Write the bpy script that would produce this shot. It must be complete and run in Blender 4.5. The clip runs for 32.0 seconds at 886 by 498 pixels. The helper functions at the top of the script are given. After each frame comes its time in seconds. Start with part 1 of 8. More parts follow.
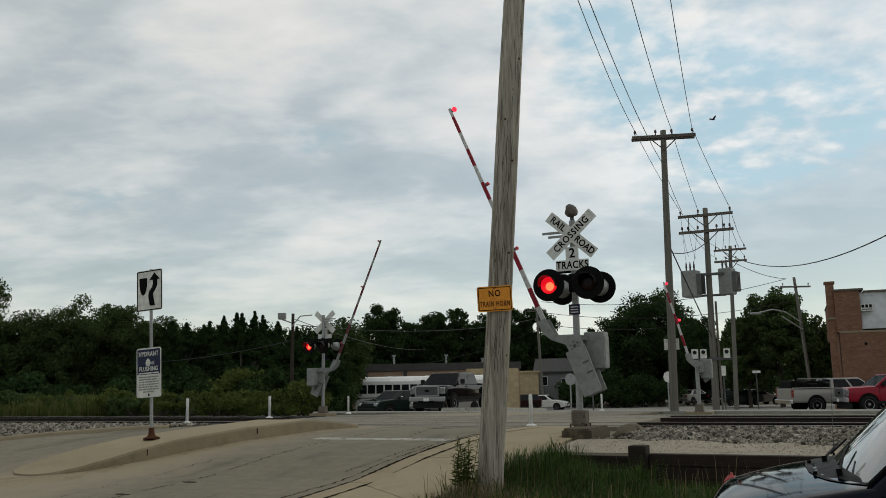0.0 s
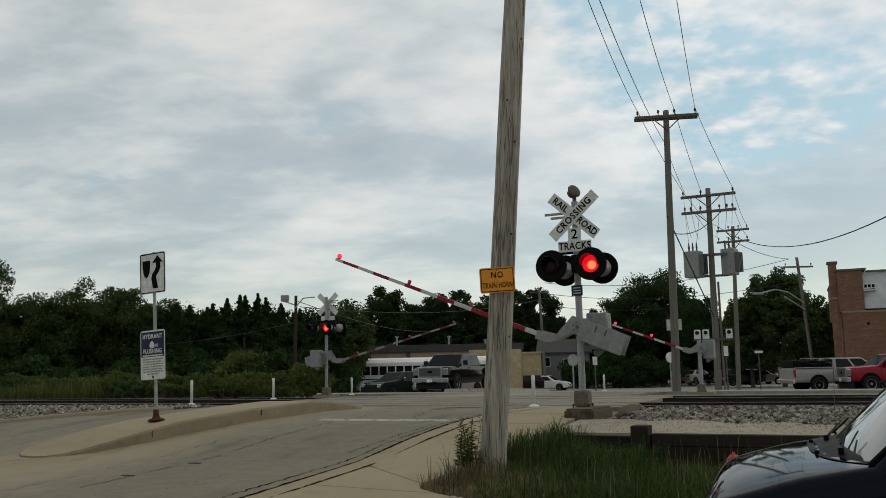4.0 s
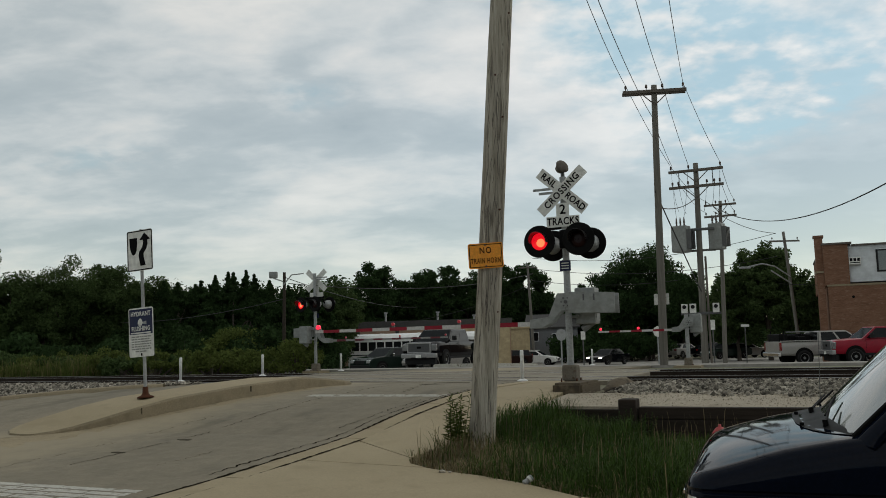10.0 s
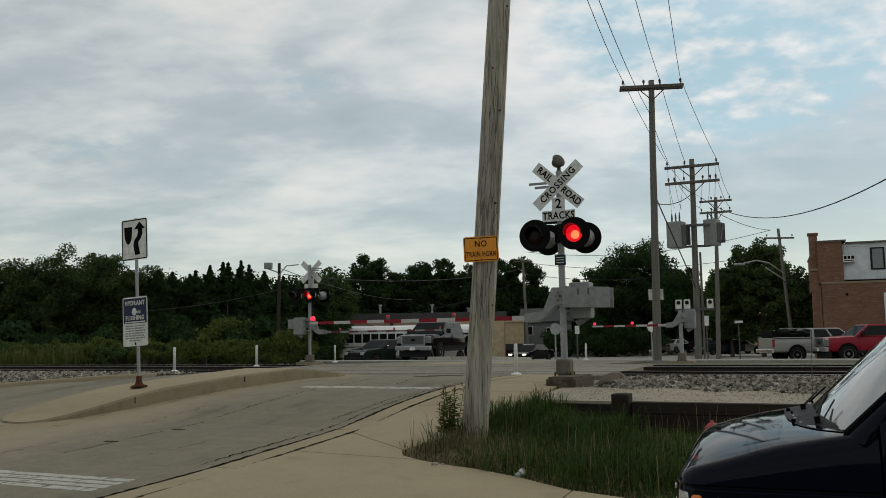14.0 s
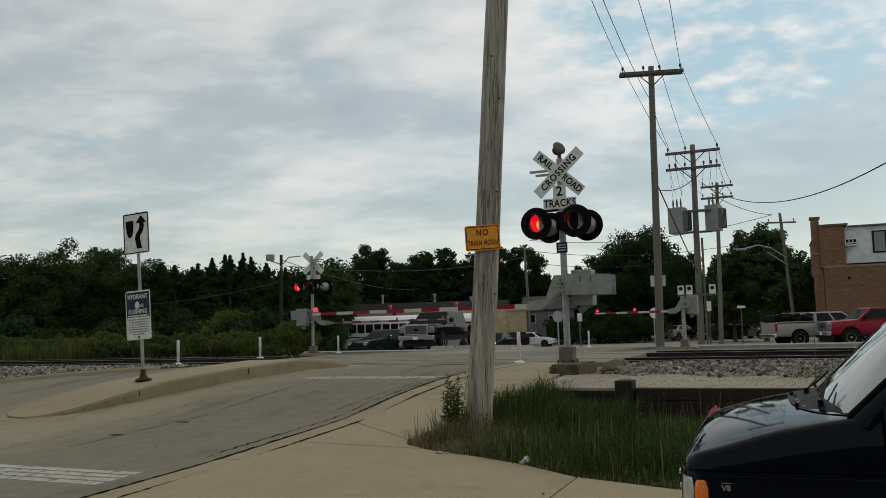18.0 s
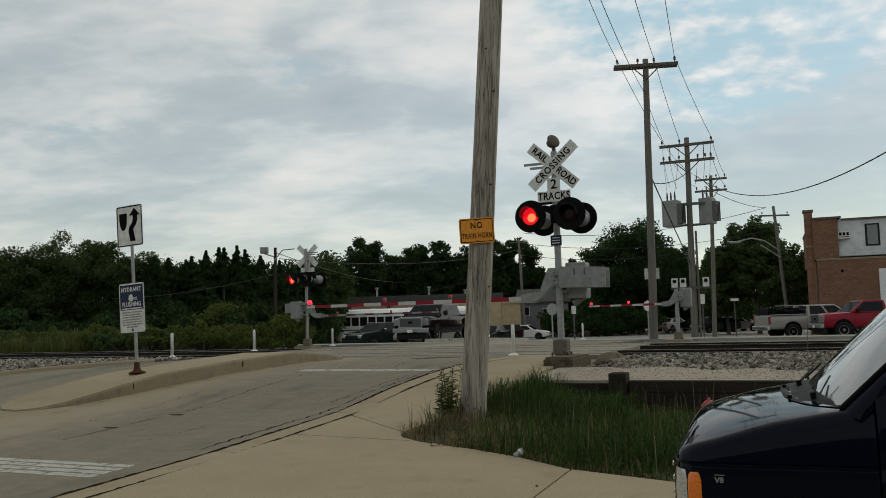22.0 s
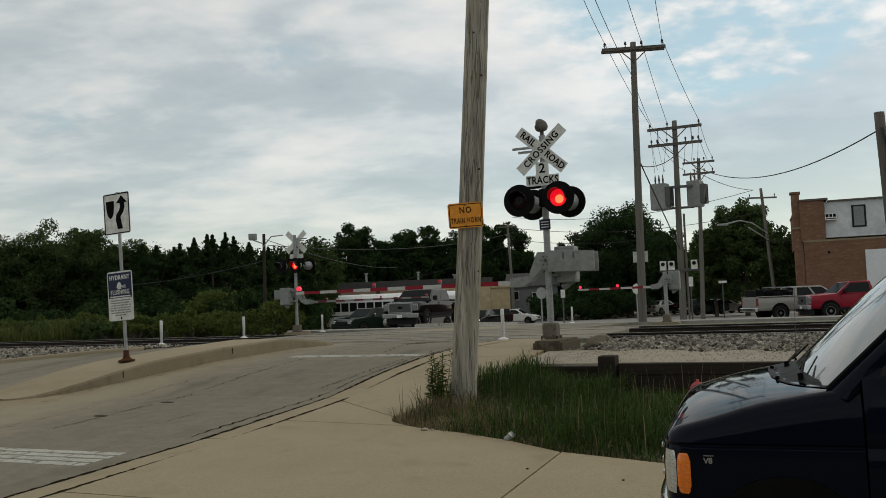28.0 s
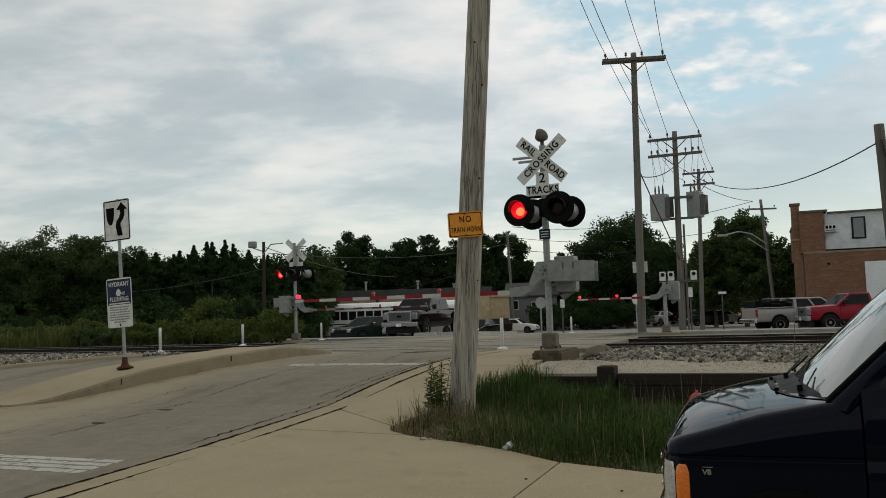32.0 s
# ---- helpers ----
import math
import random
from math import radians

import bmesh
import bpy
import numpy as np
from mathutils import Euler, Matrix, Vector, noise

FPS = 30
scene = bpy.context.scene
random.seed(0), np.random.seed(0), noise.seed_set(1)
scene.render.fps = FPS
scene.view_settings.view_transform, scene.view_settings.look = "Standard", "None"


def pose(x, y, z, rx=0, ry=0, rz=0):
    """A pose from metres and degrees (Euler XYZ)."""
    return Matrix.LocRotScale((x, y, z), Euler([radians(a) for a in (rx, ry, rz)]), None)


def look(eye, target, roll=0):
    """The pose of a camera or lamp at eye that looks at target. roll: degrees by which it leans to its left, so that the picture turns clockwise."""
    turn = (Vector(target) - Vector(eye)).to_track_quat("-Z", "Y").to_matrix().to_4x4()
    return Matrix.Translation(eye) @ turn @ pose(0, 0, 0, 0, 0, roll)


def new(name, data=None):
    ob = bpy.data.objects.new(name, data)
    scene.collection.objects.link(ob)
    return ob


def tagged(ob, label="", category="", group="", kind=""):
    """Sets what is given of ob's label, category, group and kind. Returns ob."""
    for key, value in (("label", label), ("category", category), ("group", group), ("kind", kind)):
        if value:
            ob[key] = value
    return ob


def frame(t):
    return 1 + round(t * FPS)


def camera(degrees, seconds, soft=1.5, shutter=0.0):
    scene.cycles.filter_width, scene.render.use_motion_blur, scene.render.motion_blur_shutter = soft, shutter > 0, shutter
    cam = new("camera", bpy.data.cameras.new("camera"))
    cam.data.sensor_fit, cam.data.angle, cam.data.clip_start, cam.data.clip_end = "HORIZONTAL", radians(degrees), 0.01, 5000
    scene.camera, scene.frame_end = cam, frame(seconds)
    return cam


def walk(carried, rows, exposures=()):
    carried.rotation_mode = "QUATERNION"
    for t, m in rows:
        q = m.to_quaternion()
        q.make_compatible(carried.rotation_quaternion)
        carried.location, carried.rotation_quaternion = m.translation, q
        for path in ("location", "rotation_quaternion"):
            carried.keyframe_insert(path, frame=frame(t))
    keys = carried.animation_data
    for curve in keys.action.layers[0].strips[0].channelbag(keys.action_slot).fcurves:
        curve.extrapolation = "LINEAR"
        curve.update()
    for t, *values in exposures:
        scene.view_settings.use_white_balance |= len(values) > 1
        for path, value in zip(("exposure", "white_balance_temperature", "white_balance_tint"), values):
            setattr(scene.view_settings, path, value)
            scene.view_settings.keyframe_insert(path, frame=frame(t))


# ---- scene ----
cam = camera(54.57, 32.0, soft=0.9)
EYE = (0.0, 0.0, 1.6)
walk(cam, [
    (0, pose(*EYE, 99.101, 0.987, 0.158)),
    (0.5, pose(*EYE, 99.069, 1.051, 0.340)),
    (1, pose(*EYE, 98.701, 1.175, 0.333)),
    (1.5, pose(*EYE, 98.612, 1.350, 0.310)),
    (2, pose(*EYE, 98.338, 1.461, 0.333)),
    (2.5, pose(*EYE, 97.948, 1.131, 0.235)),
    (3, pose(*EYE, 97.891, 1.039, 0.460)),
    (3.5, pose(*EYE, 97.883, 1.187, 0.368)),
    (5.5, pose(*EYE, 97.722, 0.952, 0.036)),
    (6, pose(*EYE, 97.444, 0.971, -0.458)),
    (6.5, pose(*EYE, 97.524, 0.926, -0.486)),
    (7, pose(*EYE, 97.122, 0.928, -0.596)),
    (7.5, pose(*EYE, 97.096, 0.872, -0.586)),
    (8, pose(*EYE, 97.070, 0.575, -0.576)),
    (8.5, pose(*EYE, 96.902, 0.760, -0.413)),
    (9, pose(*EYE, 96.804, 0.637, -0.409)),
    (9.5, pose(*EYE, 96.964, 0.700, -0.212)),
    (10, pose(*EYE, 96.247, 1.562, -0.382)),
    (10.5, pose(*EYE, 96.503, 0.902, -1.041)),
    (11, pose(*EYE, 96.119, 1.247, -0.919)),
    (11.5, pose(*EYE, 95.880, 1.079, -2.011)),
    (12, pose(*EYE, 95.567, 0.636, -1.834)),
    (12.5, pose(*EYE, 95.366, 0.777, -1.915)),
    (13, pose(*EYE, 95.510, 1.197, -1.412)),
    (13.5, pose(*EYE, 95.289, 1.147, -0.993)),
    (14, pose(*EYE, 95.762, 0.901, -0.765)),
    (14.5, pose(*EYE, 95.506, 0.696, -0.338)),
    (16.5, pose(*EYE, 95.053, 1.339, -0.913)),
    (17, pose(*EYE, 94.923, 1.689, -0.760)),
    (17.5, pose(*EYE, 95.369, 1.544, -0.549)),
    (18, pose(*EYE, 95.056, 1.711, -0.580)),
    (18.5, pose(*EYE, 95.093, 1.540, -0.922)),
    (19, pose(*EYE, 95.338, 1.575, -0.257)),
    (19.5, pose(*EYE, 95.301, 1.620, -0.073)),
    (20, pose(*EYE, 94.670, 1.748, -0.785)),
    (20.5, pose(*EYE, 94.806, 1.994, -0.841)),
    (21, pose(*EYE, 94.901, 1.974, -1.040)),
    (21.5, pose(*EYE, 94.654, 1.746, -0.829)),
    (22, pose(*EYE, 94.563, 1.719, -0.963)),
    (22.5, pose(*EYE, 94.678, 1.710, -1.049)),
    (23, pose(*EYE, 94.720, 1.849, -1.109)),
    (23.5, pose(*EYE, 94.613, 1.901, -1.047)),
    (24, pose(*EYE, 94.503, 1.976, -0.869)),
    (24.5, pose(*EYE, 94.668, 2.409, -0.620)),
    (26.5, pose(*EYE, 94.043, 1.850, -0.937)),
    (27, pose(*EYE, 93.453, 2.187, -1.474)),
    (27.5, pose(*EYE, 93.348, 2.330, -1.598)),
    (28, pose(*EYE, 93.538, 2.280, -1.653)),
    (28.5, pose(*EYE, 93.745, 2.204, -1.602)),
    (29, pose(*EYE, 93.849, 2.077, -1.526)),
    (29.5, pose(*EYE, 94.086, 2.051, -1.617)),
    (30, pose(*EYE, 94.200, 1.650, -1.592)),
    (30.5, pose(*EYE, 94.185, 1.782, -1.647)),
    (31, pose(*EYE, 94.121, 1.822, -1.632)),
    (31.5, pose(*EYE, 94.081, 1.831, -1.882)),
    (32, pose(*EYE, 94.136, 1.901, -1.699)),
], exposures=[(0.0, -0.08, 6800, 7), (10.0, -0.11, 6800, 6.5), (24.0, -0.10, 6900, 7), (31.0, 0.0, 6950, 8), (32.0, 0.0, 6950, 8)])

# ---- world, sun ----
SUN_ELEV, SUN_TURN = 24.0, 60.0      # degrees; low behind broken cloud
world = bpy.data.worlds.new("evening_sky")
scene.world = world
world.use_nodes = True
wn, wl = world.node_tree.nodes, world.node_tree.links
wn.clear()


def wnode(kind, **props):
    n = wn.new(kind)
    for k, val in props.items():
        n.inputs[k].default_value = val
    return n


def wmath(op, a, b=None):
    n = wn.new("ShaderNodeMath")
    n.operation = op
    for i, val in enumerate((a, b)):
        if val is None:
            continue
        if isinstance(val, (int, float)):
            n.inputs[i].default_value = val
        else:
            wl.new(val, n.inputs[i])
    return n.outputs[0]


def wramp(src, stops):
    n = wn.new("ShaderNodeValToRGB")
    e = n.color_ramp.elements
    while len(e) < len(stops):
        e.new(0.5)
    for el, (p, c) in zip(e, stops):
        el.position, el.color = p, (*c, 1)
    wl.new(src, n.inputs[0])
    return n.outputs[0]


def wmix(fac, a, b):
    n = wn.new("ShaderNodeMix")
    n.data_type = "RGBA"
    for i, val in ((0, fac), (6, a), (7, b)):
        if isinstance(val, (int, float)):
            n.inputs[i].default_value = val
        elif isinstance(val, tuple):
            n.inputs[i].default_value = (*val, 1)
        else:
            wl.new(val, n.inputs[i])
    return n.outputs[2]


sky = wn.new("ShaderNodeTexSky")
sky.sky_type = "NISHITA"
sky.sun_disc = False
sky.dust_density, sky.air_density = 0.35, 0.9
sky.sun_elevation, sky.sun_rotation = radians(SUN_ELEV), radians(SUN_TURN)
tc = wn.new("ShaderNodeTexCoord")
sep = wn.new("ShaderNodeSeparateXYZ")
wl.new(tc.outputs["Generated"], sep.inputs[0])
up = wmath("MAXIMUM", sep.outputs[2], 0.0)
# the cloud deck: a flat layer seen in perspective
den = wmath("ADD", up, 0.24)
cx, cy = wmath("DIVIDE", sep.outputs[0], den), wmath("DIVIDE", sep.outputs[1], den)
deck = wn.new("ShaderNodeCombineXYZ")
wl.new(cx, deck.inputs[0])
wl.new(cy, deck.inputs[1])


def clouds(scale, detail, rough, shift, stretch=(1, 1, 1), turn=0.0, distort=0.0):
    mp = wn.new("ShaderNodeMapping")
    mp.inputs["Location"].default_value = shift
    mp.inputs["Scale"].default_value = stretch
    mp.inputs["Rotation"].default_value = (0, 0, radians(turn))
    wl.new(deck.outputs[0], mp.inputs[0])
    n = wnode("ShaderNodeTexNoise", Scale=scale, Detail=detail, Roughness=rough, Distortion=distort)
    wl.new(mp.outputs[0], n.inputs[0])
    return n.outputs[0]


big = clouds(1.0, 3, 0.5, (3.1, 1.7, 0), (0.9, 1.0, 1), 20)
mid = clouds(2.4, 6, 0.50, (0.4, 5.2, 0), (0.85, 1.15, 1), 14, 0.2)
fine = clouds(8.0, 6, 0.55, (7.7, 2.1, 0), (0.8, 1.15, 1), 8, 0.2)
puff = wmath("ADD", wmath("MULTIPLY", clouds(6.5, 3, 0.5, (1.3, 4.4, 0), (1, 1.0, 1), 0, 0.4), 0.45), wmath("MULTIPLY", clouds(14.0, 4, 0.5, (5.0, 0.7, 0)), 0.55))


def opening(x0, y0, kx, ky, amount):
    """A soft round region of the deck."""
    a, b = wmath("SUBTRACT", cx, x0), wmath("SUBTRACT", cy, y0)
    g = wmath("ADD", wmath("MULTIPLY", wmath("MULTIPLY", a, a), kx), wmath("MULTIPLY", wmath("MULTIPLY", b, b), ky))
    return wmath("MULTIPLY", wmath("POWER", 2.718, wmath("MULTIPLY", g, -1.0)), amount)


# the deck breaks open to the right, into small puffs, and thins in two places ahead
gap = opening(0.35, 1.56, 42.0, 14.0, 0.95)
for region in ((0.57, 1.73, 34.0, 28.0, 0.85), (0.80, 1.80, 26.0, 34.0, 0.80), (0.55, 1.48, 30.0, 30.0, 0.40), (0.86, 1.58, 30.0, 30.0, 0.40), (0.68, 2.02, 22.0, 9.0, 0.60),
               (-0.27, 1.82, 60.0, 120.0, 0.50), (-0.80, 2.03, 22.0, 110.0, 0.42), (0.20, 1.40, 60.0, 90.0, 0.5), (1.3, 1.2, 5.0, 5.0, 0.8), (-1.4, 0.6, 3.0, 3.0, 0.7)):
    gap = wmath("ADD", gap, opening(*region))
gap = wmath("MINIMUM", gap, 1.0)
open_ = wmath("MULTIPLY", gap, wmath("SUBTRACT", 0.80, wmath("MULTIPLY", wmath("SUBTRACT", puff, 0.5), 4.6)))
cover = wramp(open_, [(0.18, (1, 1, 1)), (0.70, (0.55, 0.55, 0.55)), (1.0, (0.22, 0.22, 0.22))])
tone = wmath("ADD", wmath("ADD", wmath("MULTIPLY", mid, 0.46), wmath("MULTIPLY", fine, 0.24)), wmath("MULTIPLY", big, 0.30))
for region in ((0.12, 1.80, 3.2, 1.3, 0.075), (1.30, 2.15, 5.0, 2.6, -0.10), (0.47, 2.03, 70.0, 45.0, 0.10), (-1.0, 2.0, 3.0, 3.0, -0.055), (0.62, 1.70, 8.0, 3.0, 0.05), (-0.25, 1.45, 4.0, 12.0, 0.05), (1.15, 2.45, 2.6, 2.6, -0.20), (-0.4, 2.15, 6.0, 20.0, -0.03), (-0.75, 1.35, 6.0, 10.0, -0.04)):
    tone = wmath("ADD", tone, opening(*region))
tone = wmath("ADD", tone, wmath("MULTIPLY", gap, wmath("MULTIPLY", wmath("SUBTRACT", puff, 0.47), 0.9)))
shade = wramp(tone, [(0.30, (0.43, 0.475, 0.475)), (0.445, (0.60, 0.635, 0.63)), (0.505, (0.775, 0.785, 0.765)), (0.565, (0.945, 0.91, 0.86)), (0.64, (1.09, 1.03, 0.965))])
blue = wramp(up, [(0.0, (0.64, 0.73, 0.76)), (0.18, (0.47, 0.70, 0.78)), (0.55, (0.36, 0.61, 0.76)), (1.0, (0.28, 0.48, 0.66))])
cloudy = wmix(cover, blue, shade)
low = wramp(up, [(0.0, (1, 1, 1)), (0.15, (0, 0, 0))])
cloudy = wmix(wmath("MULTIPLY", low, 0.45), cloudy, (0.62, 0.66, 0.67))
lift = wramp(up, [(0.10, (0.93, 0.93, 0.93)), (0.42, (1.19, 1.19, 1.18))])
mul = wn.new("ShaderNodeMix")
mul.data_type, mul.blend_type = "RGBA", "MULTIPLY"
mul.inputs[0].default_value = 1.0
wl.new(cloudy, mul.inputs[6])
wl.new(lift, mul.inputs[7])
cloudy = mul.outputs[2]
bg_cloud = wnode("ShaderNodeBackground", Strength=0.605)
wl.new(cloudy, bg_cloud.inputs[0])
bg_sky = wnode("ShaderNodeBackground", Strength=0.05)
wl.new(sky.outputs[0], bg_sky.inputs[0])
add = wn.new("ShaderNodeAddShader")
wl.new(bg_cloud.outputs[0], add.inputs[0])
wl.new(bg_sky.outputs[0], add.inputs[1])
wout = wn.new("ShaderNodeOutputWorld")
wl.new(add.outputs[0], wout.inputs[0])

sun_data = bpy.data.lights.new("sun", "SUN")
sun_data.energy, sun_data.angle, sun_data.color = 0.5, radians(75), (1.0, 0.95, 0.88)
sun = new("sun", sun_data)
sun.matrix_world = look((0, 0, 60), (60 - 60 - 20 * math.sin(radians(SUN_TURN)), -20 * math.cos(radians(SUN_TURN)), 60 - 20 * math.tan(radians(SUN_ELEV))))

# ---- materials ----
def material(name, a, b, rough=0.7, metal=0.0, scale=3.0, fine=40.0, bump=0.2, dist=0.01, stretch=(1, 1, 1), c=None, patch=0.6,
             rough_var=0.15, coat=0.0, glow=None, strength=0.0, alpha_in=None, per_object=0.0, per_island=0.0, spec=0.5, coat_ior=1.5):
    """A surface between the colours a and b (and stains c), with noise at two scales and a fine relief."""
    m = bpy.data.materials.new(name)
    m.use_nodes = True
    n, l = m.node_tree.nodes, m.node_tree.links
    p = n["Principled BSDF"]
    co = n.new("ShaderNodeTexCoord")
    mp = n.new("ShaderNodeMapping")
    mp.inputs["Scale"].default_value = stretch
    l.new(co.outputs["Object"], mp.inputs[0])
    big, small = n.new("ShaderNodeTexNoise"), n.new("ShaderNodeTexNoise")
    for t, s, d in ((big, scale, 4), (small, fine, 5)):
        t.inputs["Scale"].default_value, t.inputs["Detail"].default_value, t.inputs["Roughness"].default_value = s, d, 0.62
        l.new(mp.outputs[0], t.inputs[0])
    r1 = n.new("ShaderNodeValToRGB")
    r1.color_ramp.elements[0].position, r1.color_ramp.elements[1].position = 0.5 - 0.5 * (1 - patch) - 0.05, 0.55 + 0.5 * (1 - patch)
    l.new(big.outputs[0], r1.inputs[0])
    mix1 = n.new("ShaderNodeMix")
    mix1.data_type = "RGBA"
    mix1.inputs[6].default_value, mix1.inputs[7].default_value = (*a, 1), (*b, 1)
    l.new(r1.outputs[0], mix1.inputs[0])
    col = mix1.outputs[2]
    r2 = n.new("ShaderNodeValToRGB")
    r2.color_ramp.elements[0].position, r2.color_ramp.elements[1].position = 0.3, 0.72
    r2.color_ramp.elements[0].color, r2.color_ramp.elements[1].color = (0.72, 0.72, 0.72, 1), (1.22, 1.22, 1.22, 1)
    l.new(small.outputs[0], r2.inputs[0])
    mix2 = n.new("ShaderNodeMix")
    mix2.data_type, mix2.blend_type = "RGBA", "MULTIPLY"
    mix2.inputs[0].default_value = 0.8
    l.new(col, mix2.inputs[6])
    l.new(r2.outputs[0], mix2.inputs[7])
    col = mix2.outputs[2]
    if c:
        st = n.new("ShaderNodeTexNoise")
        st.inputs["Scale"].default_value, st.inputs["Detail"].default_value = scale * 2.7, 6
        mp2 = n.new("ShaderNodeMapping")
        mp2.inputs["Location"].default_value = (5.3, 2.2, 9.1)
        mp2.inputs["Scale"].default_value = stretch
        l.new(co.outputs["Object"], mp2.inputs[0])
        l.new(mp2.outputs[0], st.inputs[0])
        r3 = n.new("ShaderNodeValToRGB")
        r3.color_ramp.elements[0].position, r3.color_ramp.elements[1].position = 0.56, 0.68
        l.new(st.outputs[0], r3.inputs[0])
        mix3 = n.new("ShaderNodeMix")
        mix3.data_type = "RGBA"
        l.new(r3.outputs[0], mix3.inputs[0])
        l.new(col, mix3.inputs[6])
        mix3.inputs[7].default_value = (*c, 1)
        col = mix3.outputs[2]
    if per_object or per_island:
        if per_object:
            rnd = n.new("ShaderNodeObjectInfo").outputs["Random"]
        else:
            rnd = n.new("ShaderNodeNewGeometry").outputs["Random Per Island"]
        k = per_object or per_island
        mr = n.new("ShaderNodeMapRange")
        mr.inputs[3].default_value, mr.inputs[4].default_value = 1 - k, 1 + k
        l.new(rnd, mr.inputs[0])
        mix4 = n.new("ShaderNodeMix")
        mix4.data_type, mix4.blend_type = "RGBA", "MULTIPLY"
        mix4.inputs[0].default_value = 1.0
        l.new(col, mix4.inputs[6])
        l.new(mr.outputs[0], mix4.inputs[7])
        col = mix4.outputs[2]
    l.new(col, p.inputs["Base Color"])
    rr = n.new("ShaderNodeMapRange")
    rr.inputs[3].default_value, rr.inputs[4].default_value = max(0.02, rough - rough_var), min(1.0, rough + rough_var)
    l.new(big.outputs[0], rr.inputs[0])
    l.new(rr.outputs[0], p.inputs["Roughness"])
    p.inputs["Metallic"].default_value = metal
    p.inputs["Coat Weight"].default_value = coat
    p.inputs["Coat Roughness"].default_value = 0.06
    p.inputs["Coat IOR"].default_value = coat_ior
    p.inputs["Specular IOR Level"].default_value = spec
    if bump:
        bp = n.new("ShaderNodeBump")
        bp.inputs["Strength"].default_value, bp.inputs["Distance"].default_value = bump, dist
        l.new(small.outputs[0], bp.inputs["Height"])
        l.new(bp.outputs[0], p.inputs["Normal"])
    if glow:
        p.inputs["Emission Color"].default_value = (*glow, 1)
        p.inputs["Emission Strength"].default_value = strength
    return m


def glass_material(name, tint, rough=0.03):
    m = bpy.data.materials.new(name)
    m.use_nodes = True
    n, l = m.node_tree.nodes, m.node_tree.links
    p = n["Principled BSDF"]
    p.inputs["Base Color"].default_value = (*tint, 1)
    p.inputs["Transmission Weight"].default_value = 1.0
    p.inputs["Roughness"].default_value = rough
    p.inputs["IOR"].default_value = 1.45
    return m


M = {}


def asphalt_material():
    """Worn asphalt: aggregate, wide mottling, and blotches of dust."""
    m = material("asphalt", (0.160, 0.138, 0.098), (0.214, 0.186, 0.135), 0.92, scale=0.30, fine=70, bump=0.35, dist=0.006, c=(0.124, 0.108, 0.077), stretch=(1.5, 0.45, 1), spec=0.25)
    n, l = m.node_tree.nodes, m.node_tree.links
    p = n["Principled BSDF"]
    old = p.inputs["Base Color"].links[0].from_socket
    co = n.new("ShaderNodeTexCoord")
    # blotches half a metre wide
    n2 = n.new("ShaderNodeTexNoise")
    n2.inputs["Scale"].default_value, n2.inputs["Detail"].default_value, n2.inputs["Roughness"].default_value = 4.5, 8, 0.72
    l.new(co.outputs["Object"], n2.inputs[0])
    r2 = n.new("ShaderNodeValToRGB")
    r2.color_ramp.elements[0].position, r2.color_ramp.elements[1].position = 0.30, 0.70
    r2.color_ramp.elements[0].color, r2.color_ramp.elements[1].color = (0.82, 0.82, 0.82, 1), (1.18, 1.18, 1.17, 1)
    l.new(n2.outputs[0], r2.inputs[0])
    my = n.new("ShaderNodeMix")
    my.data_type, my.blend_type = "RGBA", "MULTIPLY"
    my.inputs[0].default_value = 1.0
    l.new(old, my.inputs[6])
    l.new(r2.outputs[0], my.inputs[7])
    # sand that drifts along the median's kerb and the gutter
    sep2 = n.new("ShaderNodeSeparateXYZ")
    l.new(co.outputs["Object"], sep2.inputs[0])
    n3 = n.new("ShaderNodeTexNoise")
    n3.inputs["Scale"].default_value, n3.inputs["Detail"].default_value, n3.inputs["Roughness"].default_value = 1.6, 7, 0.65
    l.new(co.outputs["Object"], n3.inputs[0])
    far = n.new("ShaderNodeMath")
    far.operation = "ADD"
    l.new(sep2.outputs[0], far.inputs[0])
    far.inputs[1].default_value = 11.9
    dist_ = n.new("ShaderNodeMath")
    dist_.operation = "ABSOLUTE"
    l.new(far.outputs[0], dist_.inputs[0])
    wob = n.new("ShaderNodeMath")
    wob.operation = "MULTIPLY_ADD"
    l.new(n3.outputs[0], wob.inputs[0])
    wob.inputs[1].default_value = 2.2
    l.new(dist_.outputs[0], wob.inputs[2])
    r3 = n.new("ShaderNodeValToRGB")
    r3.color_ramp.elements[0].position, r3.color_ramp.elements[1].position = 0.50, 0.86
    r3.color_ramp.elements[0].color, r3.color_ramp.elements[1].color = (0.75, 0.75, 0.75, 1), (0, 0, 0, 1)
    scl = n.new("ShaderNodeMath")
    scl.operation = "MULTIPLY"
    scl.inputs[1].default_value = 0.25
    l.new(wob.outputs[0], scl.inputs[0])
    l.new(scl.outputs[0], r3.inputs[0])
    mz = n.new("ShaderNodeMix")
    mz.data_type = "RGBA"
    l.new(r3.outputs[0], mz.inputs[0])
    l.new(my.outputs[2], mz.inputs[6])
    mz.inputs[7].default_value = (0.30, 0.252, 0.168, 1)
    l.new(mz.outputs[2], p.inputs["Base Color"])
    return m


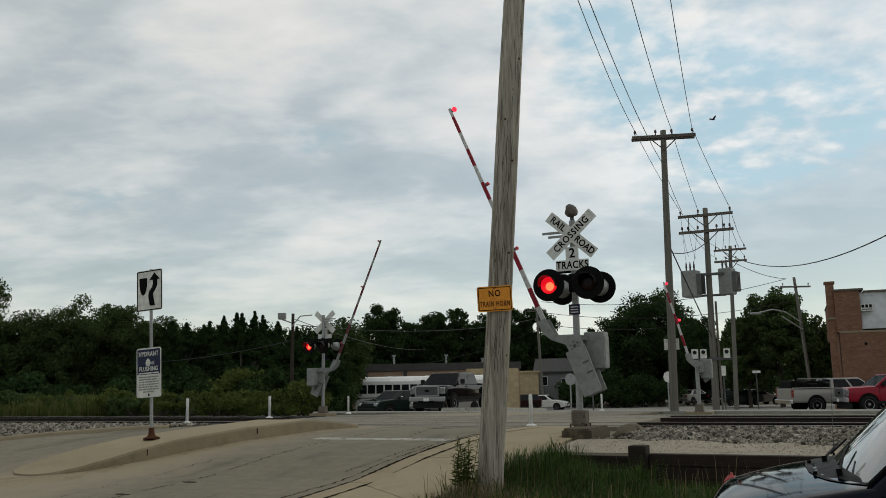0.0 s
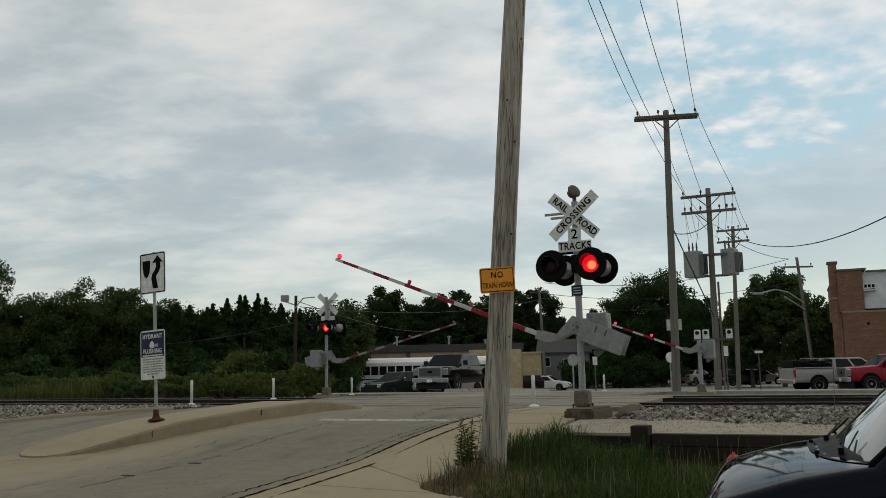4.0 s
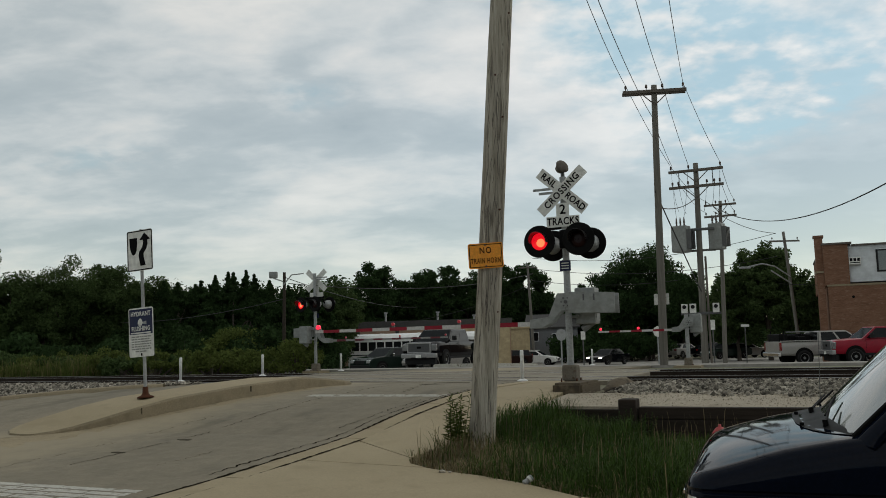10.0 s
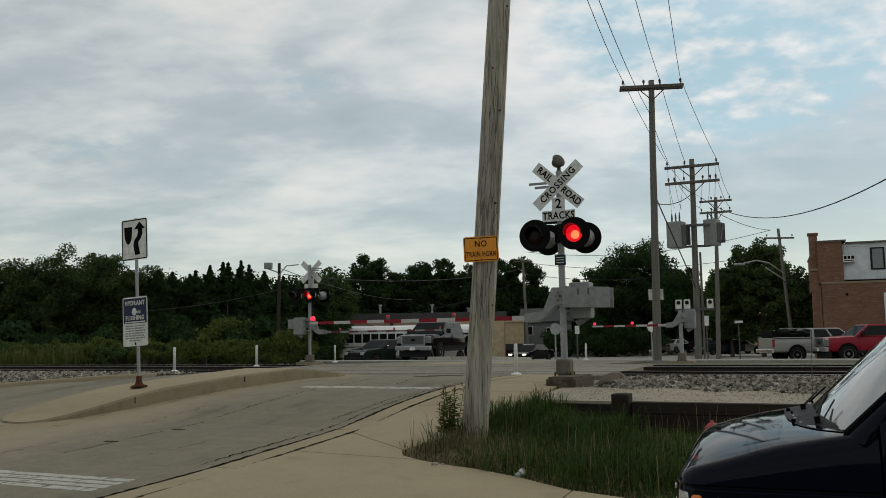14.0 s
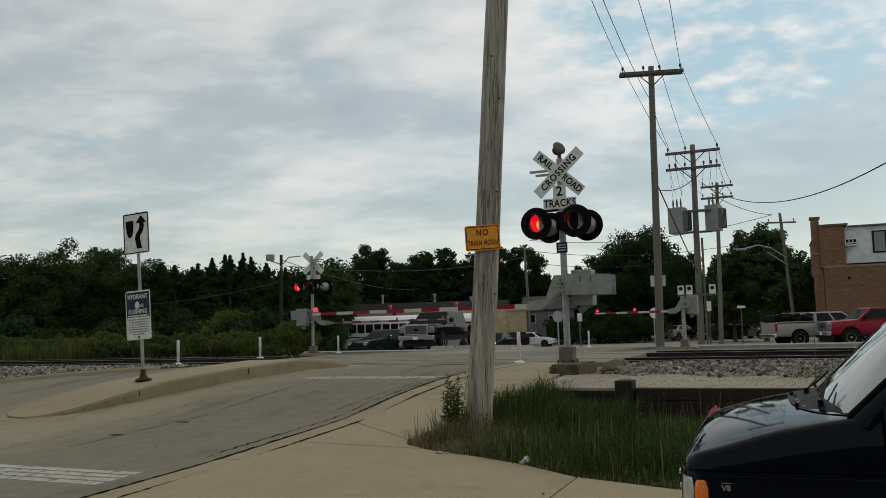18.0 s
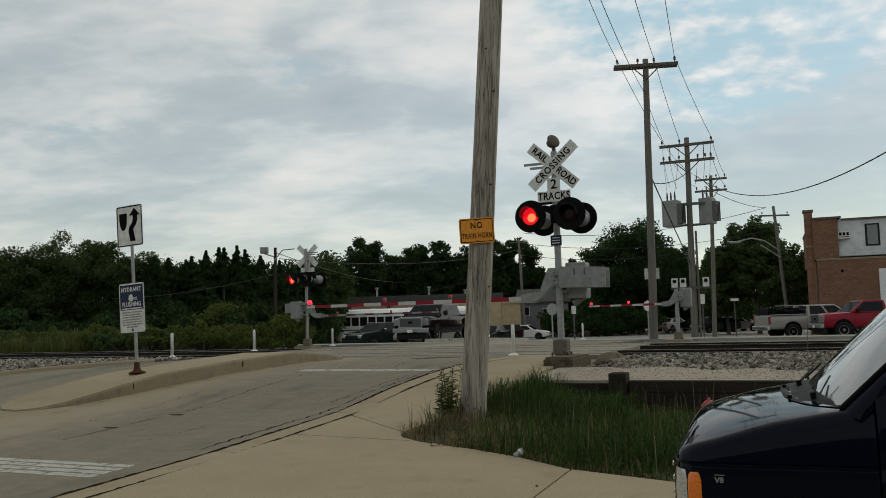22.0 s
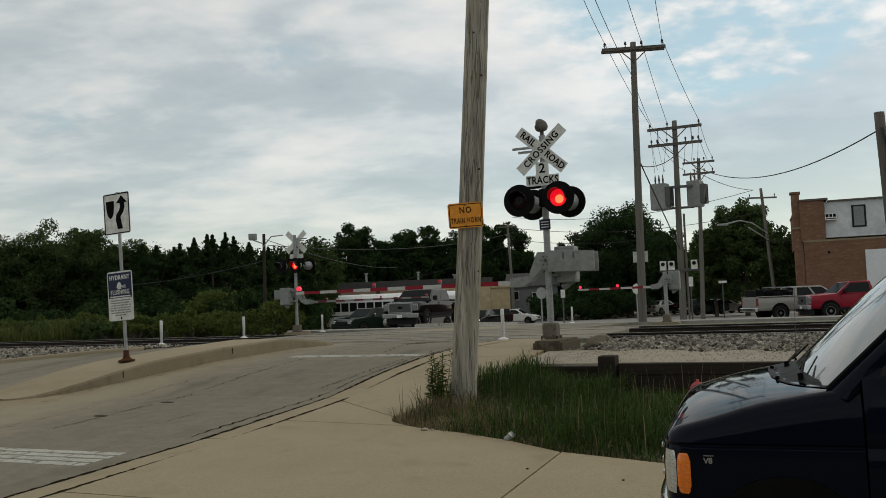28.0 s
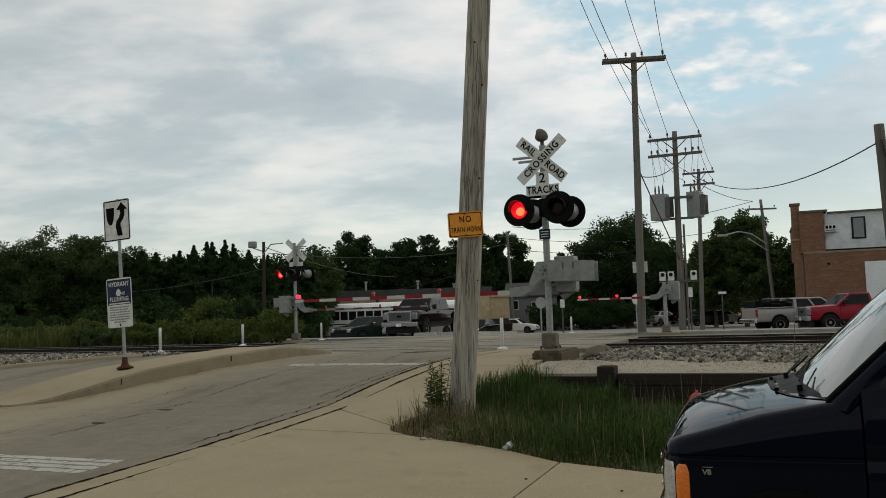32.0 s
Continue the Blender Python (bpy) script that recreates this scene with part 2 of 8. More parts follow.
M["asphalt"] = asphalt_material()
M["asphalt_far"] = material("asphalt_far", (0.235, 0.222, 0.20), (0.31, 0.295, 0.268), 0.9, scale=0.25, fine=6, bump=0.2, c=(0.20, 0.188, 0.168), stretch=(1, 0.6, 1), spec=0.1)
M["concrete"] = material("concrete", (0.285, 0.232, 0.142), (0.345, 0.285, 0.184), 0.88, scale=0.8, fine=60, bump=0.12, dist=0.003, c=(0.272, 0.221, 0.136), per_object=0.05, spec=0.2)
M["kerb"] = material("kerb", (0.20, 0.163, 0.102), (0.26, 0.213, 0.138), 0.9, scale=1.3, fine=45, bump=0.4, dist=0.006, c=(0.18, 0.145, 0.09))
M["footing"] = material("footing", (0.090, 0.072, 0.049), (0.140, 0.114, 0.080), 0.95, scale=2, fine=30, bump=0.5, dist=0.01, c=(0.06, 0.049, 0.036), spec=0.1)
M["dirt"] = material("dirt", (0.16, 0.13, 0.085), (0.10, 0.115, 0.055), 0.95, scale=0.3, fine=18, bump=0.6, dist=0.03)
M["gravel"] = material("gravel", (0.29, 0.25, 0.185), (0.38, 0.33, 0.25), 0.95, scale=1.0, fine=34, bump=0.9, dist=0.02, c=(0.26, 0.22, 0.16))
# near black: the shade between the ballast stones is put into this colour
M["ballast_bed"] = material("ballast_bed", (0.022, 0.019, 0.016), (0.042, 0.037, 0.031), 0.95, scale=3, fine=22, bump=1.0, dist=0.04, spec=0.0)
M["stone"] = material("stone", (0.095, 0.086, 0.070), (0.31, 0.282, 0.232), 0.9, scale=2.5, fine=30, bump=0.3, per_island=0.8, spec=0.05)
M["rail"] = material("rail", (0.028, 0.021, 0.017), (0.045, 0.034, 0.027), 0.8, 0.0, scale=1.5, fine=40, bump=0.3, spec=0.1)
M["rail_head"] = material("rail_head", (0.24, 0.235, 0.23), (0.32, 0.31, 0.30), 0.35, 0.9, scale=2, fine=30, bump=0.05)
M["tie"] = material("tie", (0.03, 0.025, 0.02), (0.05, 0.042, 0.034), 0.9, scale=2, fine=25, bump=0.6, stretch=(0.3, 3, 3), per_object=0.15, spec=0.05)
M["timber"] = material("timber", (0.018, 0.0135, 0.010), (0.036, 0.027, 0.020), 0.92, scale=1.2, fine=22, bump=0.7, dist=0.012, stretch=(0.25, 3, 3), per_object=0.2, spec=0.2)
M["pole_wood"] = material("pole_wood", (0.25, 0.222, 0.176), (0.54, 0.50, 0.42), 0.9, scale=4.0, fine=26, bump=1.0, dist=0.03, stretch=(3.6, 3.6, 0.17), c=(0.12, 0.104, 0.08), spec=0.05, patch=0.75)
M["pole_dark"] = material("pole_dark", (0.085, 0.072, 0.06), (0.13, 0.112, 0.095), 0.9, scale=1.5, fine=10, bump=0.6, stretch=(3, 3, 0.15))
M["pole_grey"] = material("pole_grey", (0.115, 0.107, 0.092), (0.175, 0.165, 0.145), 0.9, scale=3, fine=20, bump=0.6, stretch=(3, 3, 0.12), spec=0.1)
M["galv"] = material("galv", (0.24, 0.25, 0.245), (0.33, 0.34, 0.335), 0.55, 0.25, scale=4, fine=28, bump=0.08, c=(0.20, 0.20, 0.195))
M["grey_paint"] = material("grey_paint", (0.215, 0.225, 0.215), (0.255, 0.265, 0.253), 0.6, 0.0, scale=1.6, fine=9, bump=0.02, c=(0.195, 0.198, 0.185), spec=0.3)
M["steel_dark"] = material("steel_dark", (0.07, 0.07, 0.07), (0.11, 0.11, 0.108), 0.5, 0.5, scale=5, fine=30, bump=0.1)
M["black"] = material("black", (0.003, 0.003, 0.003), (0.006, 0.006, 0.006), 0.6, scale=5, fine=40, bump=0.05, spec=0.08)
M["rubber"] = material("rubber", (0.008, 0.008, 0.008), (0.014, 0.0135, 0.013), 0.85, scale=6, fine=60, bump=0.2, spec=0.2)
M["sign_white"] = material("sign_white", (0.58, 0.58, 0.54), (0.65, 0.65, 0.61), 0.5, scale=2, fine=9, bump=0.02, c=(0.54, 0.54, 0.50), spec=0.3)
M["white_post"] = material("white_post", (0.62, 0.62, 0.60), (0.72, 0.72, 0.70), 0.6, scale=4, fine=40, bump=0.06)
M["sign_black"] = material("sign_black", (0.004, 0.004, 0.004), (0.007, 0.007, 0.007), 0.6, scale=3, fine=30, bump=0, spec=0.03)
M["sign_amber"] = material("sign_amber", (0.74, 0.27, 0.012), (0.80, 0.31, 0.02), 0.45, scale=2, fine=30, bump=0.03, c=(0.66, 0.23, 0.012))
M["sign_blue"] = material("sign_blue", (0.008, 0.013, 0.046), (0.012, 0.019, 0.060), 0.55, scale=2, fine=30, bump=0.03, spec=0.3)
M["sign_text"] = material("sign_text", (0.18, 0.18, 0.17), (0.24, 0.24, 0.22), 0.6, scale=2, fine=30, bump=0)
M["arm_white"] = material("arm_white", (0.42, 0.415, 0.40), (0.50, 0.495, 0.475), 0.5, scale=3, fine=30, bump=0.04, c=(0.36, 0.35, 0.33))
M["arm_red"] = material("arm_red", (0.21, 0.006, 0.018), (0.27, 0.010, 0.024), 0.5, scale=3, fine=30, bump=0.04, spec=0.25)
M["arm_back"] = material("arm_back", (0.19, 0.188, 0.18), (0.25, 0.247, 0.235), 0.6, scale=3, fine=30, bump=0.04)
M["arm_back_red"] = material("arm_back_red", (0.085, 0.006, 0.012), (0.12, 0.01, 0.017), 0.6, scale=3, fine=30, bump=0.04)
M["lamp_lit"] = material("lamp_lit", (0.5, 0.02, 0.01), (0.6, 0.03, 0.01), 0.3, scale=6, fine=50, bump=0, glow=(1.0, 0.006, 0.022), strength=0.8)
M["lamp_core"] = material("lamp_core", (0.5, 0.1, 0.05), (0.6, 0.1, 0.05), 0.3, scale=6, fine=50, bump=0, glow=(1.0, 0.17, 0.06), strength=1.7)
M["arm_lamp"] = material("arm_lamp", (0.4, 0.02, 0.02), (0.5, 0.03, 0.03), 0.3, scale=6, fine=50, bump=0, glow=(1.0, 0.02, 0.07), strength=1.3)
M["arm_lamp_dim"] = material("arm_lamp_dim", (0.30, 0.012, 0.025), (0.36, 0.02, 0.03), 0.35, scale=6, fine=50, bump=0, glow=(1.0, 0.02, 0.05), strength=0.08)
M["hood_black"] = material("hood_black", (0.012, 0.011, 0.011), (0.02, 0.018, 0.018), 0.28, scale=5, fine=40, bump=0.03, spec=0.5, coat=0.0)
M["lamp_off"] = material("lamp_off", (0.010, 0.003, 0.003), (0.016, 0.004, 0.004), 0.3, scale=6, fine=50, bump=0, spec=0.15)
M["rust"] = material("rust", (0.055, 0.022, 0.013), (0.088, 0.036, 0.020), 0.9, scale=6, fine=40, bump=0.4, spec=0.1)
# pale paint for chrome parts; their bright reflections are put into the colour
M["bright_trim"] = material("bright_trim", (0.26, 0.26, 0.26), (0.33, 0.33, 0.325), 0.22, 0.3, scale=3, fine=30, bump=0.02, rough_var=0.06)
M["chrome"] = material("chrome", (0.55, 0.55, 0.55), (0.66, 0.66, 0.66), 0.14, 1.0, scale=3, fine=30, bump=0.02, rough_var=0.06)
M["navy_paint"] = material("navy_paint", (0.0024, 0.0042, 0.0095), (0.0032, 0.0054, 0.0118), 0.30, 0.0, scale=1.2, fine=60, bump=0.0, coat=1.0, rough_var=0.05, spec=0.0, coat_ior=1.18)
M["black_paint"] = material("black_paint", (0.0025, 0.003, 0.0042), (0.004, 0.0045, 0.006), 0.3, 0.0, scale=2, fine=60, bump=0.0, coat=1.0, spec=0.0, coat_ior=1.24)
M["green_paint"] = material("green_paint", (0.010, 0.019, 0.015), (0.015, 0.025, 0.020), 0.35, 0.0, scale=2, fine=50, bump=0, coat=1.0, spec=0.0, coat_ior=1.25)
M["silver_paint"] = material("silver_paint", (0.25, 0.24, 0.22), (0.30, 0.288, 0.265), 0.4, 0.1, scale=1.5, fine=50, bump=0.0, coat=0.4, spec=0.3)
M["red_paint"] = material("red_paint", (0.21, 0.003, 0.016), (0.26, 0.005, 0.020), 0.4, 0.0, scale=1.5, fine=50, bump=0, coat=0.4, spec=0.2, coat_ior=1.3)
M["white_paint"] = material("white_paint", (0.62, 0.62, 0.60), (0.72, 0.72, 0.70), 0.4, scale=1.0, fine=30, bump=0.02, coat=0.4, c=(0.55, 0.54, 0.51))
M["maroon_paint"] = material("maroon_paint", (0.016, 0.007, 0.006), (0.024, 0.010, 0.008), 0.35, 0.0, scale=2, fine=50, bump=0, coat=0.6, spec=0.1, coat_ior=1.3)
M["plastic_dark"] = material("plastic_dark", (0.008, 0.008, 0.0085), (0.013, 0.013, 0.013), 0.65, scale=5, fine=50, bump=0.12, spec=0.2)
M["window"] = material("window", (0.008, 0.009, 0.010), (0.014, 0.016, 0.017), 0.08, 0.0, scale=2, fine=20, bump=0, coat=0.0, rough_var=0.02, spec=0.12)
M["window_front"] = material("window_front", (0.012, 0.014, 0.015), (0.02, 0.022, 0.023), 0.08, 0.0, scale=2, fine=20, bump=0, coat=0.2, rough_var=0.02, spec=0.0, coat_ior=1.35)
M["window_sky"] = material("window_sky", (0.05, 0.06, 0.07), (0.07, 0.08, 0.09), 0.08, 0.0, scale=2, fine=20, bump=0, coat=1.0, rough_var=0.02, spec=0.5)
# pale grey-green base: part of the sky's reflection is put into the glass colour
M["windscreen"] = material("windscreen", (0.075, 0.090, 0.080), (0.10, 0.116, 0.104), 0.05, 0.0, scale=2, fine=20, bump=0, coat=1.0, rough_var=0.02, spec=0.1, coat_ior=1.38)
M["amber_lens"] = material("amber_lens", (0.75, 0.16, 0.01), (0.85, 0.22, 0.02), 0.25, scale=8, fine=90, bump=0.25, coat=0.6)
M["clear_lens"] = material("clear_lens", (0.42, 0.43, 0.42), (0.55, 0.56, 0.55), 0.15, 0.3, scale=8, fine=70, bump=0.2, coat=1.0)
M["grille_grey"] = material("grille_grey", (0.04, 0.041, 0.043), (0.065, 0.066, 0.068), 0.5, 0.0, scale=6, fine=40, bump=0.3)
M["lamp_glass"] = material("lamp_glass", (0.13, 0.133, 0.136), (0.20, 0.203, 0.206), 0.15, 0.1, scale=8, fine=30, bump=0.1, coat=1.0)
M["headlight_on"] = material("headlight_on", (0.8, 0.8, 0.75), (0.85, 0.85, 0.8), 0.2, scale=8, fine=40, bump=0, glow=(1.0, 0.95, 0.85), strength=2.2)
M["tail_red"] = material("tail_red", (0.16, 0.006, 0.008), (0.22, 0.01, 0.01), 0.25, scale=8, fine=40, bump=0, coat=0.6)
M["brick_wall"] = material("brick_wall", (0.150, 0.077, 0.048), (0.220, 0.125, 0.083), 0.92, scale=1.2, fine=7, bump=0.3, c=(0.235, 0.142, 0.10), stretch=(0.8, 0.8, 3.0), spec=0.1)
M["brick_tan"] = material("brick_tan", (0.30, 0.20, 0.14), (0.37, 0.255, 0.18), 0.92, scale=0.5, fine=9, bump=0.3, c=(0.25, 0.16, 0.11), stretch=(1, 1, 3))
M["siding"] = material("siding", (0.50, 0.53, 0.545), (0.57, 0.595, 0.61), 0.7, scale=0.4, fine=1.5, bump=0.0, spec=0.2)
M["stucco"] = material("stucco", (0.39, 0.31, 0.185), (0.44, 0.355, 0.22), 0.9, scale=0.5, fine=3, bump=0.05, spec=0.1)
M["grey_wall"] = material("grey_wall", (0.13, 0.135, 0.14), (0.18, 0.185, 0.19), 0.85, scale=0.6, fine=10, bump=0.1)
M["roof_dark"] = material("roof_dark", (0.035, 0.034, 0.033), (0.06, 0.058, 0.055), 0.9, scale=0.6, fine=10, bump=0.3)
M["door_white"] = material("door_white", (0.60, 0.62, 0.64), (0.68, 0.69, 0.70), 0.6, scale=0.8, fine=15, bump=0.04)
M["trunk"] = material("trunk", (0.045, 0.036, 0.028), (0.075, 0.06, 0.046), 0.95, scale=2, fine=14, bump=0.8, stretch=(2, 2, 0.3))
M["leaf"] = material("leaf", (0.047, 0.076, 0.025), (0.070, 0.105, 0.037), 0.75, scale=0.35, fine=3, bump=0, per_island=0.4, spec=0.08)
M["leaf_dark"] = material("leaf_dark", (0.022, 0.043, 0.015), (0.038, 0.066, 0.024), 0.8, scale=0.35, fine=3, bump=0, per_island=0.4, spec=0.03)
M["leaf_light"] = material("leaf_light", (0.074, 0.100, 0.026), (0.112, 0.138, 0.040), 0.85, scale=0.4, fine=3, bump=0, per_island=0.35, spec=0.03)
M["grass"] = material("grass", (0.028, 0.056, 0.010), (0.052, 0.086, 0.018), 0.75, scale=0.8, fine=5, bump=0, per_island=0.55, spec=0.1)
M["grass_dry"] = material("grass_dry", (0.13, 0.100, 0.052), (0.21, 0.165, 0.088), 0.8, scale=0.8, fine=5, bump=0, per_island=0.45, spec=0.15)
M["reed"] = material("reed", (0.13, 0.125, 0.050), (0.20, 0.168, 0.078), 0.85, scale=0.3, fine=5, bump=0, per_island=0.4, spec=0.12)
M["wire"] = material("wire", (0.014, 0.014, 0.014), (0.02, 0.02, 0.02), 0.6, scale=3, fine=30, bump=0)
M["porcelain"] = material("porcelain", (0.045, 0.028, 0.022), (0.07, 0.045, 0.035), 0.3, scale=5, fine=30, bump=0)
M["line_white"] = material("line_white", (0.37, 0.355, 0.31), (0.47, 0.455, 0.40), 0.9, scale=3.0, fine=26, bump=0.3, c=(0.20, 0.182, 0.145), spec=0.1)
M["crack"] = material("crack", (0.014, 0.012, 0.009), (0.030, 0.026, 0.018), 0.95, scale=3, fine=30, bump=0.3, spec=0.0)
M["crossing"] = material("crossing", (0.185, 0.162, 0.122), (0.25, 0.222, 0.172), 0.9, scale=0.9, fine=40, bump=0.4, dist=0.006, c=(0.13, 0.114, 0.086), per_object=0.08, spec=0.15)
M["sand"] = material("sand", (0.25, 0.205, 0.132), (0.32, 0.266, 0.178), 0.95, scale=1.6, fine=50, bump=0.4, dist=0.006, c=(0.19, 0.16, 0.108), spec=0.05)
M["crack_soft"] = material("crack_soft", (0.055, 0.048, 0.036), (0.085, 0.075, 0.057), 0.95, scale=3, fine=30, bump=0.3, spec=0.0)
M["patch"] = material("patch", (0.085, 0.082, 0.078), (0.12, 0.115, 0.108), 0.9, scale=1, fine=40, bump=0.4)
M["wheel"] = material("wheel", (0.16, 0.16, 0.16), (0.24, 0.24, 0.24), 0.45, 0.6, scale=4, fine=30, bump=0.05)
M["hydrant_red"] = material("hydrant_red", (0.32, 0.03, 0.035), (0.40, 0.05, 0.05), 0.6, scale=4, fine=30, bump=0.1)
M["bird"] = material("bird", (0.012, 0.012, 0.013), (0.02, 0.02, 0.02), 0.8, scale=9, fine=60, bump=0)
M["cast"] = material("cast", (0.115, 0.100, 0.078), (0.17, 0.15, 0.12), 0.8, 0.0, scale=5, fine=30, bump=0.3, c=(0.085, 0.058, 0.038), spec=0.2)



def translucent(name, k):
    """Leaves pass part of the light through."""
    n, l = M[name].node_tree.nodes, M[name].node_tree.links
    p = n["Principled BSDF"]
    tr, mx = n.new("ShaderNodeBsdfTranslucent"), n.new("ShaderNodeMixShader")
    l.new(p.inputs["Base Color"].links[0].from_socket, tr.inputs[0])
    mx.inputs[0].default_value = k
    l.new(p.outputs[0], mx.inputs[1])
    l.new(tr.outputs[0], mx.inputs[2])
    l.new(mx.outputs[0], n["Material Output"].inputs[0])


for leafy, share in (("leaf", 0.4), ("leaf_dark", 0.3), ("leaf_light", 0.4), ("grass", 0.3), ("reed", 0.3)):
    translucent(leafy, share)

# ---- mesh helpers ----
TURN = 25.0                       # the road runs this far to the right of straight ahead
RF = pose(0, 0, 0, 0, 0, -TURN)   # road frame: x across the road (to its right), y along it


def F(v, s, z):
    return RF @ Vector((v, s, z))


def at_road(v, s, z, rz=0.0, rx=0.0, ry=0.0):
    return RF @ pose(v, s, z, rx, ry, rz)


PROFILE = [(-30, 0), (0, 0), (5, .03), (8, .12), (11, .28), (12.5, .47), (14, .60), (16.3, .70), (17.5, .69), (19, .67), (26, .66), (30, .58), (36, .48), (40, .37),
           (50, -.05), (60, -.45), (70, -.75), (100, -.90), (3000, -.90)]


def zg(s):
    return float(np.interp(s, [p[0] for p in PROFILE], [p[1] for p in PROFILE]))


def obj(name, bm, mat, smooth=False):
    me = bpy.data.meshes.new(name)
    bm.normal_update()
    bm.to_mesh(me)
    bm.free()
    for m in (mat if isinstance(mat, (list, tuple)) else [mat]):
        me.materials.append(M[m] if isinstance(m, str) else m)
    if smooth:
        for p in me.polygons:
            p.use_smooth = True
    return new(name, me)


def part(name, bm, mat, parent, label="", smooth=False):
    ob = obj(name, bm, mat, smooth)
    ob.parent = parent
    if label:
        ob["label"] = label
    return ob


def thing(name, m, label, category, group=""):
    ob = new(name)
    ob.empty_display_size = 0.2
    ob.matrix_world = m
    return tagged(ob, label, category, group)


def B():
    return bmesh.new()


def box(bm, x, y, z, sx, sy, sz, m=None, bevel=0.0):
    """A box centred at x, y, z."""
    mm = Matrix.Translation((x, y, z)) @ Matrix.Diagonal((sx, sy, sz, 1))
    if m is not None:
        mm = m @ mm
    r = bmesh.ops.create_cube(bm, size=1.0, matrix=mm)
    if bevel:
        es = list({e for w in r["verts"] for e in w.link_edges})
        bmesh.ops.bevel(bm, geom=es, offset=bevel, segments=2, affect="EDGES", profile=0.6)
    return bm


def tube(bm, p0, p1, r0, r1=None, seg=12, caps=True):
    """A round bar from p0 to p1."""
    p0, p1 = Vector(p0), Vector(p1)
    d = p1 - p0
    mm = Matrix.Translation((p0 + p1) / 2) @ d.to_track_quat("Z", "Y").to_matrix().to_4x4()
    bmesh.ops.create_cone(bm, cap_ends=caps, segments=seg, radius1=r0, radius2=r0 if r1 is None else r1, depth=d.length, matrix=mm)
    return bm


def lathe(bm, prof, seg=20, m=None):
    """A body of revolution about z from (radius, height) pairs."""
    rings = []
    for r, z in prof:
        ring = []
        for i in range(seg):
            a = 2 * math.pi * i / seg
            co = Vector((r * math.cos(a), r * math.sin(a), z))
            ring.append(bm.verts.new(m @ co if m is not None else co))
        rings.append(ring)
    for a, b in zip(rings, rings[1:]):
        for i in range(seg):
            j = (i + 1) % seg
            bm.faces.new((a[i], a[j], b[j], b[i]))
    bm.faces.new(list(reversed(rings[0])))
    bm.faces.new(rings[-1])
    return bm


def prism(bm, pts, d0, d1, m=None, bevel=0.0):
    """An outline in the x-z plane, extruded along y from d0 to d1."""
    a = [bm.verts.new((p[0], d0, p[1])) for p in pts]
    b = [bm.verts.new((p[0], d1, p[1])) for p in pts]
    fs = [bm.faces.new(a), bm.faces.new(list(reversed(b)))]
    k = len(pts)
    for i in range(k):
        j = (i + 1) % k
        fs.append(bm.faces.new((a[j], a[i], b[i], b[j])))
    bmesh.ops.recalc_face_normals(bm, faces=fs)
    if bevel:
        es = list({e for f in fs for e in f.edges if len(e.link_faces) == 2 and e.calc_face_angle(0) > 0.5})
        bmesh.ops.bevel(bm, geom=es, offset=bevel, segments=2, affect="EDGES", profile=0.6)
    if m is not None:
        bmesh.ops.transform(bm, matrix=m, verts=[w for w in bm.verts])
    return bm


def slab(bm, pts, thick, zf, lift=0.0):
    """A paving piece from an outline of (v, s), its top following the ground height zf."""
    top = [bm.verts.new((v, s, zf(s) + lift)) for v, s in pts]
    low = [bm.verts.new((v, s, zf(s) + lift - thick)) for v, s in pts]
    k = len(pts)
    fs = [bm.faces.new(top), bm.faces.new(list(reversed(low)))]
    for i in range(k):
        j = (i + 1) % k
        fs.append(bm.faces.new((top[j], top[i], low[i], low[j])))
    bmesh.ops.recalc_face_normals(bm, faces=fs)
    return bm


def strip(bm, v0, v1, s0, s1, zf, lift=0.0, thick=0.08, step=0.5, nv=1):
    """A paved strip between v0 and v1 that follows the ground from s0 to s1, with a thickness."""
    n = max(1, int(round((s1 - s0) / step)))
    ss = [s0 + (s1 - s0) * i / n for i in range(n + 1)]
    vs = [v0 + (v1 - v0) * i / nv for i in range(nv + 1)]
    top = [[bm.verts.new((v, s, zf(s) + lift)) for v in vs] for s in ss]
    for i in range(n):
        for j in range(nv):
            bm.faces.new((top[i][j], top[i][j + 1], top[i + 1][j + 1], top[i + 1][j]))
    for side in (0, nv):
        low = [bm.verts.new((vs[side], s, zf(s) + lift - thick)) for s in ss]
        for i in range(n):
            q = (top[i][side], top[i + 1][side], low[i + 1], low[i])
            bm.faces.new(q if side == 0 else tuple(reversed(q)))
    for i in (0, n):
        low = [bm.verts.new((v, ss[i], zf(ss[i]) + lift - thick)) for v in vs]
        for j in range(nv):
            q = (top[i][j + 1], top[i][j], low[j], low[j + 1])
            bm.faces.new(q if i == 0 else tuple(reversed(q)))
    return bm


def text_mesh(body, size, depth=0.004, spread=1.0, bold=0.0):
    """Letters as a mesh, centred, standing upright in the x-z plane and facing -y."""
    cu = bpy.data.curves.new("letters", "FONT")
    cu.body, cu.size, cu.align_x, cu.align_y = body, size, "CENTER", "CENTER"
    cu.extrude, cu.space_character, cu.offset = depth / 2, spread, bold
    cu.resolution_u = 3
    ob = bpy.data.objects.new("letters", cu)
    scene.collection.objects.link(ob)
    dg = bpy.context.evaluated_depsgraph_get()
    me = bpy.data.meshes.new_from_object(ob.evaluated_get(dg))
    bpy.data.objects.remove(ob)
    me.transform(pose(0, 0, 0, 90, 0, 0))
    return me


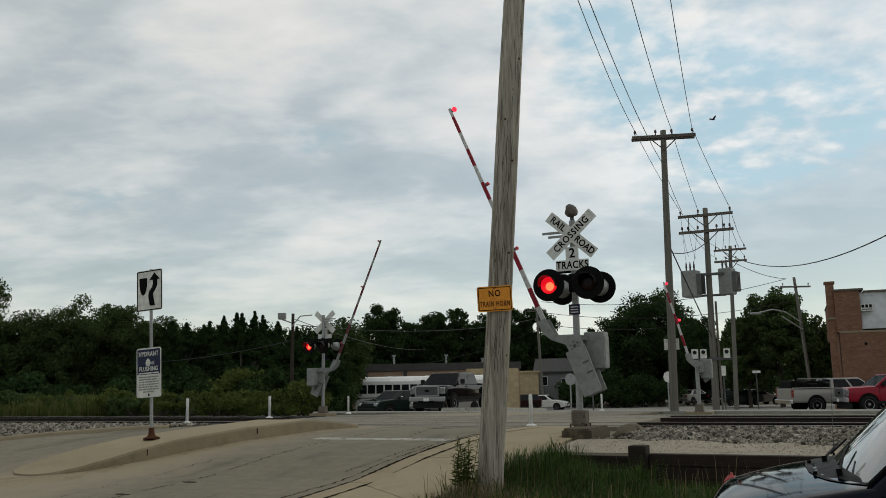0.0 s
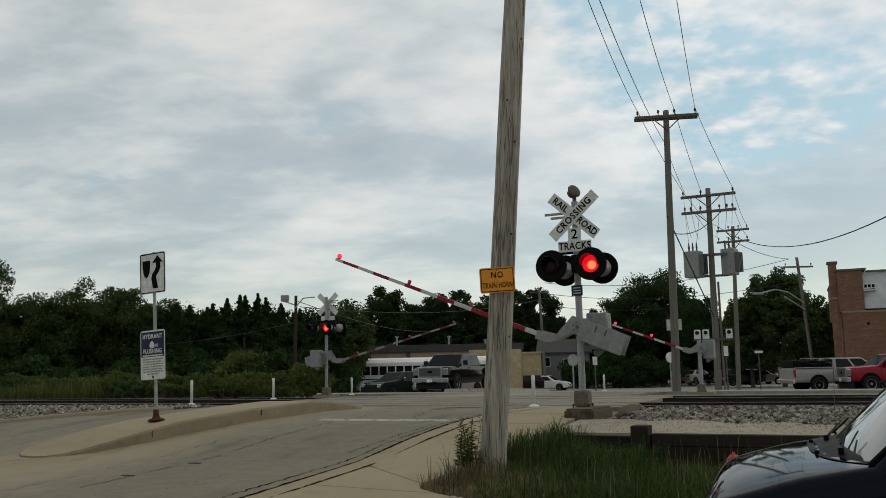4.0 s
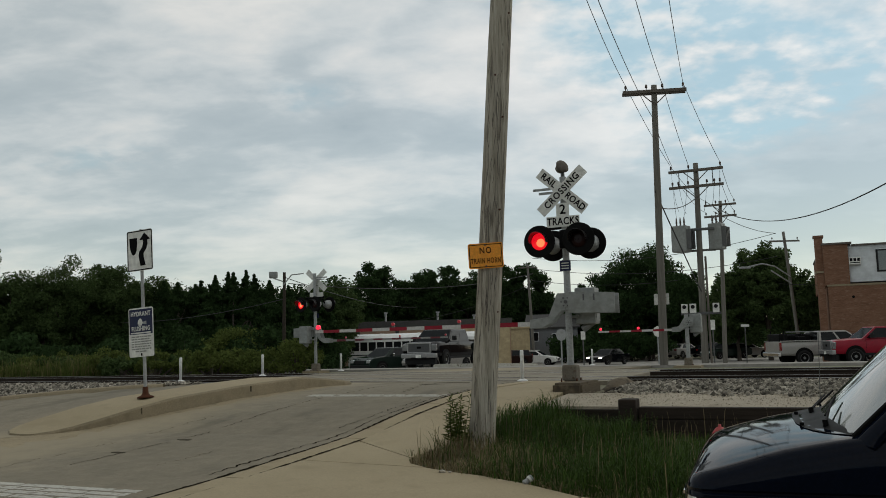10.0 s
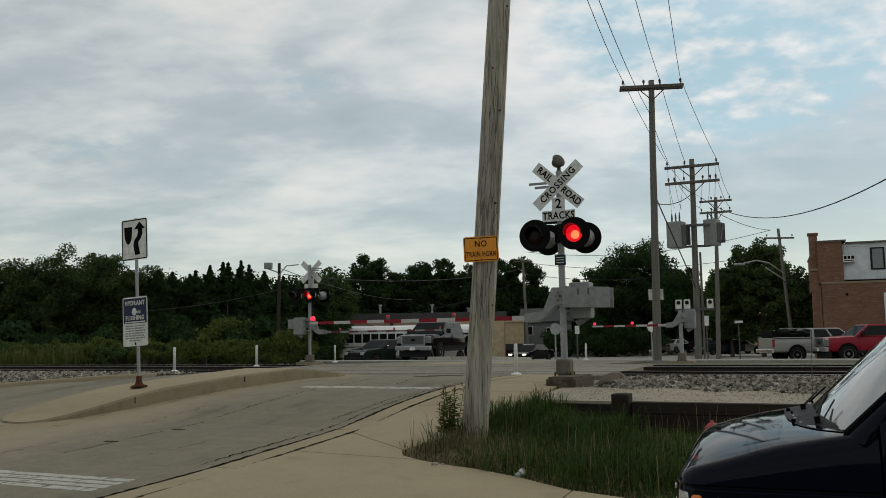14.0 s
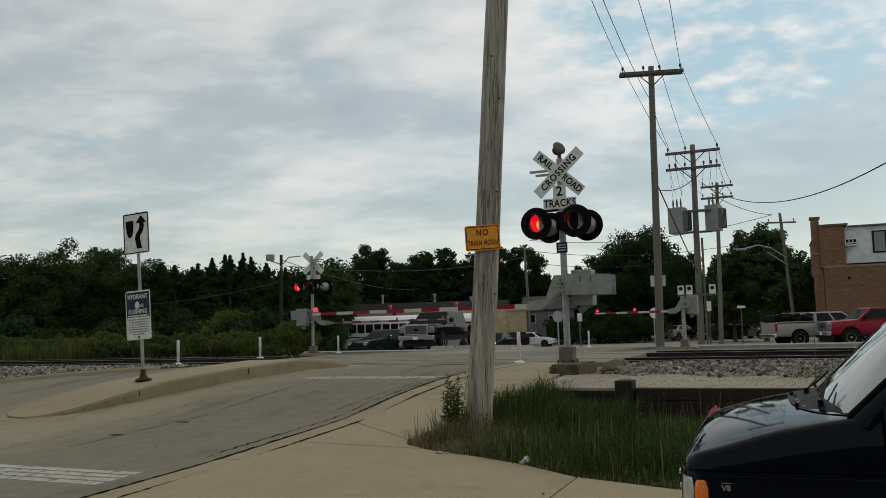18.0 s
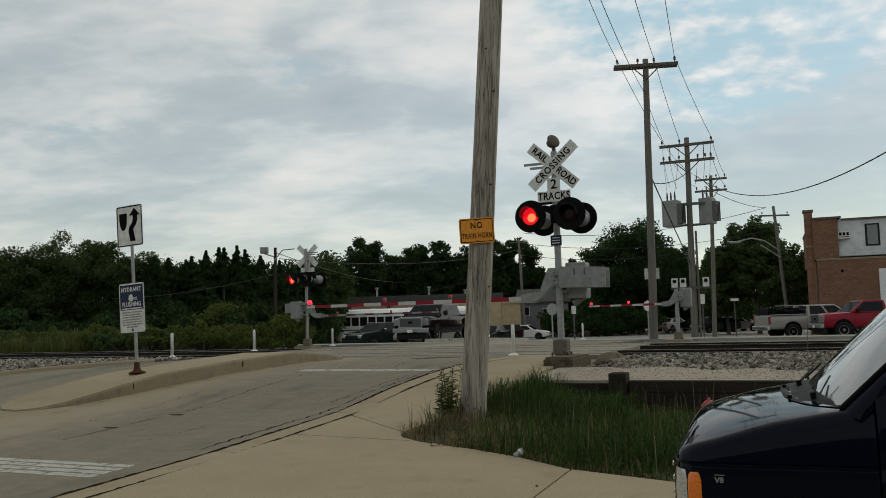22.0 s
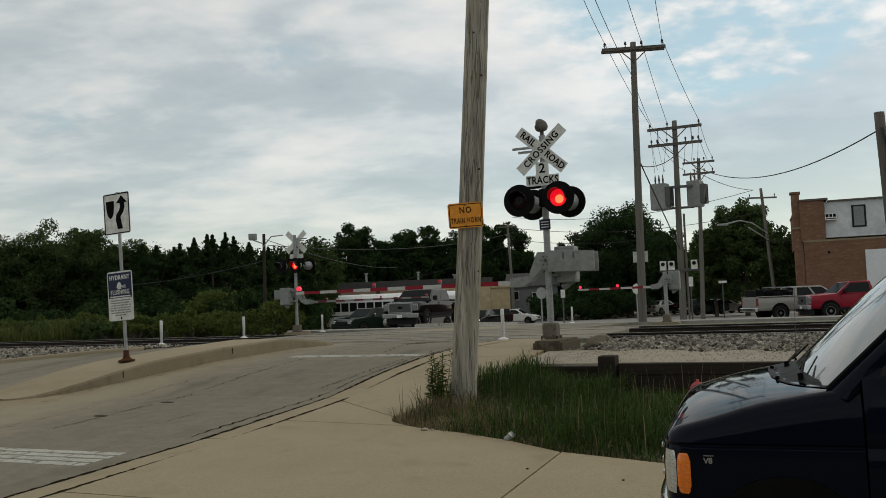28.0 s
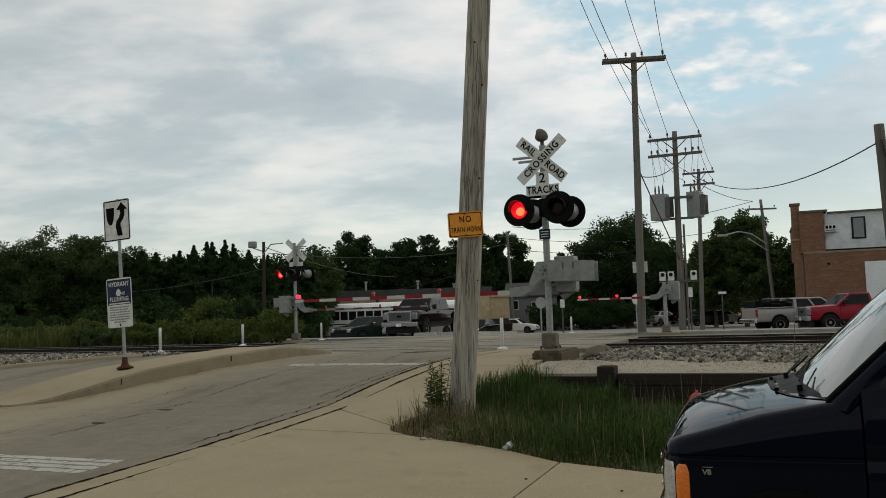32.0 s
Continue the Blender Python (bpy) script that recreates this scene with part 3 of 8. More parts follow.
def letters(name, body, size, mat, parent, m, spread=1.0, bold=0.0, wide=1.0):
    me = text_mesh(body, size, 0.005, spread, bold)
    me.transform(m @ Matrix.Diagonal((wide, 1, 1, 1)))
    me.materials.append(M[mat])
    ob = new(name, me)
    ob.parent = parent
    return ob


def from_arrays(name, verts, faces, mat):
    """A mesh from arrays; the faces may be triangles or quads."""
    me = bpy.data.meshes.new(name)
    me.from_pydata(np.asarray(verts, dtype=float).tolist(), [], faces)
    me.materials.append(M[mat])
    return new(name, me)


def wire(bm, p0, p1, sag, r, n=14, seg=5):
    """A hanging wire from p0 to p1."""
    p0, p1 = Vector(p0), Vector(p1)
    pts = [p0.lerp(p1, i / n) - Vector((0, 0, sag * 4 * (i / n) * (1 - i / n))) for i in range(n + 1)]
    d = (p1 - p0).normalized()
    sx = d.cross(Vector((0, 0, 1)))
    sx = sx.normalized() if sx.length > 1e-4 else Vector((1, 0, 0))
    sz = sx.cross(d)
    prev = None
    for c in pts:
        ring = [bm.verts.new(c + (sx * math.cos(k * 2 * math.pi / seg) + sz * math.sin(k * 2 * math.pi / seg)) * r) for k in range(seg)]
        if prev:
            for k in range(seg):
                bm.faces.new((prev[k], prev[(k + 1) % seg], ring[(k + 1) % seg], ring[k]))
        prev = ring
    return bm

# ---- ground, road, tracks ----
WALL_S = 13.4


def pit(v, s):
    """How far the grassy hollow before the timber wall takes over, 0 to 1."""
    if s >= WALL_S + 0.03 or s < 7.6:
        return 0.0
    a = min(1.0, max(0.0, (v + 4.7) / 1.6))
    b = min(1.0, max(0.0, (s - 7.6) / 1.0))
    return a * a * (3 - 2 * a) * b


def ground_z(v, s):
    k = pit(v, s)
    z = zg(s) - 0.09
    if 15.4 < s < 27.4 and (v > -3.9 or v < -16.3):
        z = min(z, 0.34)          # cut for the bed of the tracks
    return z * (1 - k) + k * (0.07 - 0.02 * math.sin(v * 1.3))


bm = B()
ss = [-3000, -600, -100, -30, -10, 0, 3, 5, 6.5] + [7 + 0.4 * i for i in range(16)] + [13.38, 13.44] + [13.8 + 0.6 * i for i in range(28)] + \
     [31, 33, 36, 40, 45, 50, 55, 60, 70, 85, 100, 150, 300, 700, 1500, 3000]
vs = [-3000, -700, -200, -80, -50, -35, -25, -18, -12, -9, -7, -6.2, -5.4] + [-4.9 + 0.35 * i for i in range(14)] + [0.6, 2, 4, 7, 12, 20, 30, 45, 80, 200, 700, 3000]
grid = [[bm.verts.new((v, s, ground_z(v, s) - (0.0 if abs(v) < 300 else 1.0))) for v in vs] for s in ss]
for i in range(len(ss) - 1):
    for j in range(len(vs) - 1):
        bm.faces.new((grid[i][j], grid[i][j + 1], grid[i + 1][j + 1], grid[i + 1][j]))
ground = obj("ground", bm, "dirt")
ground.matrix_world = RF
tagged(ground, "dry earth with short worn grass", "ground", kind="structure")

KERB = -6.55
bm = strip(B(), -16.1, KERB, -12, 80, zg, 0.0, 0.1, nv=4)
road = obj("road", bm, "asphalt")
road.matrix_world = RF
tagged(road, "worn grey asphalt road with cracks, rising to the tracks", "road", kind="structure")
bm = strip(B(), -70, -16.12, -12, 15.2, zg, -0.006, 0.1, nv=8)
side = obj("side_road", bm, "asphalt")
side.matrix_world = RF
tagged(side, "worn grey asphalt side road beside the tracks", "road", kind="structure")
bm = strip(B(), -30, 90, 33.2, 98, zg, 0.012, 0.1, 1.0, nv=12)
cross = obj("cross_street", bm, "asphalt_far")
cross.matrix_world = RF
tagged(cross, "pale worn pavement of the street and lot beyond the tracks", "road", kind="structure")

# painted bars on the road, worn and broken into pieces
rnd = random.Random(4)


def painted_bar(name, v0, v1, s0, s1, label, gap, mat="line_white", wear=1.0):
    root = thing(name, RF, label, "road marking")
    root["kind"] = "structure"
    s = s0
    k = 0
    while s < s1 - 0.02:
        d = min(gap, s1 - s)
        v = v0 + rnd.uniform(0, 0.25)
        while v < v1:
            w = rnd.uniform(0.35, 0.8)
            bm = slab(B(), [(v, s + rnd.uniform(0, .012)), (min(v + w, v1), s + rnd.uniform(0, .012)), (min(v + w, v1) - .02, s + d - 0.03), (v + rnd.uniform(0, .03), s + d - 0.03 - rnd.uniform(0, .015))], 0.02, zg, 0.004)
            part("paint_piece", bm, mat, root)
            v += w + rnd.uniform(0.008, 0.03) * wear
        s += d
        k += 1
    return root


painted_bar("stop_bar", -11.2, -6.95, 6.65, 7.33, "cracked white painted stop bar across the lane", 0.17)
painted_bar("stop_line", -9.9, -6.7, 14.50, 14.86, "worn thin white line across the lane before the tracks", 0.18, "line_white", 1.5)

# cracks, seams and patches of the asphalt
cr = thing("road_cracks", RF, "dark cracks and seams in the asphalt", "road crack")
cr["kind"] = "structure"


def crack(name, pts, w, mat="crack", lift=0.004):
    bm = B()
    pr = None
    for i, (v, s) in enumerate(pts):
        ww = w * rnd.uniform(0.15, 1.7)
        a, b = bm.verts.new((v - ww, s, zg(s) + lift)), bm.verts.new((v + ww, s, zg(s) + lift))
        if pr:
            bm.faces.new((pr[0], pr[1], b, a))
        pr = (a, b)
    return part(name, bm, mat, cr)


def wander(v0, s0, v1, s1, n, amp):
    return [(v0 + (v1 - v0) * i / n + rnd.uniform(-amp, amp), s0 + (s1 - s0) * i / n) for i in range(n + 1)]


crack("seam", wander(-6.60, 3, -6.58, 19, 230, 0.03), 0.027)
crack("seam", wander(-6.86, 8.2, -6.70, 15.8, 90, 0.03), 0.011)
crack("seam", wander(-7.06, 11.5, -6.86, 14, 40, 0.05), 0.007)
crack("seam", wander(-6.205, 2.2, -6.2, 15.6, 190, 0.009), 0.019, lift=0.019)
crack("seam", wander(-6.56, 2.2, -6.55, 18, 200, 0.012), 0.022, lift=0.018)
for a_, b_ in ((8.4, 10.2), (10.5, 11.1), (11.4, 13.4), (13.6, 14.3), (15.0, 17.6)):
    crack("lane_seam", wander(-9.3 + .027 * (a_ - 7.8), a_, -9.3 + .027 * (b_ - 7.8), b_, int((b_ - a_) * 14), 0.03), 0.011, "crack_soft")
for a_, b_ in ((8.0, 9.1), (9.6, 10.0), (10.8, 12.2)):
    crack("crack", wander(-10.2, a_, -10.1, b_, 14, 0.07), 0.007, "crack_soft")
crack("crack", wander(-8.0, 8.6, -7.9, 9.6, 16, 0.05), 0.006, "crack_soft")
crack("crack", wander(-7.9, 15.2, -8.4, 17.9, 30, 0.10), 0.012, "crack_soft")
for v, s, w, d in ((-9.1, 10.4, .16, .07), (-9.35, 9.3, .13, .06), (-8.4, 17.6, .30, .2), (-8.2, 18.3, .45, .2)):
    pts = [(v + w * math.cos(a) * rnd.uniform(.6, 1.2), s + d * math.sin(a) * rnd.uniform(.6, 1.2)) for a in [i * 0.7 for i in range(9)]]
    part("patch", slab(B(), pts, 0.01, zg, 0.004), "crack_soft", cr)

# concrete walk: each bay a piece of its own
walkway = thing("sidewalk", RF, "tan concrete sidewalk in jointed bays", "sidewalk")
walkway["kind"] = "structure"
BAYS = [
    [(-6.19, 5.72), (-2.31, 5.72), (-2.31, 8.02), (-3.0, 8.46), (-3.6, 8.74), (-4.05, 8.88), (-4.4, 9.04), (-6.19, 9.2)],
    [(-6.19, 9.22), (-4.42, 9.06), (-4.70, 9.24), (-4.81, 9.42), (-4.84, 9.54), (-6.19, 10.60)],
    [(-6.19, 10.63), (-4.86, 9.58), (-4.78, 10.6), (-4.66, 11.6), (-4.58, 12.6), (-6.19, 12.6)],
    [(-6.19, 12.62), (-4.58, 12.62), (-4.50, 13.6), (-4.50, 14.2), (-6.19, 14.2)],
    [(-6.19, 14.22), (-4.50, 14.22), (-4.58, 15.2), (-4.88, 15.3), (-4.88, 15.9), (-6.3, 15.9)],
    [(-6.35, 15.92), (-4.88, 15.92), (-4.88, 18.7), (-6.45, 18.7)],
    [(-2.29, 5.72), (1.4, 5.72), (1.4, 6.6), (0.2, 7.15), (-1.27, 7.70), (-2.29, 8.02)],
    [(1.42, 5.72), (5.4, 5.72), (5.4, 5.9), (1.42, 6.6)],
    [(-6.19, 2.1), (-2.31, 2.1), (-2.31, 5.70), (-6.19, 5.70)],
    [(-2.29, 2.1), (1.4, 2.1), (1.4, 5.70), (-2.29, 5.70)],
    [(1.42, 2.1), (5.4, 2.1), (5.4, 5.70), (1.42, 5.70)],
    [(5.42, 2.1), (9.4, 2.1), (9.4, 5.70), (5.42, 5.70)],
    [(-6.19, -3), (-2.31, -3), (-2.31, 2.08), (-6.19, 2.08)],
    [(-2.29, -3), (1.4, -3), (1.4, 2.08), (-2.29, 2.08)],
    [(1.42, -3), (9.4, -3), (9.4, 2.08), (1.42, 2.08)],
]
for pts in BAYS:
    part("paving_bay", slab(B(), pts, 0.14, zg, 0.012), "concrete", walkway)
for i in range(7):
    s = 0.0 + 2.7 * i
    bm = strip(B(), KERB + 0.015, -6.205, s + .01, s + 2.69, zg, 0.014, 0.14, 0.9)
    part("gutter_stone", bm, "concrete", walkway)

# median island with its kerb
median = thing("median_island", RF, "tan concrete median island with a rounded nose and kerb", "median")
median["kind"] = "structure"


def median_rise(s):
    return min(1.0, max(0.1, (s - 10.3) / 1.9)) * 0.25 * min(1.0, max(0.25, (18.3 - s) / 2.2))


MEDIAN = [(10.36, -12.62, -12.5), (10.42, -12.95, -12.3), (10.6, -13.2, -12.13), (10.9, -13.33, -11.95), (11.3, -13.25, -11.75), (11.9, -13.0, -11.47),
          (12.6, -12.75, -11.27), (13.4, -12.5, -11.1), (14.2, -12.35, -10.98), (15.0, -12.25, -10.88), (16.0, -12.12, -10.7), (16.8, -11.95, -10.58),
          (17.4, -11.72, -10.5), (17.8, -11.45, -10.56), (18.05, -11.15, -10.72), (18.12, -11.0, -10.85)]
bm, bt = B(), B()
prev = prev_t = None
for s, vl, vr in MEDIAN:
    h = zg(s) + median_rise(s)
    e = min(0.045, (vr - vl) * 0.3)
    ring = [bm.verts.new(q) for q in ((vl, s, zg(s) - 0.06), (vl + .012, s, h - .03), (vl + .035, s, h), (vl + e, s, h + .003), (vr - e, s, h + .003), (vr - .035, s, h), (vr - .012, s, h - .03), (vr, s, zg(s) - 0.06))]
    tops = [bt.verts.new((vl + e + k * (vr - vl - 2 * e) / 4, s, h + .005)) for k in range(5)]
    if prev:
        for i in range(7):
            bm.faces.new((prev[i], prev[i + 1], ring[i + 1], ring[i]))
        for i in range(4):
            bt.faces.new((prev_t[i], prev_t[i + 1], tops[i + 1], tops[i]))
    else:
        bm.faces.new(ring)
    prev, prev_t = ring, tops
bm.faces.new(prev)
bmesh.ops.recalc_face_normals(bm, faces=bm.faces[:])
part("kerb", bm, "kerb", median, "weathered concrete kerb")
part("top_slab", bt, "concrete", median, "tan concrete top")
outer = [(-14.5, 10.0), (-13.6, 9.85), (-12.9, 10.0)] + [(vr, s) for s, vl, vr in MEDIAN if 10.4 < s < 17.5]
for s, v0, v1 in ((11.95, -11.75, -11.45), (14.4, -11.1, -10.9)):
    bm = slab(B(), [(v1 - .03, s), (v1 + .003, s), (v1 + .003, s + .004), (v1 - .03, s + .004)], 0.11, lambda q: zg(q) + median_rise(q), -.03)
    part("joint", bm, "crack_soft", median)
# grit and sand that lies along the kerb
bm = B()
fine_edge = []
for (v, s), (v2, s2) in zip(outer, outer[1:]):
    fine_edge += [(v + (v2 - v) * i / 8, s + (s2 - s) * i / 8) for i in range(8)]
pr = None
for i, (v, s) in enumerate(fine_edge):
    w = (0.34 if s > 11.4 else 0.34 + 0.5 * (11.4 - s)) * (1.0 + 0.9 * noise.noise((s * 1.7, v * 1.7, 1.0)) + 0.5 * noise.noise((s * 7.0, v * 7.0, 4.0)))
    w = max(0.06, w)
    q = [bm.verts.new((v - .03, s + .02, zg(s) + .004)), bm.verts.new((v + w * .8, s - w * .5, zg(s - w * .5) + .0015))]
    if pr:
        bm.faces.new((pr[0], pr[1], q[1], q[0]))
    pr = q
g = part("grit_strip", bm, "sand", median, "sand and grit along the kerb")

# kerb of the side road, on the track side
SIDE = [(-60, 11.0), (-30, 12.2), (-20, 12.9), (-18.2, 13.25), (-17.5, 13.75), (-17.1, 14.6), (-16.75, 15.3), (-16.35, 15.85), (-15.8, 16.4), (-15.5, 16.9)]


def side_edge(v):
    return float(np.interp(v, [p[0] for p in SIDE], [p[1] for p in SIDE]))


bm = B()
pr = None
for i in range(120):
    u = (i / 119) ** 0.35
    v = -60 + 44.5 * u
    s = side_edge(v)
    q = [bm.verts.new((v + dv * .6, s + ds, zg(s) + dz)) for dv, ds, dz in ((.12, -.10, -.05), (.10, -.08, .05), (.07, -.05, .075), (-.05, .09, .08), (-.07, .11, .0))]
    if pr:
        for k in range(4):
            bm.faces.new((pr[k], pr[k + 1], q[k + 1], q[k]))
    pr = q
bmesh.ops.recalc_face_normals(bm, faces=bm.faces[:])
k1 = obj("kerb_side", bm, "kerb", True)
k1.matrix_world = RF
tagged(k1, "low worn concrete kerb curving along the ballast", "kerb", kind="structure")

# crossing panels between and beside the rails
RAILS = (19.35, 20.79, 23.55, 24.99)
cp = thing("crossing_surface", RF, "concrete and asphalt crossing surface between the rails", "crossing panel")
cp["kind"] = "structure"
for a, b in ((18.75, 19.26), (19.44, 20.70), (20.88, 23.46), (23.64, 24.90), (25.08, 25.6)):
    for i in range(5):
        v0 = -16.0 + i * 2.27
        bm = B()
        box(bm, v0 + 1.135, (a + b) / 2, zg(20) - 0.088, 2.25, b - a, 0.2, bevel=0.012)
        part("crossing_panel", bm, "crossing", cp)

# tracks
def track(name, s_near, s_far):
    root = thing(name, RF, "railway track with worn steel rails on dark sleepers", "railway track")
    root["kind"] = "structure"
    for s in (s_near, s_far):
        bm = B()
        prof = [(-.07, 0), (.07, 0), (.07, .012), (.012, .03), (.012, .125), (.036, .14), (.036, .168), (-.036, .168), (-.036, .14), (-.012, .125), (-.012, .03), (-.07, .012)]
        a = [bm.verts.new((-130, s + p[0], zg(20) - 0.155 + p[1])) for p in prof]
        b = [bm.verts.new((130, s + p[0], zg(20) - 0.155 + p[1])) for p in prof]
        n = len(prof)
        for i in range(n):
            bm.faces.new((a[i], a[(i + 1) % n], b[(i + 1) % n], b[i]))
        r = part("rail", bm, "rail", root, "rusty steel rail")
        bm = B()
        box(bm, 0, s, zg(20) + 0.016, 260, 0.066, 0.006)
        part("rail_head", bm, "rail_head", r, "polished running face")
    tm = None
    for i in range(150):
        v = -60 + i * 0.62
        if -16.2 < v < -4.5:
            continue
        if tm is None:
            bm = box(B(), 0, 0, 0, 0.23, 2.6, 0.18, bevel=0.01)
            t0 = part("sleeper", bm, "tie", root)
            tm = t0
        else:
            t0 = new("sleeper", tm.data)
            t0.parent = root
        t0.location = (v, (s_near + s_far) / 2, zg(20) - 0.25)
    return root


track("track_near", RAILS[0], RAILS[1])
track("track_far", RAILS[2], RAILS[3])

# ---- ballast, gravel, timber wall ----
def bed_z(s):
    return float(np.interp(s, [14.9, 15.6, 17.0, 18.3, 26.4, 28.2, 29], [zg(14.9) - .03, .63, .67, .50, .49, .49, zg(29) - .05]))


def ballast_bed(name, v0, v1):
    bm = B()
    sr = [14.9 + 0.45 * i for i in range(32)]
    vr = np.linspace(v0, v1, 40)
    g = [[bm.verts.new((float(v), s, bed_z(s))) for v in vr] for s in sr]
    for i in range(len(sr) - 1):
        for j in range(len(vr) - 1):
            bm.faces.new((g[i][j], g[i][j + 1], g[i + 1][j + 1], g[i + 1][j]))
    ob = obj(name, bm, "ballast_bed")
    ob.matrix_world = RF
    return tagged(ob, "crushed stone bed under the tracks, darkened for shade between stones", "ballast", kind="structure")


ballast_bed("gap_shade_bed_east", -4.0, 60)
ballast_bed("gap_shade_bed_west", -80, -16.05)


def stones(name, count, v0, v1, s0, s1, r0, r1, zf, seed, label, bias=1.0, mat="stone", keep=None):
    """Many small broken stones as one mesh."""
    rg = np.random.RandomState(seed)
    base = np.array([(1, 0, 0), (-1, 0, 0), (0, 1, 0), (0, -1, 0), (0, 0, 1), (0, 0, -1)], float)
    tri = [(0, 2, 4), (2, 1, 4), (1, 3, 4), (3, 0, 4), (2, 0, 5), (1, 2, 5), (3, 1, 5), (0, 3, 5)]
    V, Fc = [], []
    i = 0
    for _ in range(count):
        r = r0 + (r1 - r0) * rg.rand() ** 2
        p = base * (0.65 + 0.7 * rg.rand(6, 1)) * r * np.array([1.25, 1.0, 0.8])
        p += rg.randn(6, 3) * r * 0.16
        a, t = rg.rand() * 6.28, rg.rand() * 1.2
        ca, sa, ct, st = math.cos(a), math.sin(a), math.cos(t), math.sin(t)
        p = p @ np.array([[ca, sa, 0], [-sa, ca, 0], [0, 0, 1]]) @ np.array([[1, 0, 0], [0, ct, st], [0, -st, ct]])
        s = s0 + (s1 - s0) * rg.rand()
        v = v0 + (v1 - v0) * rg.rand() ** bias
        if keep and not keep(v, s):
            continue
        V.append(p + np.array([v, s, zf(s) + r * (0.05 + 0.6 * rg.rand())]))
        Fc += [tuple(6 * i + q for q in f) for f in tri]
        i += 1
    ob = from_arrays(name, np.concatenate(V), Fc, mat)
    ob.matrix_world = RF
    return tagged(ob, label, "stones", kind="stuff")


stones("ballast_stones", 17500, -3.8, 8.0, 14.0, 18.7, 0.020, 0.050, lambda s: max(bed_z(s), zg(s) - .015), 1, "loose grey crushed stone ballast", 1.0,
       keep=lambda v, s: s > 15.25 - 0.20 * (v + 3.8) + 0.35 * noise.noise((v * 1.4, 3.0, 0)))
# the bed spreads over the corner by the side road
bm = B()
pr = None
for i in range(60):
    v = -46 + 29.95 * i / 59
    s0 = side_edge(v) + .08
    q = [bm.verts.new((v, s0 + (18.4 - s0) * k / 6, zg(s0 + (18.4 - s0) * k / 6) + .035 - (.06 if k == 6 else 0))) for k in range(7)]
    if pr:
        for k in range(6):
            bm.faces.new((pr[k], pr[k + 1], q[k + 1], q[k]))
    pr = q
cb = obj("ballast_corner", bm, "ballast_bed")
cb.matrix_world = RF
tagged(cb, "crushed stone bed beside the side road, darkened for shade between stones", "ballast", kind="structure")
stones("ballast_stones", 9500, -30, -15.6, 13.0, 18.6, 0.022, 0.052, lambda s: zg(s) + .03, 2, "loose grey crushed stone ballast", 0.55, keep=lambda v, s: s > side_edge(v) + .12)
stones("gravel_pebbles", 5200, -4.3, 7.0, 13.5, 15.4, 0.004, 0.013, zg, 3, "fine pale gravel beside the ballast", 1.0, "gravel")
bm = strip(B(), -4.48, 12, 13.46, 15.2, zg, -0.012, 0.2, 0.45, nv=20)
gs = obj("gravel_shoulder", bm, "gravel")
gs.matrix_world = RF
tagged(gs, "pale fine gravel shoulder above the timber wall", "gravel", kind="structure")

tw = thing("timber_wall", RF, "dark creosoted timber retaining wall", "retaining wall")
tw["kind"] = "structure"
rnd = random.Random(8)
for k in range(4):
    v = -2.85 - (k % 2) * 0.0
    while v < 9:
        w = 2.4 if k % 2 else 2.9
        bm = box(B(), v + w / 2, WALL_S - 0.03 + rnd.uniform(-.012, .012), 0.56 - 0.10 - k * 0.185, w - 0.015, 0.19, 0.178, bevel=0.014)
        part("timber", bm, "timber", tw)
        v += w
bm = box(B(), -3.0, WALL_S - 0.06, 0.36, 0.27, 0.30, 0.62, bevel=0.02)
part("post", bm, "timber", tw)
bm = box(B(), -3.8, WALL_S + 0.02, 0.40, 1.4, 0.12, 0.2, bevel=0.014)
part("timber", bm, "timber", tw)

# a low mound of earth and tar beside the signal footing
bm = B()
rows_ = []
for i in range(13):
    a = -1 + 2 * i / 12
    rows_.append([bm.verts.new((-4.05 + 0.36 * a + 0.05 * noise.noise((i * .5, j * .5, 1)), 17.4 + 0.95 * (-1 + 2 * j / 12), zg(17.4) - 0.19 + 0.31 * max(0.0, 1 - a * a) * max(0.0, 1 - (-1 + 2 * j / 12) ** 2) ** .7 + .02 * noise.noise((i * .7, j * .7, 5)))) for j in range(13)])
for i in range(12):
    for j in range(12):
        bm.faces.new((rows_[i][j], rows_[i + 1][j], rows_[i + 1][j + 1], rows_[i][j + 1]))
mo = obj("earth_mound", bm, "footing", True)
mo.matrix_world = RF
tagged(mo, "brown mound of earth beside the signal footing", "mound", kind="structure")
# pale island beyond the tracks
fm = thing("far_island", RF, "pale concrete traffic island beyond the tracks", "median")
fm["kind"] = "structure"
pts = [(-17.3, 36.6), (-14.6, 36.2), (-14.2, 36.5), (-14.3, 43), (-14.9, 44), (-16.8, 44), (-17.4, 40)]
bm = slab(B(), pts, 0.35, zg, 0.17)
bmesh.ops.bevel(bm, geom=[e for e in bm.edges if all(w.co.z > zg(w.co.y) for w in e.verts)], offset=0.04, segments=2, affect="EDGES")
part("kerb", bm, "line_white", fm)

# ---- crossing signals and gates ----
TO_RIGHT = [0.43 + 1.0955 * k for k in range(29)]      # seconds at which the right-hand lamp takes over
TO_LEFT = [1.0 + 1.0964 * k - (0.055 if 5 <= k <= 20 else 0) for k in range(29)]
LENSES = []          # (lens, lit while the right-hand pair is lit?)
GATES = []           # (arm, rows of (seconds, degrees), sign)


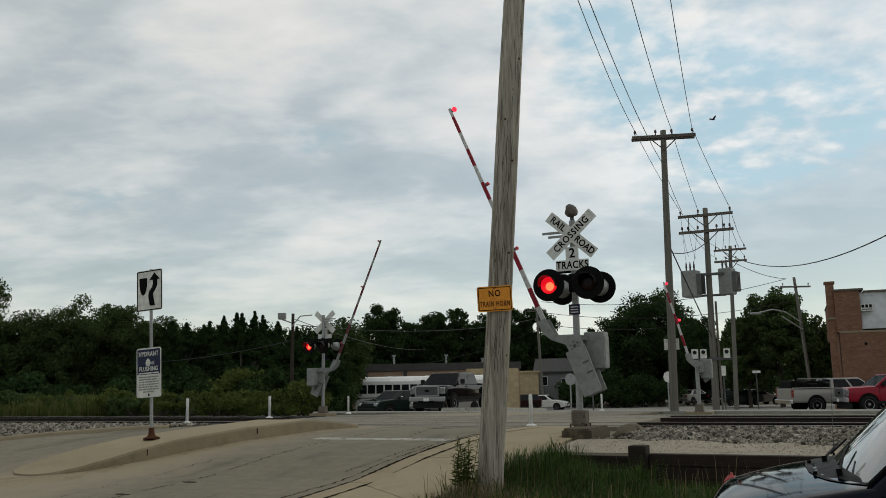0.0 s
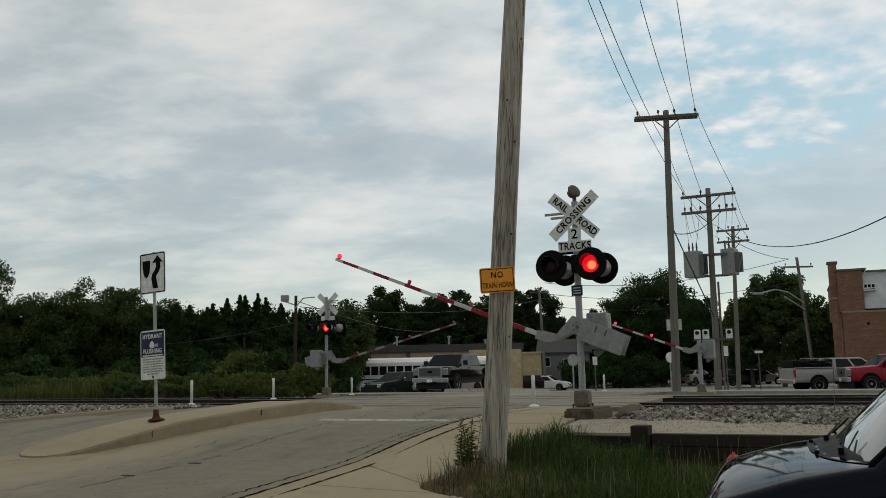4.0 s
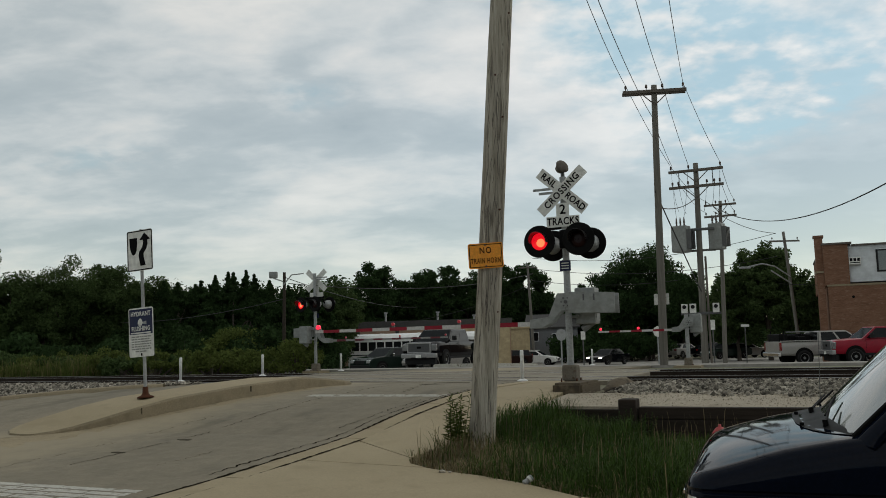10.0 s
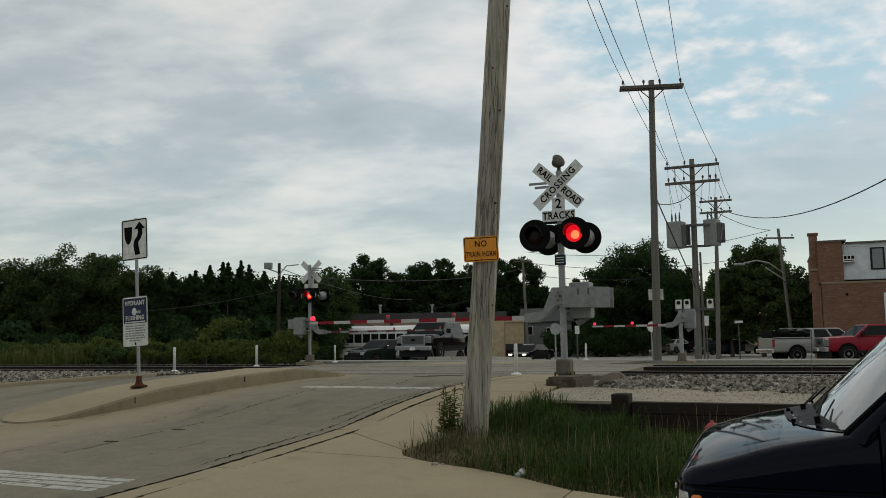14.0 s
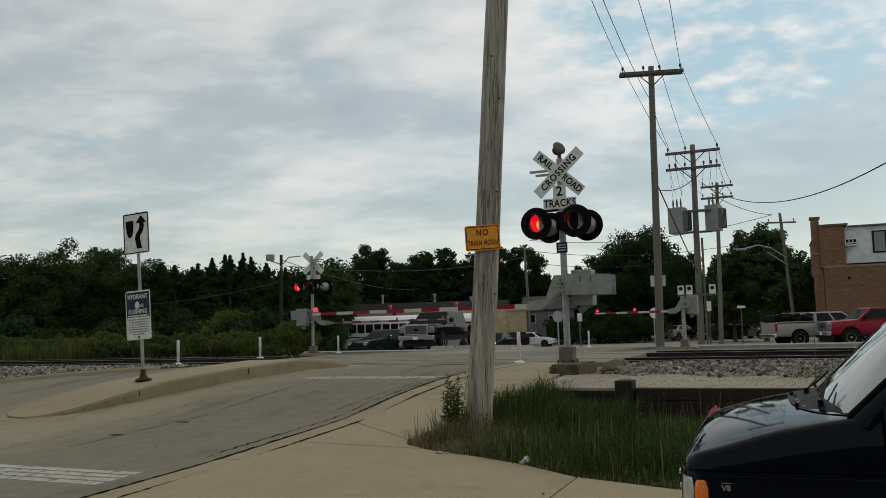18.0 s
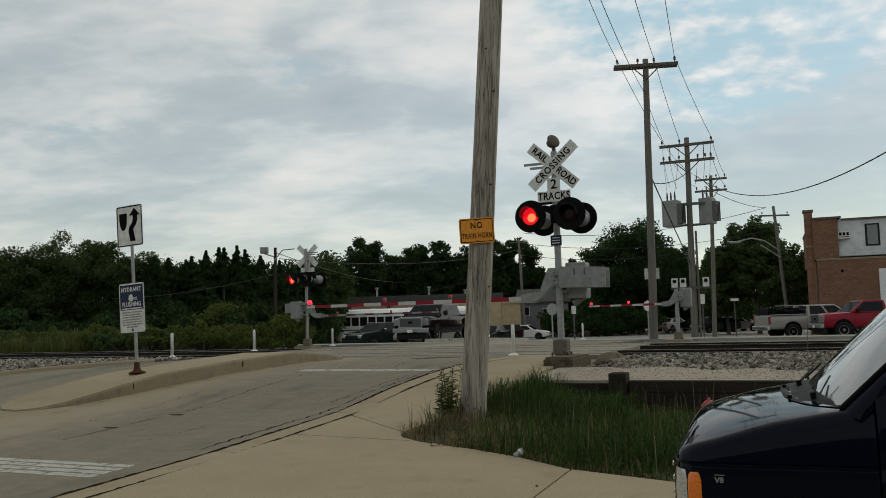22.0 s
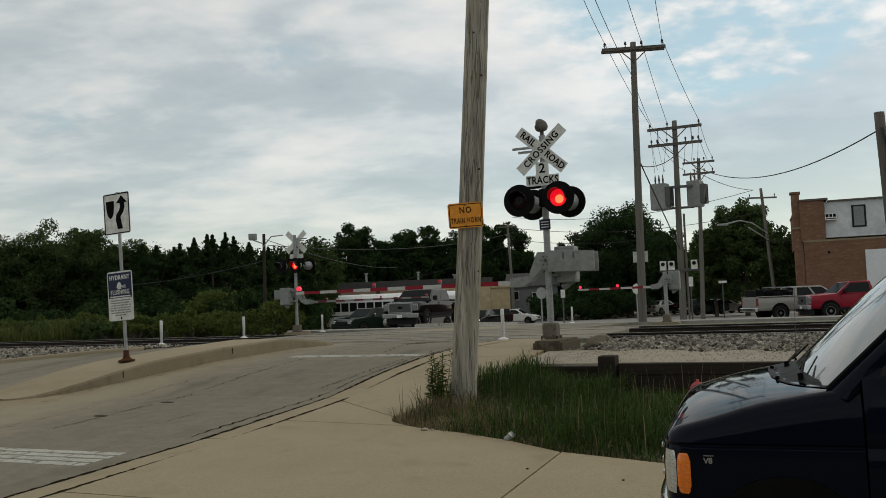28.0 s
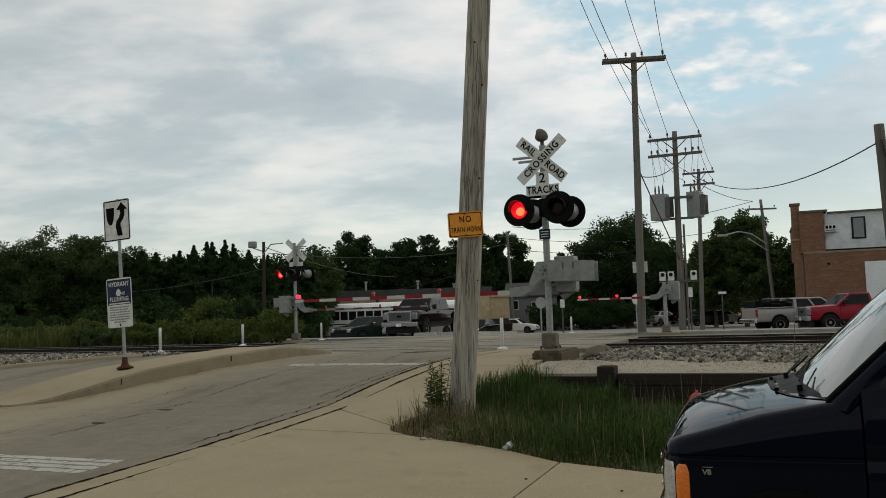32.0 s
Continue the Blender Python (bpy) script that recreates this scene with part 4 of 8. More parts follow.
def flasher(parent, x, y, z, facing, right, turn=0.0):
    """One signal lamp: housing, background disc, hood and a lens that turns its lit face out. facing: -1 towards -y, +1 towards +y."""
    m = pose(x, y, z, 0, 0, turn + (0 if facing < 0 else 180))
    rot = m @ pose(0, 0, 0, 90, 0, 0)
    lamp = part("lamp_housing", lathe(B(), [(0.04, -0.27), (0.11, -0.255), (0.155, -0.18), (0.176, -0.07), (0.18, -0.03), (0.18, -0.004), (0.168, 0.002)], 22, rot), "galv", parent, "grey metal lamp housing", True)
    bm = B()
    ring = 36
    loops = []
    for r, yy in ((0.165, -0.03), (0.30, -0.03), (0.312, -0.02), (0.30, -0.008), (0.165, -0.008)):
        loops.append([bm.verts.new(m @ Vector((r * math.cos(i * 2 * math.pi / ring), yy, r * math.sin(i * 2 * math.pi / ring)))) for i in range(ring)])
    for a, b in zip(loops, loops[1:] + loops[:1]):
        for i in range(ring):
            bm.faces.new((a[i], a[(i + 1) % ring], b[(i + 1) % ring], b[i]))
    bmesh.ops.recalc_face_normals(bm, faces=bm.faces[:])
    part("background_disc", bm, "black", lamp, "black background disc")
    bm = B()
    n = 22
    lo = []
    for r in (0.172, 0.166):
        for yy in (-0.03, -0.27):
            lo.append([bm.verts.new(m @ Vector((r * math.sin((i / n * 2 - 1) * 1.75), yy * (1.0 if yy > -.1 else 0.55 + 0.45 * math.cos((i / n * 2 - 1) * 1.5)), r * math.cos((i / n * 2 - 1) * 1.75)))) for i in range(n + 1)])
    for a, b in ((lo[0], lo[1]), (lo[3], lo[2]), (lo[1], lo[3]), (lo[2], lo[0])):
        for i in range(n):
            bm.faces.new((a[i], a[i + 1], b[i + 1], b[i]))
    bmesh.ops.recalc_face_normals(bm, faces=bm.faces[:])
    part("hood", bm, "hood_black", lamp, "black hood over the lens")
    bm = B()
    fr, bk = [], []
    for rr, d, ox in ((0.167, 0.006, 0), (0.130, 0.030, 0.012), (0.082, 0.044, 0.030)):
        fr.append([bm.verts.new((ox + rr * math.cos(i * math.pi / 12), -d, -ox + rr * math.sin(i * math.pi / 12))) for i in range(24)])
        bk.append([bm.verts.new((rr * math.cos(i * math.pi / 12), d, rr * math.sin(i * math.pi / 12))) for i in range(24)])
    for side, idx in ((fr, 0), (bk, 1)):
        for q in range(2):
            for i in range(24):
                f = bm.faces.new((side[q][i], side[q][(i + 1) % 24], side[q + 1][(i + 1) % 24], side[q + 1][i]))
                f.material_index = 1 if idx else 0
        f = bm.faces.new(side[2])
        f.material_index = 1 if idx else 2
    for i in range(24):
        f = bm.faces.new((fr[0][i], fr[0][(i + 1) % 24], bk[0][(i + 1) % 24], bk[0][i]))
        f.material_index = 1
    bmesh.ops.recalc_face_normals(bm, faces=bm.faces[:])
    lens = part("lens", bm, ["lamp_lit", "lamp_off", "lamp_core"], parent, "round red signal lens", False)
    lens.matrix_basis = m @ pose(0, 0.0, 0)
    LENSES.append((lens, m.copy(), right))
    return lamp


def crossbuck(parent, y, z, worded, back=False):
    for k, (ang, words) in enumerate(((42, "RAILROAD"), (-42, "CROSSING"))):
        bm = box(B(), 0, 0, 0, 1.20, 0.006, 0.225, bevel=0.002)
        m = pose(0, y - 0.008 * k, z, 0, ang if ang > 0 else ang, 0)
        bmesh.ops.transform(bm, matrix=m, verts=bm.verts[:])
        b = part("crossbuck_blade", bm, "sign_white" if not back else "galv", parent, "white crossbuck blade" if not back else "bare metal back of a crossbuck blade")
        if worded:
            if words == "RAILROAD":
                letters("letters", "RAIL", 0.185, "sign_black", b, m @ pose(-0.345, -0.0055, 0), 1.05, 0.004, 0.92)
                letters("letters", "ROAD", 0.185, "sign_black", b, m @ pose(0.345, -0.0055, 0), 1.02, 0.004, 0.88)
            else:
                letters("letters", "CROSSING", 0.185, "sign_black", b, m @ pose(0, -0.0055, 0), 1.14, 0.004, 0.92)


def gate_arm(parent, name, pivot, length, drop, start, sign, stripe, lights, weight=True, thick=0.09, taper=0.65, white="arm_white", red="arm_red", glowing=()):
    """The swinging arm on its pivot, with its own z axis up when the arm is level. sign -1: it reaches to -x."""
    bm = B()
    tube(bm, (0, -0.16, 0), (0, 0.16, 0), 0.11, seg=20)
    arm = part(name, bm, "grey_paint", parent, "striped gate arm with red lights on a grey hub")
    for i in range(6):
        a = i * math.pi / 3
        part("hub_bolt", tube(B(), (0.085 * math.cos(a), -0.182, 0.085 * math.sin(a)), (0.085 * math.cos(a), -0.15, 0.085 * math.sin(a)), 0.016, seg=6), "steel_dark", arm)
    part("hub_cap", tube(B(), (0, -0.175, 0), (0, -0.15, 0), 0.035, seg=12), "steel_dark", arm)
    arm.matrix_basis = Matrix.Translation(pivot)
    k = sign
    for yy in (-0.15, 0.13):
        pts = [(0.16, 0.17), (0.16, -0.14), (-0.10, -0.16), (-0.30, -0.16 - drop * 0.55), (-start + 0.12, -drop - 0.09), (-start - 0.12, -drop - 0.09), (-start - 0.12, -drop + 0.08), (-0.36, -drop + 0.12), (-0.17, 0.17)]
        pts = [(-k * p[0], p[1]) for p in pts]
        part("support_plate", prism(B(), pts, yy, yy + 0.02, bevel=0.004), "grey_paint", arm, "grey steel gate support plate")
    if weight:
        for yy in (-0.19, 0.15):
            pts = [(0.05, 0.19), (0.95, 0.14), (0.95, -0.24), (0.05, -0.22)]
            pts = [(-k * p[0], p[1]) for p in pts]
            w = part("counterweight", prism(B(), pts, yy, yy + 0.035, bevel=0.006), "grey_paint", arm, "grey slab counterweight")
            for hx in (0.36, 0.56):
                bm = box(B(), -k * hx, yy - 0.004 if yy < 0 else yy + 0.04, 0.07, 0.03, 0.008, 0.12)
                part("slot", bm, "steel_dark", w)
    # the striped arm itself, piece by piece, tapering to the tip
    x = start
    i = 0
    while x < length - 0.02:
        w = min(stripe, length - x)
        t0, t1 = (x - start) / (length - start), (x + w - start) / (length - start)
        h0, h1 = thick * (1 - (1 - taper) * t0), thick * (1 - (1 - taper) * t1)
        bm = B()
        pts = [(x, -drop - h0 / 2), (x + w, -drop - h1 / 2), (x + w, -drop + h1 / 2), (x, -drop + h0 / 2)]
        prism(bm, [(k * p[0], p[1]) for p in pts], -0.03 * (1 - 0.4 * t0), 0.03 * (1 - 0.4 * t0))
        part("arm_stripe", bm, red if i % 2 else white, arm, "red reflective stripe" if i % 2 else "white reflective stripe")
        x += w
        i += 1
    for lx in lights:
        t0 = (lx - start) / (length - start)
        h0 = thick * (1 - (1 - taper) * t0)
        zz = -drop + h0 / 2
        bm = box(B(), k * lx, 0, zz + 0.02, 0.06, 0.05, 0.05, bevel=0.008)
        la = part("arm_light", bm, "steel_dark", arm, "small red gate arm light")
        bm = lathe(B(), [(q_ * (1.5 if lx in glowing else 1.0), y_) for q_, y_ in ((0.026, -0.035), (0.034, -0.025), (0.034, 0.025), (0.026, 0.035))], 14, pose(k * lx, 0, zz + 0.065, 90, 0, 0))
        part("arm_light_lens", bm, "arm_lamp" if lx in glowing else "arm_lamp_dim", la, "glowing red lens" if lx in glowing else "dull red lens")
    return arm


def gate_stand(parent, mast_top, x_side, box_z, mast_r=0.065, base_z=0.0, boxy=0.28):
    """Mast, base casting and the gate mechanism's case."""
    bm = B()
    tube(bm, (0, 0, base_z), (0, 0, mast_top), mast_r, seg=16)
    part("mast", bm, "galv", parent, "galvanised steel mast")
    bm = box(B(), 0, 0, base_z + 0.15, 0.29, 0.28, 0.30, bevel=0.045)
    b = part("junction_base", bm, "cast", parent, "weathered cast junction box base")
    for dx in (-0.15, 0.15):
        for dy in (-0.14, 0.14):
            tube_b = tube(B(), (dx, dy, base_z - 0.06), (dx, dy, base_z + 0.05), 0.016, seg=6)
            part("anchor_bolt", tube_b, "rust", b)
    bm = box(B(), x_side * 0.30, boxy, box_z, 0.40, 0.36, 0.70, bevel=0.03)
    c = part("mechanism_case", bm, "grey_paint", parent, "grey gate mechanism case")
    bm = box(B(), x_side * 0.505, boxy, box_z - 0.02, 0.012, 0.28, 0.56, bevel=0.004)
    part("case_door", bm, "grey_paint", c)
    bm = tube(B(), (x_side * 0.2, boxy, box_z - 0.45), (x_side * 0.42, boxy, box_z - 0.30), 0.07, seg=10)
    part("motor_cover", bm, "grey_paint", c)
    for zz in (box_z - 0.2, box_z + 0.22):
        bm = box(B(), x_side * 0.06, boxy * 0.55, zz, 0.24, boxy * 0.9, 0.05, bevel=0.006)
        part("clamp", bm, "grey_paint", parent, "steel mounting clamp")


def bell(parent, z):
    bm = lathe(B(), [(0.03, -0.11), (0.085, -0.10), (0.10, -0.04), (0.09, -0.01), (0.12, 0.0), (0.14, 0.03), (0.10, 0.07), (0.03, 0.085)], 20, pose(0, -0.05, z, 70, 0, 50))
    part("bell", bm, "pole_dark", parent, "round weathered warning bell", True)
    bm = tube(B(), (0, 0, z - 0.28), (0, 0, z - 0.05), 0.04, seg=12)
    part("bell_bracket", bm, "steel_dark", parent)


def full_signal(m, label, arm_kw, lamp_turn=0.0, with_bell=True, base_z=0.0):
    root = thing("crossing_signal", m, label, "crossing signal", "signals at the crossing")
    gate_stand(root, 3.95, 1, 1.42, base_z=base_z)
    if with_bell:
        bell(root, 4.14)
    bm = tube(B(), (-0.45, 0, 2.95), (0.45, 0, 2.95), 0.03, seg=10)
    part("crossarm", bm, "black", root, "black lamp crossarm")
    bm = box(B(), 0, 0, 2.72, 0.2, 0.2, 0.36, bevel=0.03)
    part("lamp_junction_box", bm, "black", root)
    for face in (-1, 1):
        for sx in (-1, 1):
            rm = pose(0, 0, 0, 0, 0, lamp_turn)
            q = rm @ Vector((sx * 0.385, face * 0.42, 0))
            flasher(root, q.x, q.y, 2.66, face, sx * face < 0, lamp_turn)
            bm = tube(B(), rm @ Vector((sx * 0.385, face * 0.20, 2.66)), rm @ Vector((sx * 0.385, 0, 2.92)), 0.028, seg=8)
            part("lamp_bracket", bm, "black", root)
    crossbuck(root, -0.10, 3.66, True)
    for zz, x0 in ((3.76, -0.66), (3.68, -0.54)):
        bm = box(B(), (x0 - 0.1) / 2, 0.12, zz, abs(x0) - 0.1, 0.012, 0.05)
        part("rear_sign_edge", bm, "galv", root, "edge of the rear sign bracket")
    bm = box(B(), 0, -0.10, 3.27, 0.26, 0.006, 0.30, bevel=0.002)
    p2 = part("number_plate_sign", bm, "sign_white", root, "white track-count plate")
    letters("numeral", "2", 0.26, "sign_black", p2, pose(0, -0.1055, 3.29), 1, 0.004)
    bm = box(B(), 0, -0.108, 3.06, 0.66, 0.006, 0.21, bevel=0.002)
    p3 = part("tracks_sign", bm, "sign_white", root, "white plate below the crossbuck")
    letters("letters", "TRACKS", 0.20, "sign_black", p3, pose(0, -0.1135, 3.06), 1.08, 0.004, 0.82)
    bm = box(B(), 0.0, -0.085, 2.20, 0.22, 0.006, 0.20, bevel=0.002)
    pl = part("emergency_plate", bm, "sign_blue", root, "small blue notice plate")
    for i in range(3):
        part("text_bar", box(B(), 0, -0.0905, 2.25 - 0.05 * i, 0.15, 0.002, 0.018), "sign_white", pl)
    arm = gate_arm(root, "gate_arm", **arm_kw)
    return root, arm


NEAR_V, NEAR_S = -4.70, 16.1
near_sig, near_arm = full_signal(at_road(NEAR_V, NEAR_S, 0.82), "grey railroad crossing signal with crossbuck, red flashing lamps and striped gate",
                                 dict(pivot=(0, 0.0, 1.50), length=5.75, drop=0.40, start=0.62, sign=-1, stripe=0.41, lights=(5.68, 3.82, 2.3), glowing=(5.68,)))
bm = slab(B(), [(-0.08, -0.98), (0.47, -0.98), (0.47, 0.38), (-0.08, 0.38)], 0.45, lambda s: 0.0)
bmesh.ops.bevel(bm, geom=bm.edges[:], offset=0.04, segments=2, affect="EDGES")
fo = obj("foundation", bm, "footing")
fo.matrix_world = at_road(NEAR_V, NEAR_S, 0.82)
tagged(fo, "stained concrete footing under the crossing signal", "footing", kind="structure")

FAR_V, FAR_S = -19.55, 30.1
far_sig, far_arm = full_signal(at_road(FAR_V, FAR_S, 0.66, 180), "grey railroad crossing signal with red lamps and gate, beyond the tracks",
                               dict(pivot=(0, 0.0, 1.56), length=5.95, drop=0.40, start=0.62, sign=-1, stripe=0.42, lights=(5.88, 3.9, 1.45), white="arm_back", red="arm_back_red"), lamp_turn=-10.0, with_bell=False, base_z=-0.05)

# exit gate on the far side: a low stand without lamps
third = thing("gate_stand", at_road(-5.1, 32.9, 0.66), "low grey gate stand with a short striped arm beyond the tracks", "crossing gate")
gate_stand(third, 1.75, 1, 1.42, 0.075, base_z=-0.14, boxy=0.25)
third_arm = gate_arm(third, "gate_arm", pivot=(0.1, 0, 1.45), length=3.45, drop=0.25, start=0.5, sign=-1, stripe=0.42, lights=(3.35, 1.9), weight=False, glowing=(3.35, 1.9))
fb = slab(B(), [(-0.5, -0.5), (0.5, -0.5), (0.5, 0.5), (-0.5, 0.5)], 0.5, lambda s: 0.0)
bmesh.ops.bevel(fb, geom=fb.edges[:], offset=0.03, segments=2, affect="EDGES")
fo2 = obj("foundation_far", fb, "kerb")
fo2.matrix_world = at_road(-5.1, 32.9, 0.535)
tagged(fo2, "concrete footing under the far gate stand", "footing", kind="structure")
fb = slab(B(), [(-0.4, -0.4), (0.4, -0.4), (0.4, 0.4), (-0.4, 0.4)], 0.5, lambda s: 0.0)
fo3 = obj("foundation_west", fb, "kerb")
fo3.matrix_world = at_road(FAR_V, FAR_S, 0.61)
tagged(fo3, "concrete footing under the far crossing signal", "footing", kind="structure")

# ---- utility poles ----
def round_pole(name, base, top, r0, r1, mat, label, rings=40, seg=20, wob=0.012, seed=0, grooves=0.0):
    base, top = Vector(base), Vector(top)
    root = thing(name, Matrix.Translation(base), label, "utility pole", "utility poles")
    bm = B()
    prev = None
    for i in range(rings + 1):
        t = i / rings
        c = (top - base) * t
        r = r0 + (r1 - r0) * t
        c = c + Vector((noise.noise((t * 4 + seed, 1.3, 0)) * wob, noise.noise((t * 4 + seed, 7.7, 0)) * wob, 0))
        ring = []
        for k in range(seg):
            a = 2 * math.pi * k / seg
            rr = r * (1 + grooves * noise.noise((math.cos(a) * 5 + seed, math.sin(a) * 5, t * 3)))
            ring.append(bm.verts.new((c.x + rr * math.cos(a), c.y + rr * math.sin(a), c.z)))
        if prev:
            for k in range(seg):
                bm.faces.new((prev[k], prev[(k + 1) % seg], ring[(k + 1) % seg], ring[k]))
        prev = ring
    bm.faces.new(prev)
    part("shaft", bm, mat, root, smooth=True)
    return root


near_pole = round_pole("utility_pole", (0.56, 11.8, 0.10), (0.56 + 0.077 * 10.6, 11.8, 10.6), 0.178, 0.142, "pole_wood",
                       "tall weathered grey-brown wooden pole standing in grass", 60, 30, 0.02, 3, 0.055)
# drying checks, bolts and a strip on the pole
rg = random.Random(12)
for i in range(230):
    z = rg.uniform(0.2, 7.5)
    a = rg.uniform(-2.7, -0.45)
    ln = rg.uniform(0.08, 0.55)
    bm = B()
    prev = None
    for k in range(9):
        t = k / 8
        zz = z + ln * t
        r = 0.178 - 0.036 * (zz / 10.5) + 0.0035
        aa = a + 0.05 * math.sin(t * 5 + i)
        w = (0.0018 + 0.0034 * ((i * 37) % 10) / 10) * math.sin(math.pi * t) + 0.0006
        cx0 = 0.077 * zz
        q = [bm.verts.new((cx0 + r * math.cos(aa + d), r * math.sin(aa + d), zz)) for d in (-w / r, w / r)]
        if prev:
            bm.faces.new((prev[0], prev[1], q[1], q[0]))
        prev = q
    part("drying_check", bm, "pole_dark", near_pole)
for z, a in ((2.65, -1.4), (3.3, -1.0), (4.6, -1.1), (5.2, -1.9), (6.1, -0.9), (1.9, -0.8)):
    r = 0.178 - 0.036 * z / 10.5
    bm = tube(B(), (0.077 * z + (r - .01) * math.cos(a), (r - .01) * math.sin(a), z), (0.077 * z + (r + .012) * math.cos(a), (r + .012) * math.sin(a), z), 0.014, seg=8)
    part("bolt", bm, "rust", near_pole)


def plate(bm, w, h, r=0.03, d=0.003):
    """A sign plate with round corners, in the x-z plane."""
    pts = []
    for cx_, cz_, a0 in ((w / 2 - r, h / 2 - r, 0), (-w / 2 + r, h / 2 - r, 90), (-w / 2 + r, -h / 2 + r, 180), (w / 2 - r, -h / 2 + r, 270)):
        for k in range(5):
            a = radians(a0 + 22.5 * k)
            pts.append((cx_ + r * math.cos(a), cz_ + r * math.sin(a)))
    return prism(bm, pts, -d / 2, d / 2)


def frame_line(parent, w, h, t, y, mat):
    for x, z, sx, sz in ((0, h / 2, w, t), (0, -h / 2, w, t), (-w / 2, 0, t, h), (w / 2, 0, t, h)):
        part("border", box(B(), x, y, z, sx, 0.002, sz), mat, parent)


horn = thing("horn_sign", pose(0.69, 11.8 - 0.185, 2.765, 0, -2.2, -6), "amber plate lettered in black, fixed to the wooden pole", "sign")
hp = part("sign_plate", plate(B(), 0.475, 0.345, 0.03), "sign_amber", horn)
frame_line(hp, 0.435, 0.305, 0.010, -0.003, "sign_black")
letters("letters", "NO", 0.12, "sign_black", hp, pose(0, -0.0035, 0.068), 1.2, 0.0015, 0.82)
letters("letters", "TRAIN HORN", 0.105, "sign_black", hp, pose(0, -0.0035, -0.072), 1.18, 0.001, 0.56)
for zz in (0.14, -0.14):
    part("bolt", tube(B(), (0, -0.008, zz), (0, 0.0, zz), 0.011, seg=8), "steel_dark", hp)

# keep-right post on the median
kr = thing("keep_right_post", pose(-5.51, 16.4, 0.728, 0, -2.9, -25), "steel post with white arrow sign and blue notice on the median", "road sign")
part("post", tube(B(), (0, 0, 0), (0, 0, 3.21), 0.032, seg=12), "galv", kr, "round galvanised post")
part("base_casting", lathe(B(), [(0.155, 0.0), (0.15, 0.025), (0.08, 0.05), (0.055, 0.10), (0.05, 0.20), (0.04, 0.21)], 16), "rust", kr, "rusty cast base", True)
k1s = part("keep_right_plate", plate(B(), 0.64, 0.79, 0.05), "sign_white", kr, "white keep right plate")
k1s.location = (0, -0.045, 2.80)
frame_line(k1s, 0.60, 0.75, 0.020, -0.003, "sign_black")
arrow = [(0.055, -0.29), (-0.055, -0.29), (-0.062, -0.10), (-0.03, -0.02), (0.04, 0.05), (0.075, 0.12), (0.08, 0.19), (0.005, 0.19), (0.135, 0.325), (0.235, 0.19), (0.175, 0.19), (0.165, 0.10), (0.125, 0.02), (0.05, -0.06), (0.045, -0.12)]
bm = B()
prism(bm, [(p[0] * 1.16 + 0.025 - 0.17 * p[1], p[1] * 1.03) for p in arrow], -0.0055, -0.002)
bmesh.ops.triangulate(bm, faces=bm.faces[:])
part("arrow", bm, "sign_black", k1s)
part("island_symbol", prism(B(), [(-0.25, 0.25), (-0.055, 0.25), (-0.06, 0.11), (-0.08, 0.0), (-0.11, -0.06), (-0.152, -0.085), (-0.195, -0.06), (-0.225, 0.0), (-0.245, 0.11)], -0.0055, -0.002), "sign_black", k1s)
k2s = part("notice_plate", plate(B(), 0.61, 0.93, 0.04), "sign_white", kr, "white notice plate with a blue head")
k2s.location = (-0.02, -0.045, 1.235)
part("blue_head", box(B(), 0, -0.004, 0.20, 0.565, 0.004, 0.475), "sign_blue", k2s)
letters("letters", "HYDRANT", 0.12, "sign_white", k2s, pose(0, -0.0085, 0.345), 1.12, 0.002, 0.80)
letters("letters", "FLUSHING", 0.12, "sign_white", k2s, pose(0, -0.0085, 0.065), 1.12, 0.002, 0.76)
part("hydrant_symbol", prism(B(), [(-.055, .125), (.03, .125), (.03, .16), (.05, .16), (.05, .175), (.03, .23), (-.012, .265), (-.055, .23), (-.075, .175), (-.075, .16), (-.055, .16)], -0.009, -0.006), "sign_white", k2s)
part("spray_symbol", prism(B(), [(.05, .15), (.14, .14), (.14, .21), (.05, .19)], -0.009, -0.006), "galv", k2s)
part("text_bar", box(B(), 0, -0.0065, -0.012, 0.5, 0.002, 0.024), "sign_white", k2s)
rg = random.Random(2)
for i in range(7):
    x0 = -0.24
    w = 0.48 if i < 6 else 0.3
    x0 = -w / 2
    while x0 < w / 2 - .03:
        ww = min(rg.uniform(.035, .09), w / 2 - x0)
        part("text_bar", box(B(), x0 + ww / 2, -0.0035, -0.085 - 0.046 * i, ww, 0.002, 0.024), "sign_text", k2s)
        x0 += ww + .014
part("text_bar", box(B(), 0, -0.0035, -0.42, 0.035, 0.002, 0.05), "sign_black", k2s)

# white flexible posts
def delineator(v, s, z, h=0.72, wide=False):
    root = thing("delineator", at_road(v, s, z), "slim white flexible marker post beside the road", "marker post", "white marker posts")
    part("tube", lathe(B(), [(0.042, 0.02), (0.042, h - 0.03), (0.03, h)], 12), "white_post", root, smooth=True)
    part("base", lathe(B(), [(0.13, 0.0), (0.12, 0.03), (0.05, 0.06)], 14), "white_post", root)
    for zz in (h - 0.18, h - 0.30):
        part("band", lathe(B(), [(0.044, zz), (0.044, zz + 0.06)], 12), "sign_white", root)
    return root


for v, s in ((-6.69, 18.95), (-17.62, 19.92), (-17.56, 23.81), (-9.9, 37.3), (-18.9, 31.0)):
    delineator(v, s, zg(s))

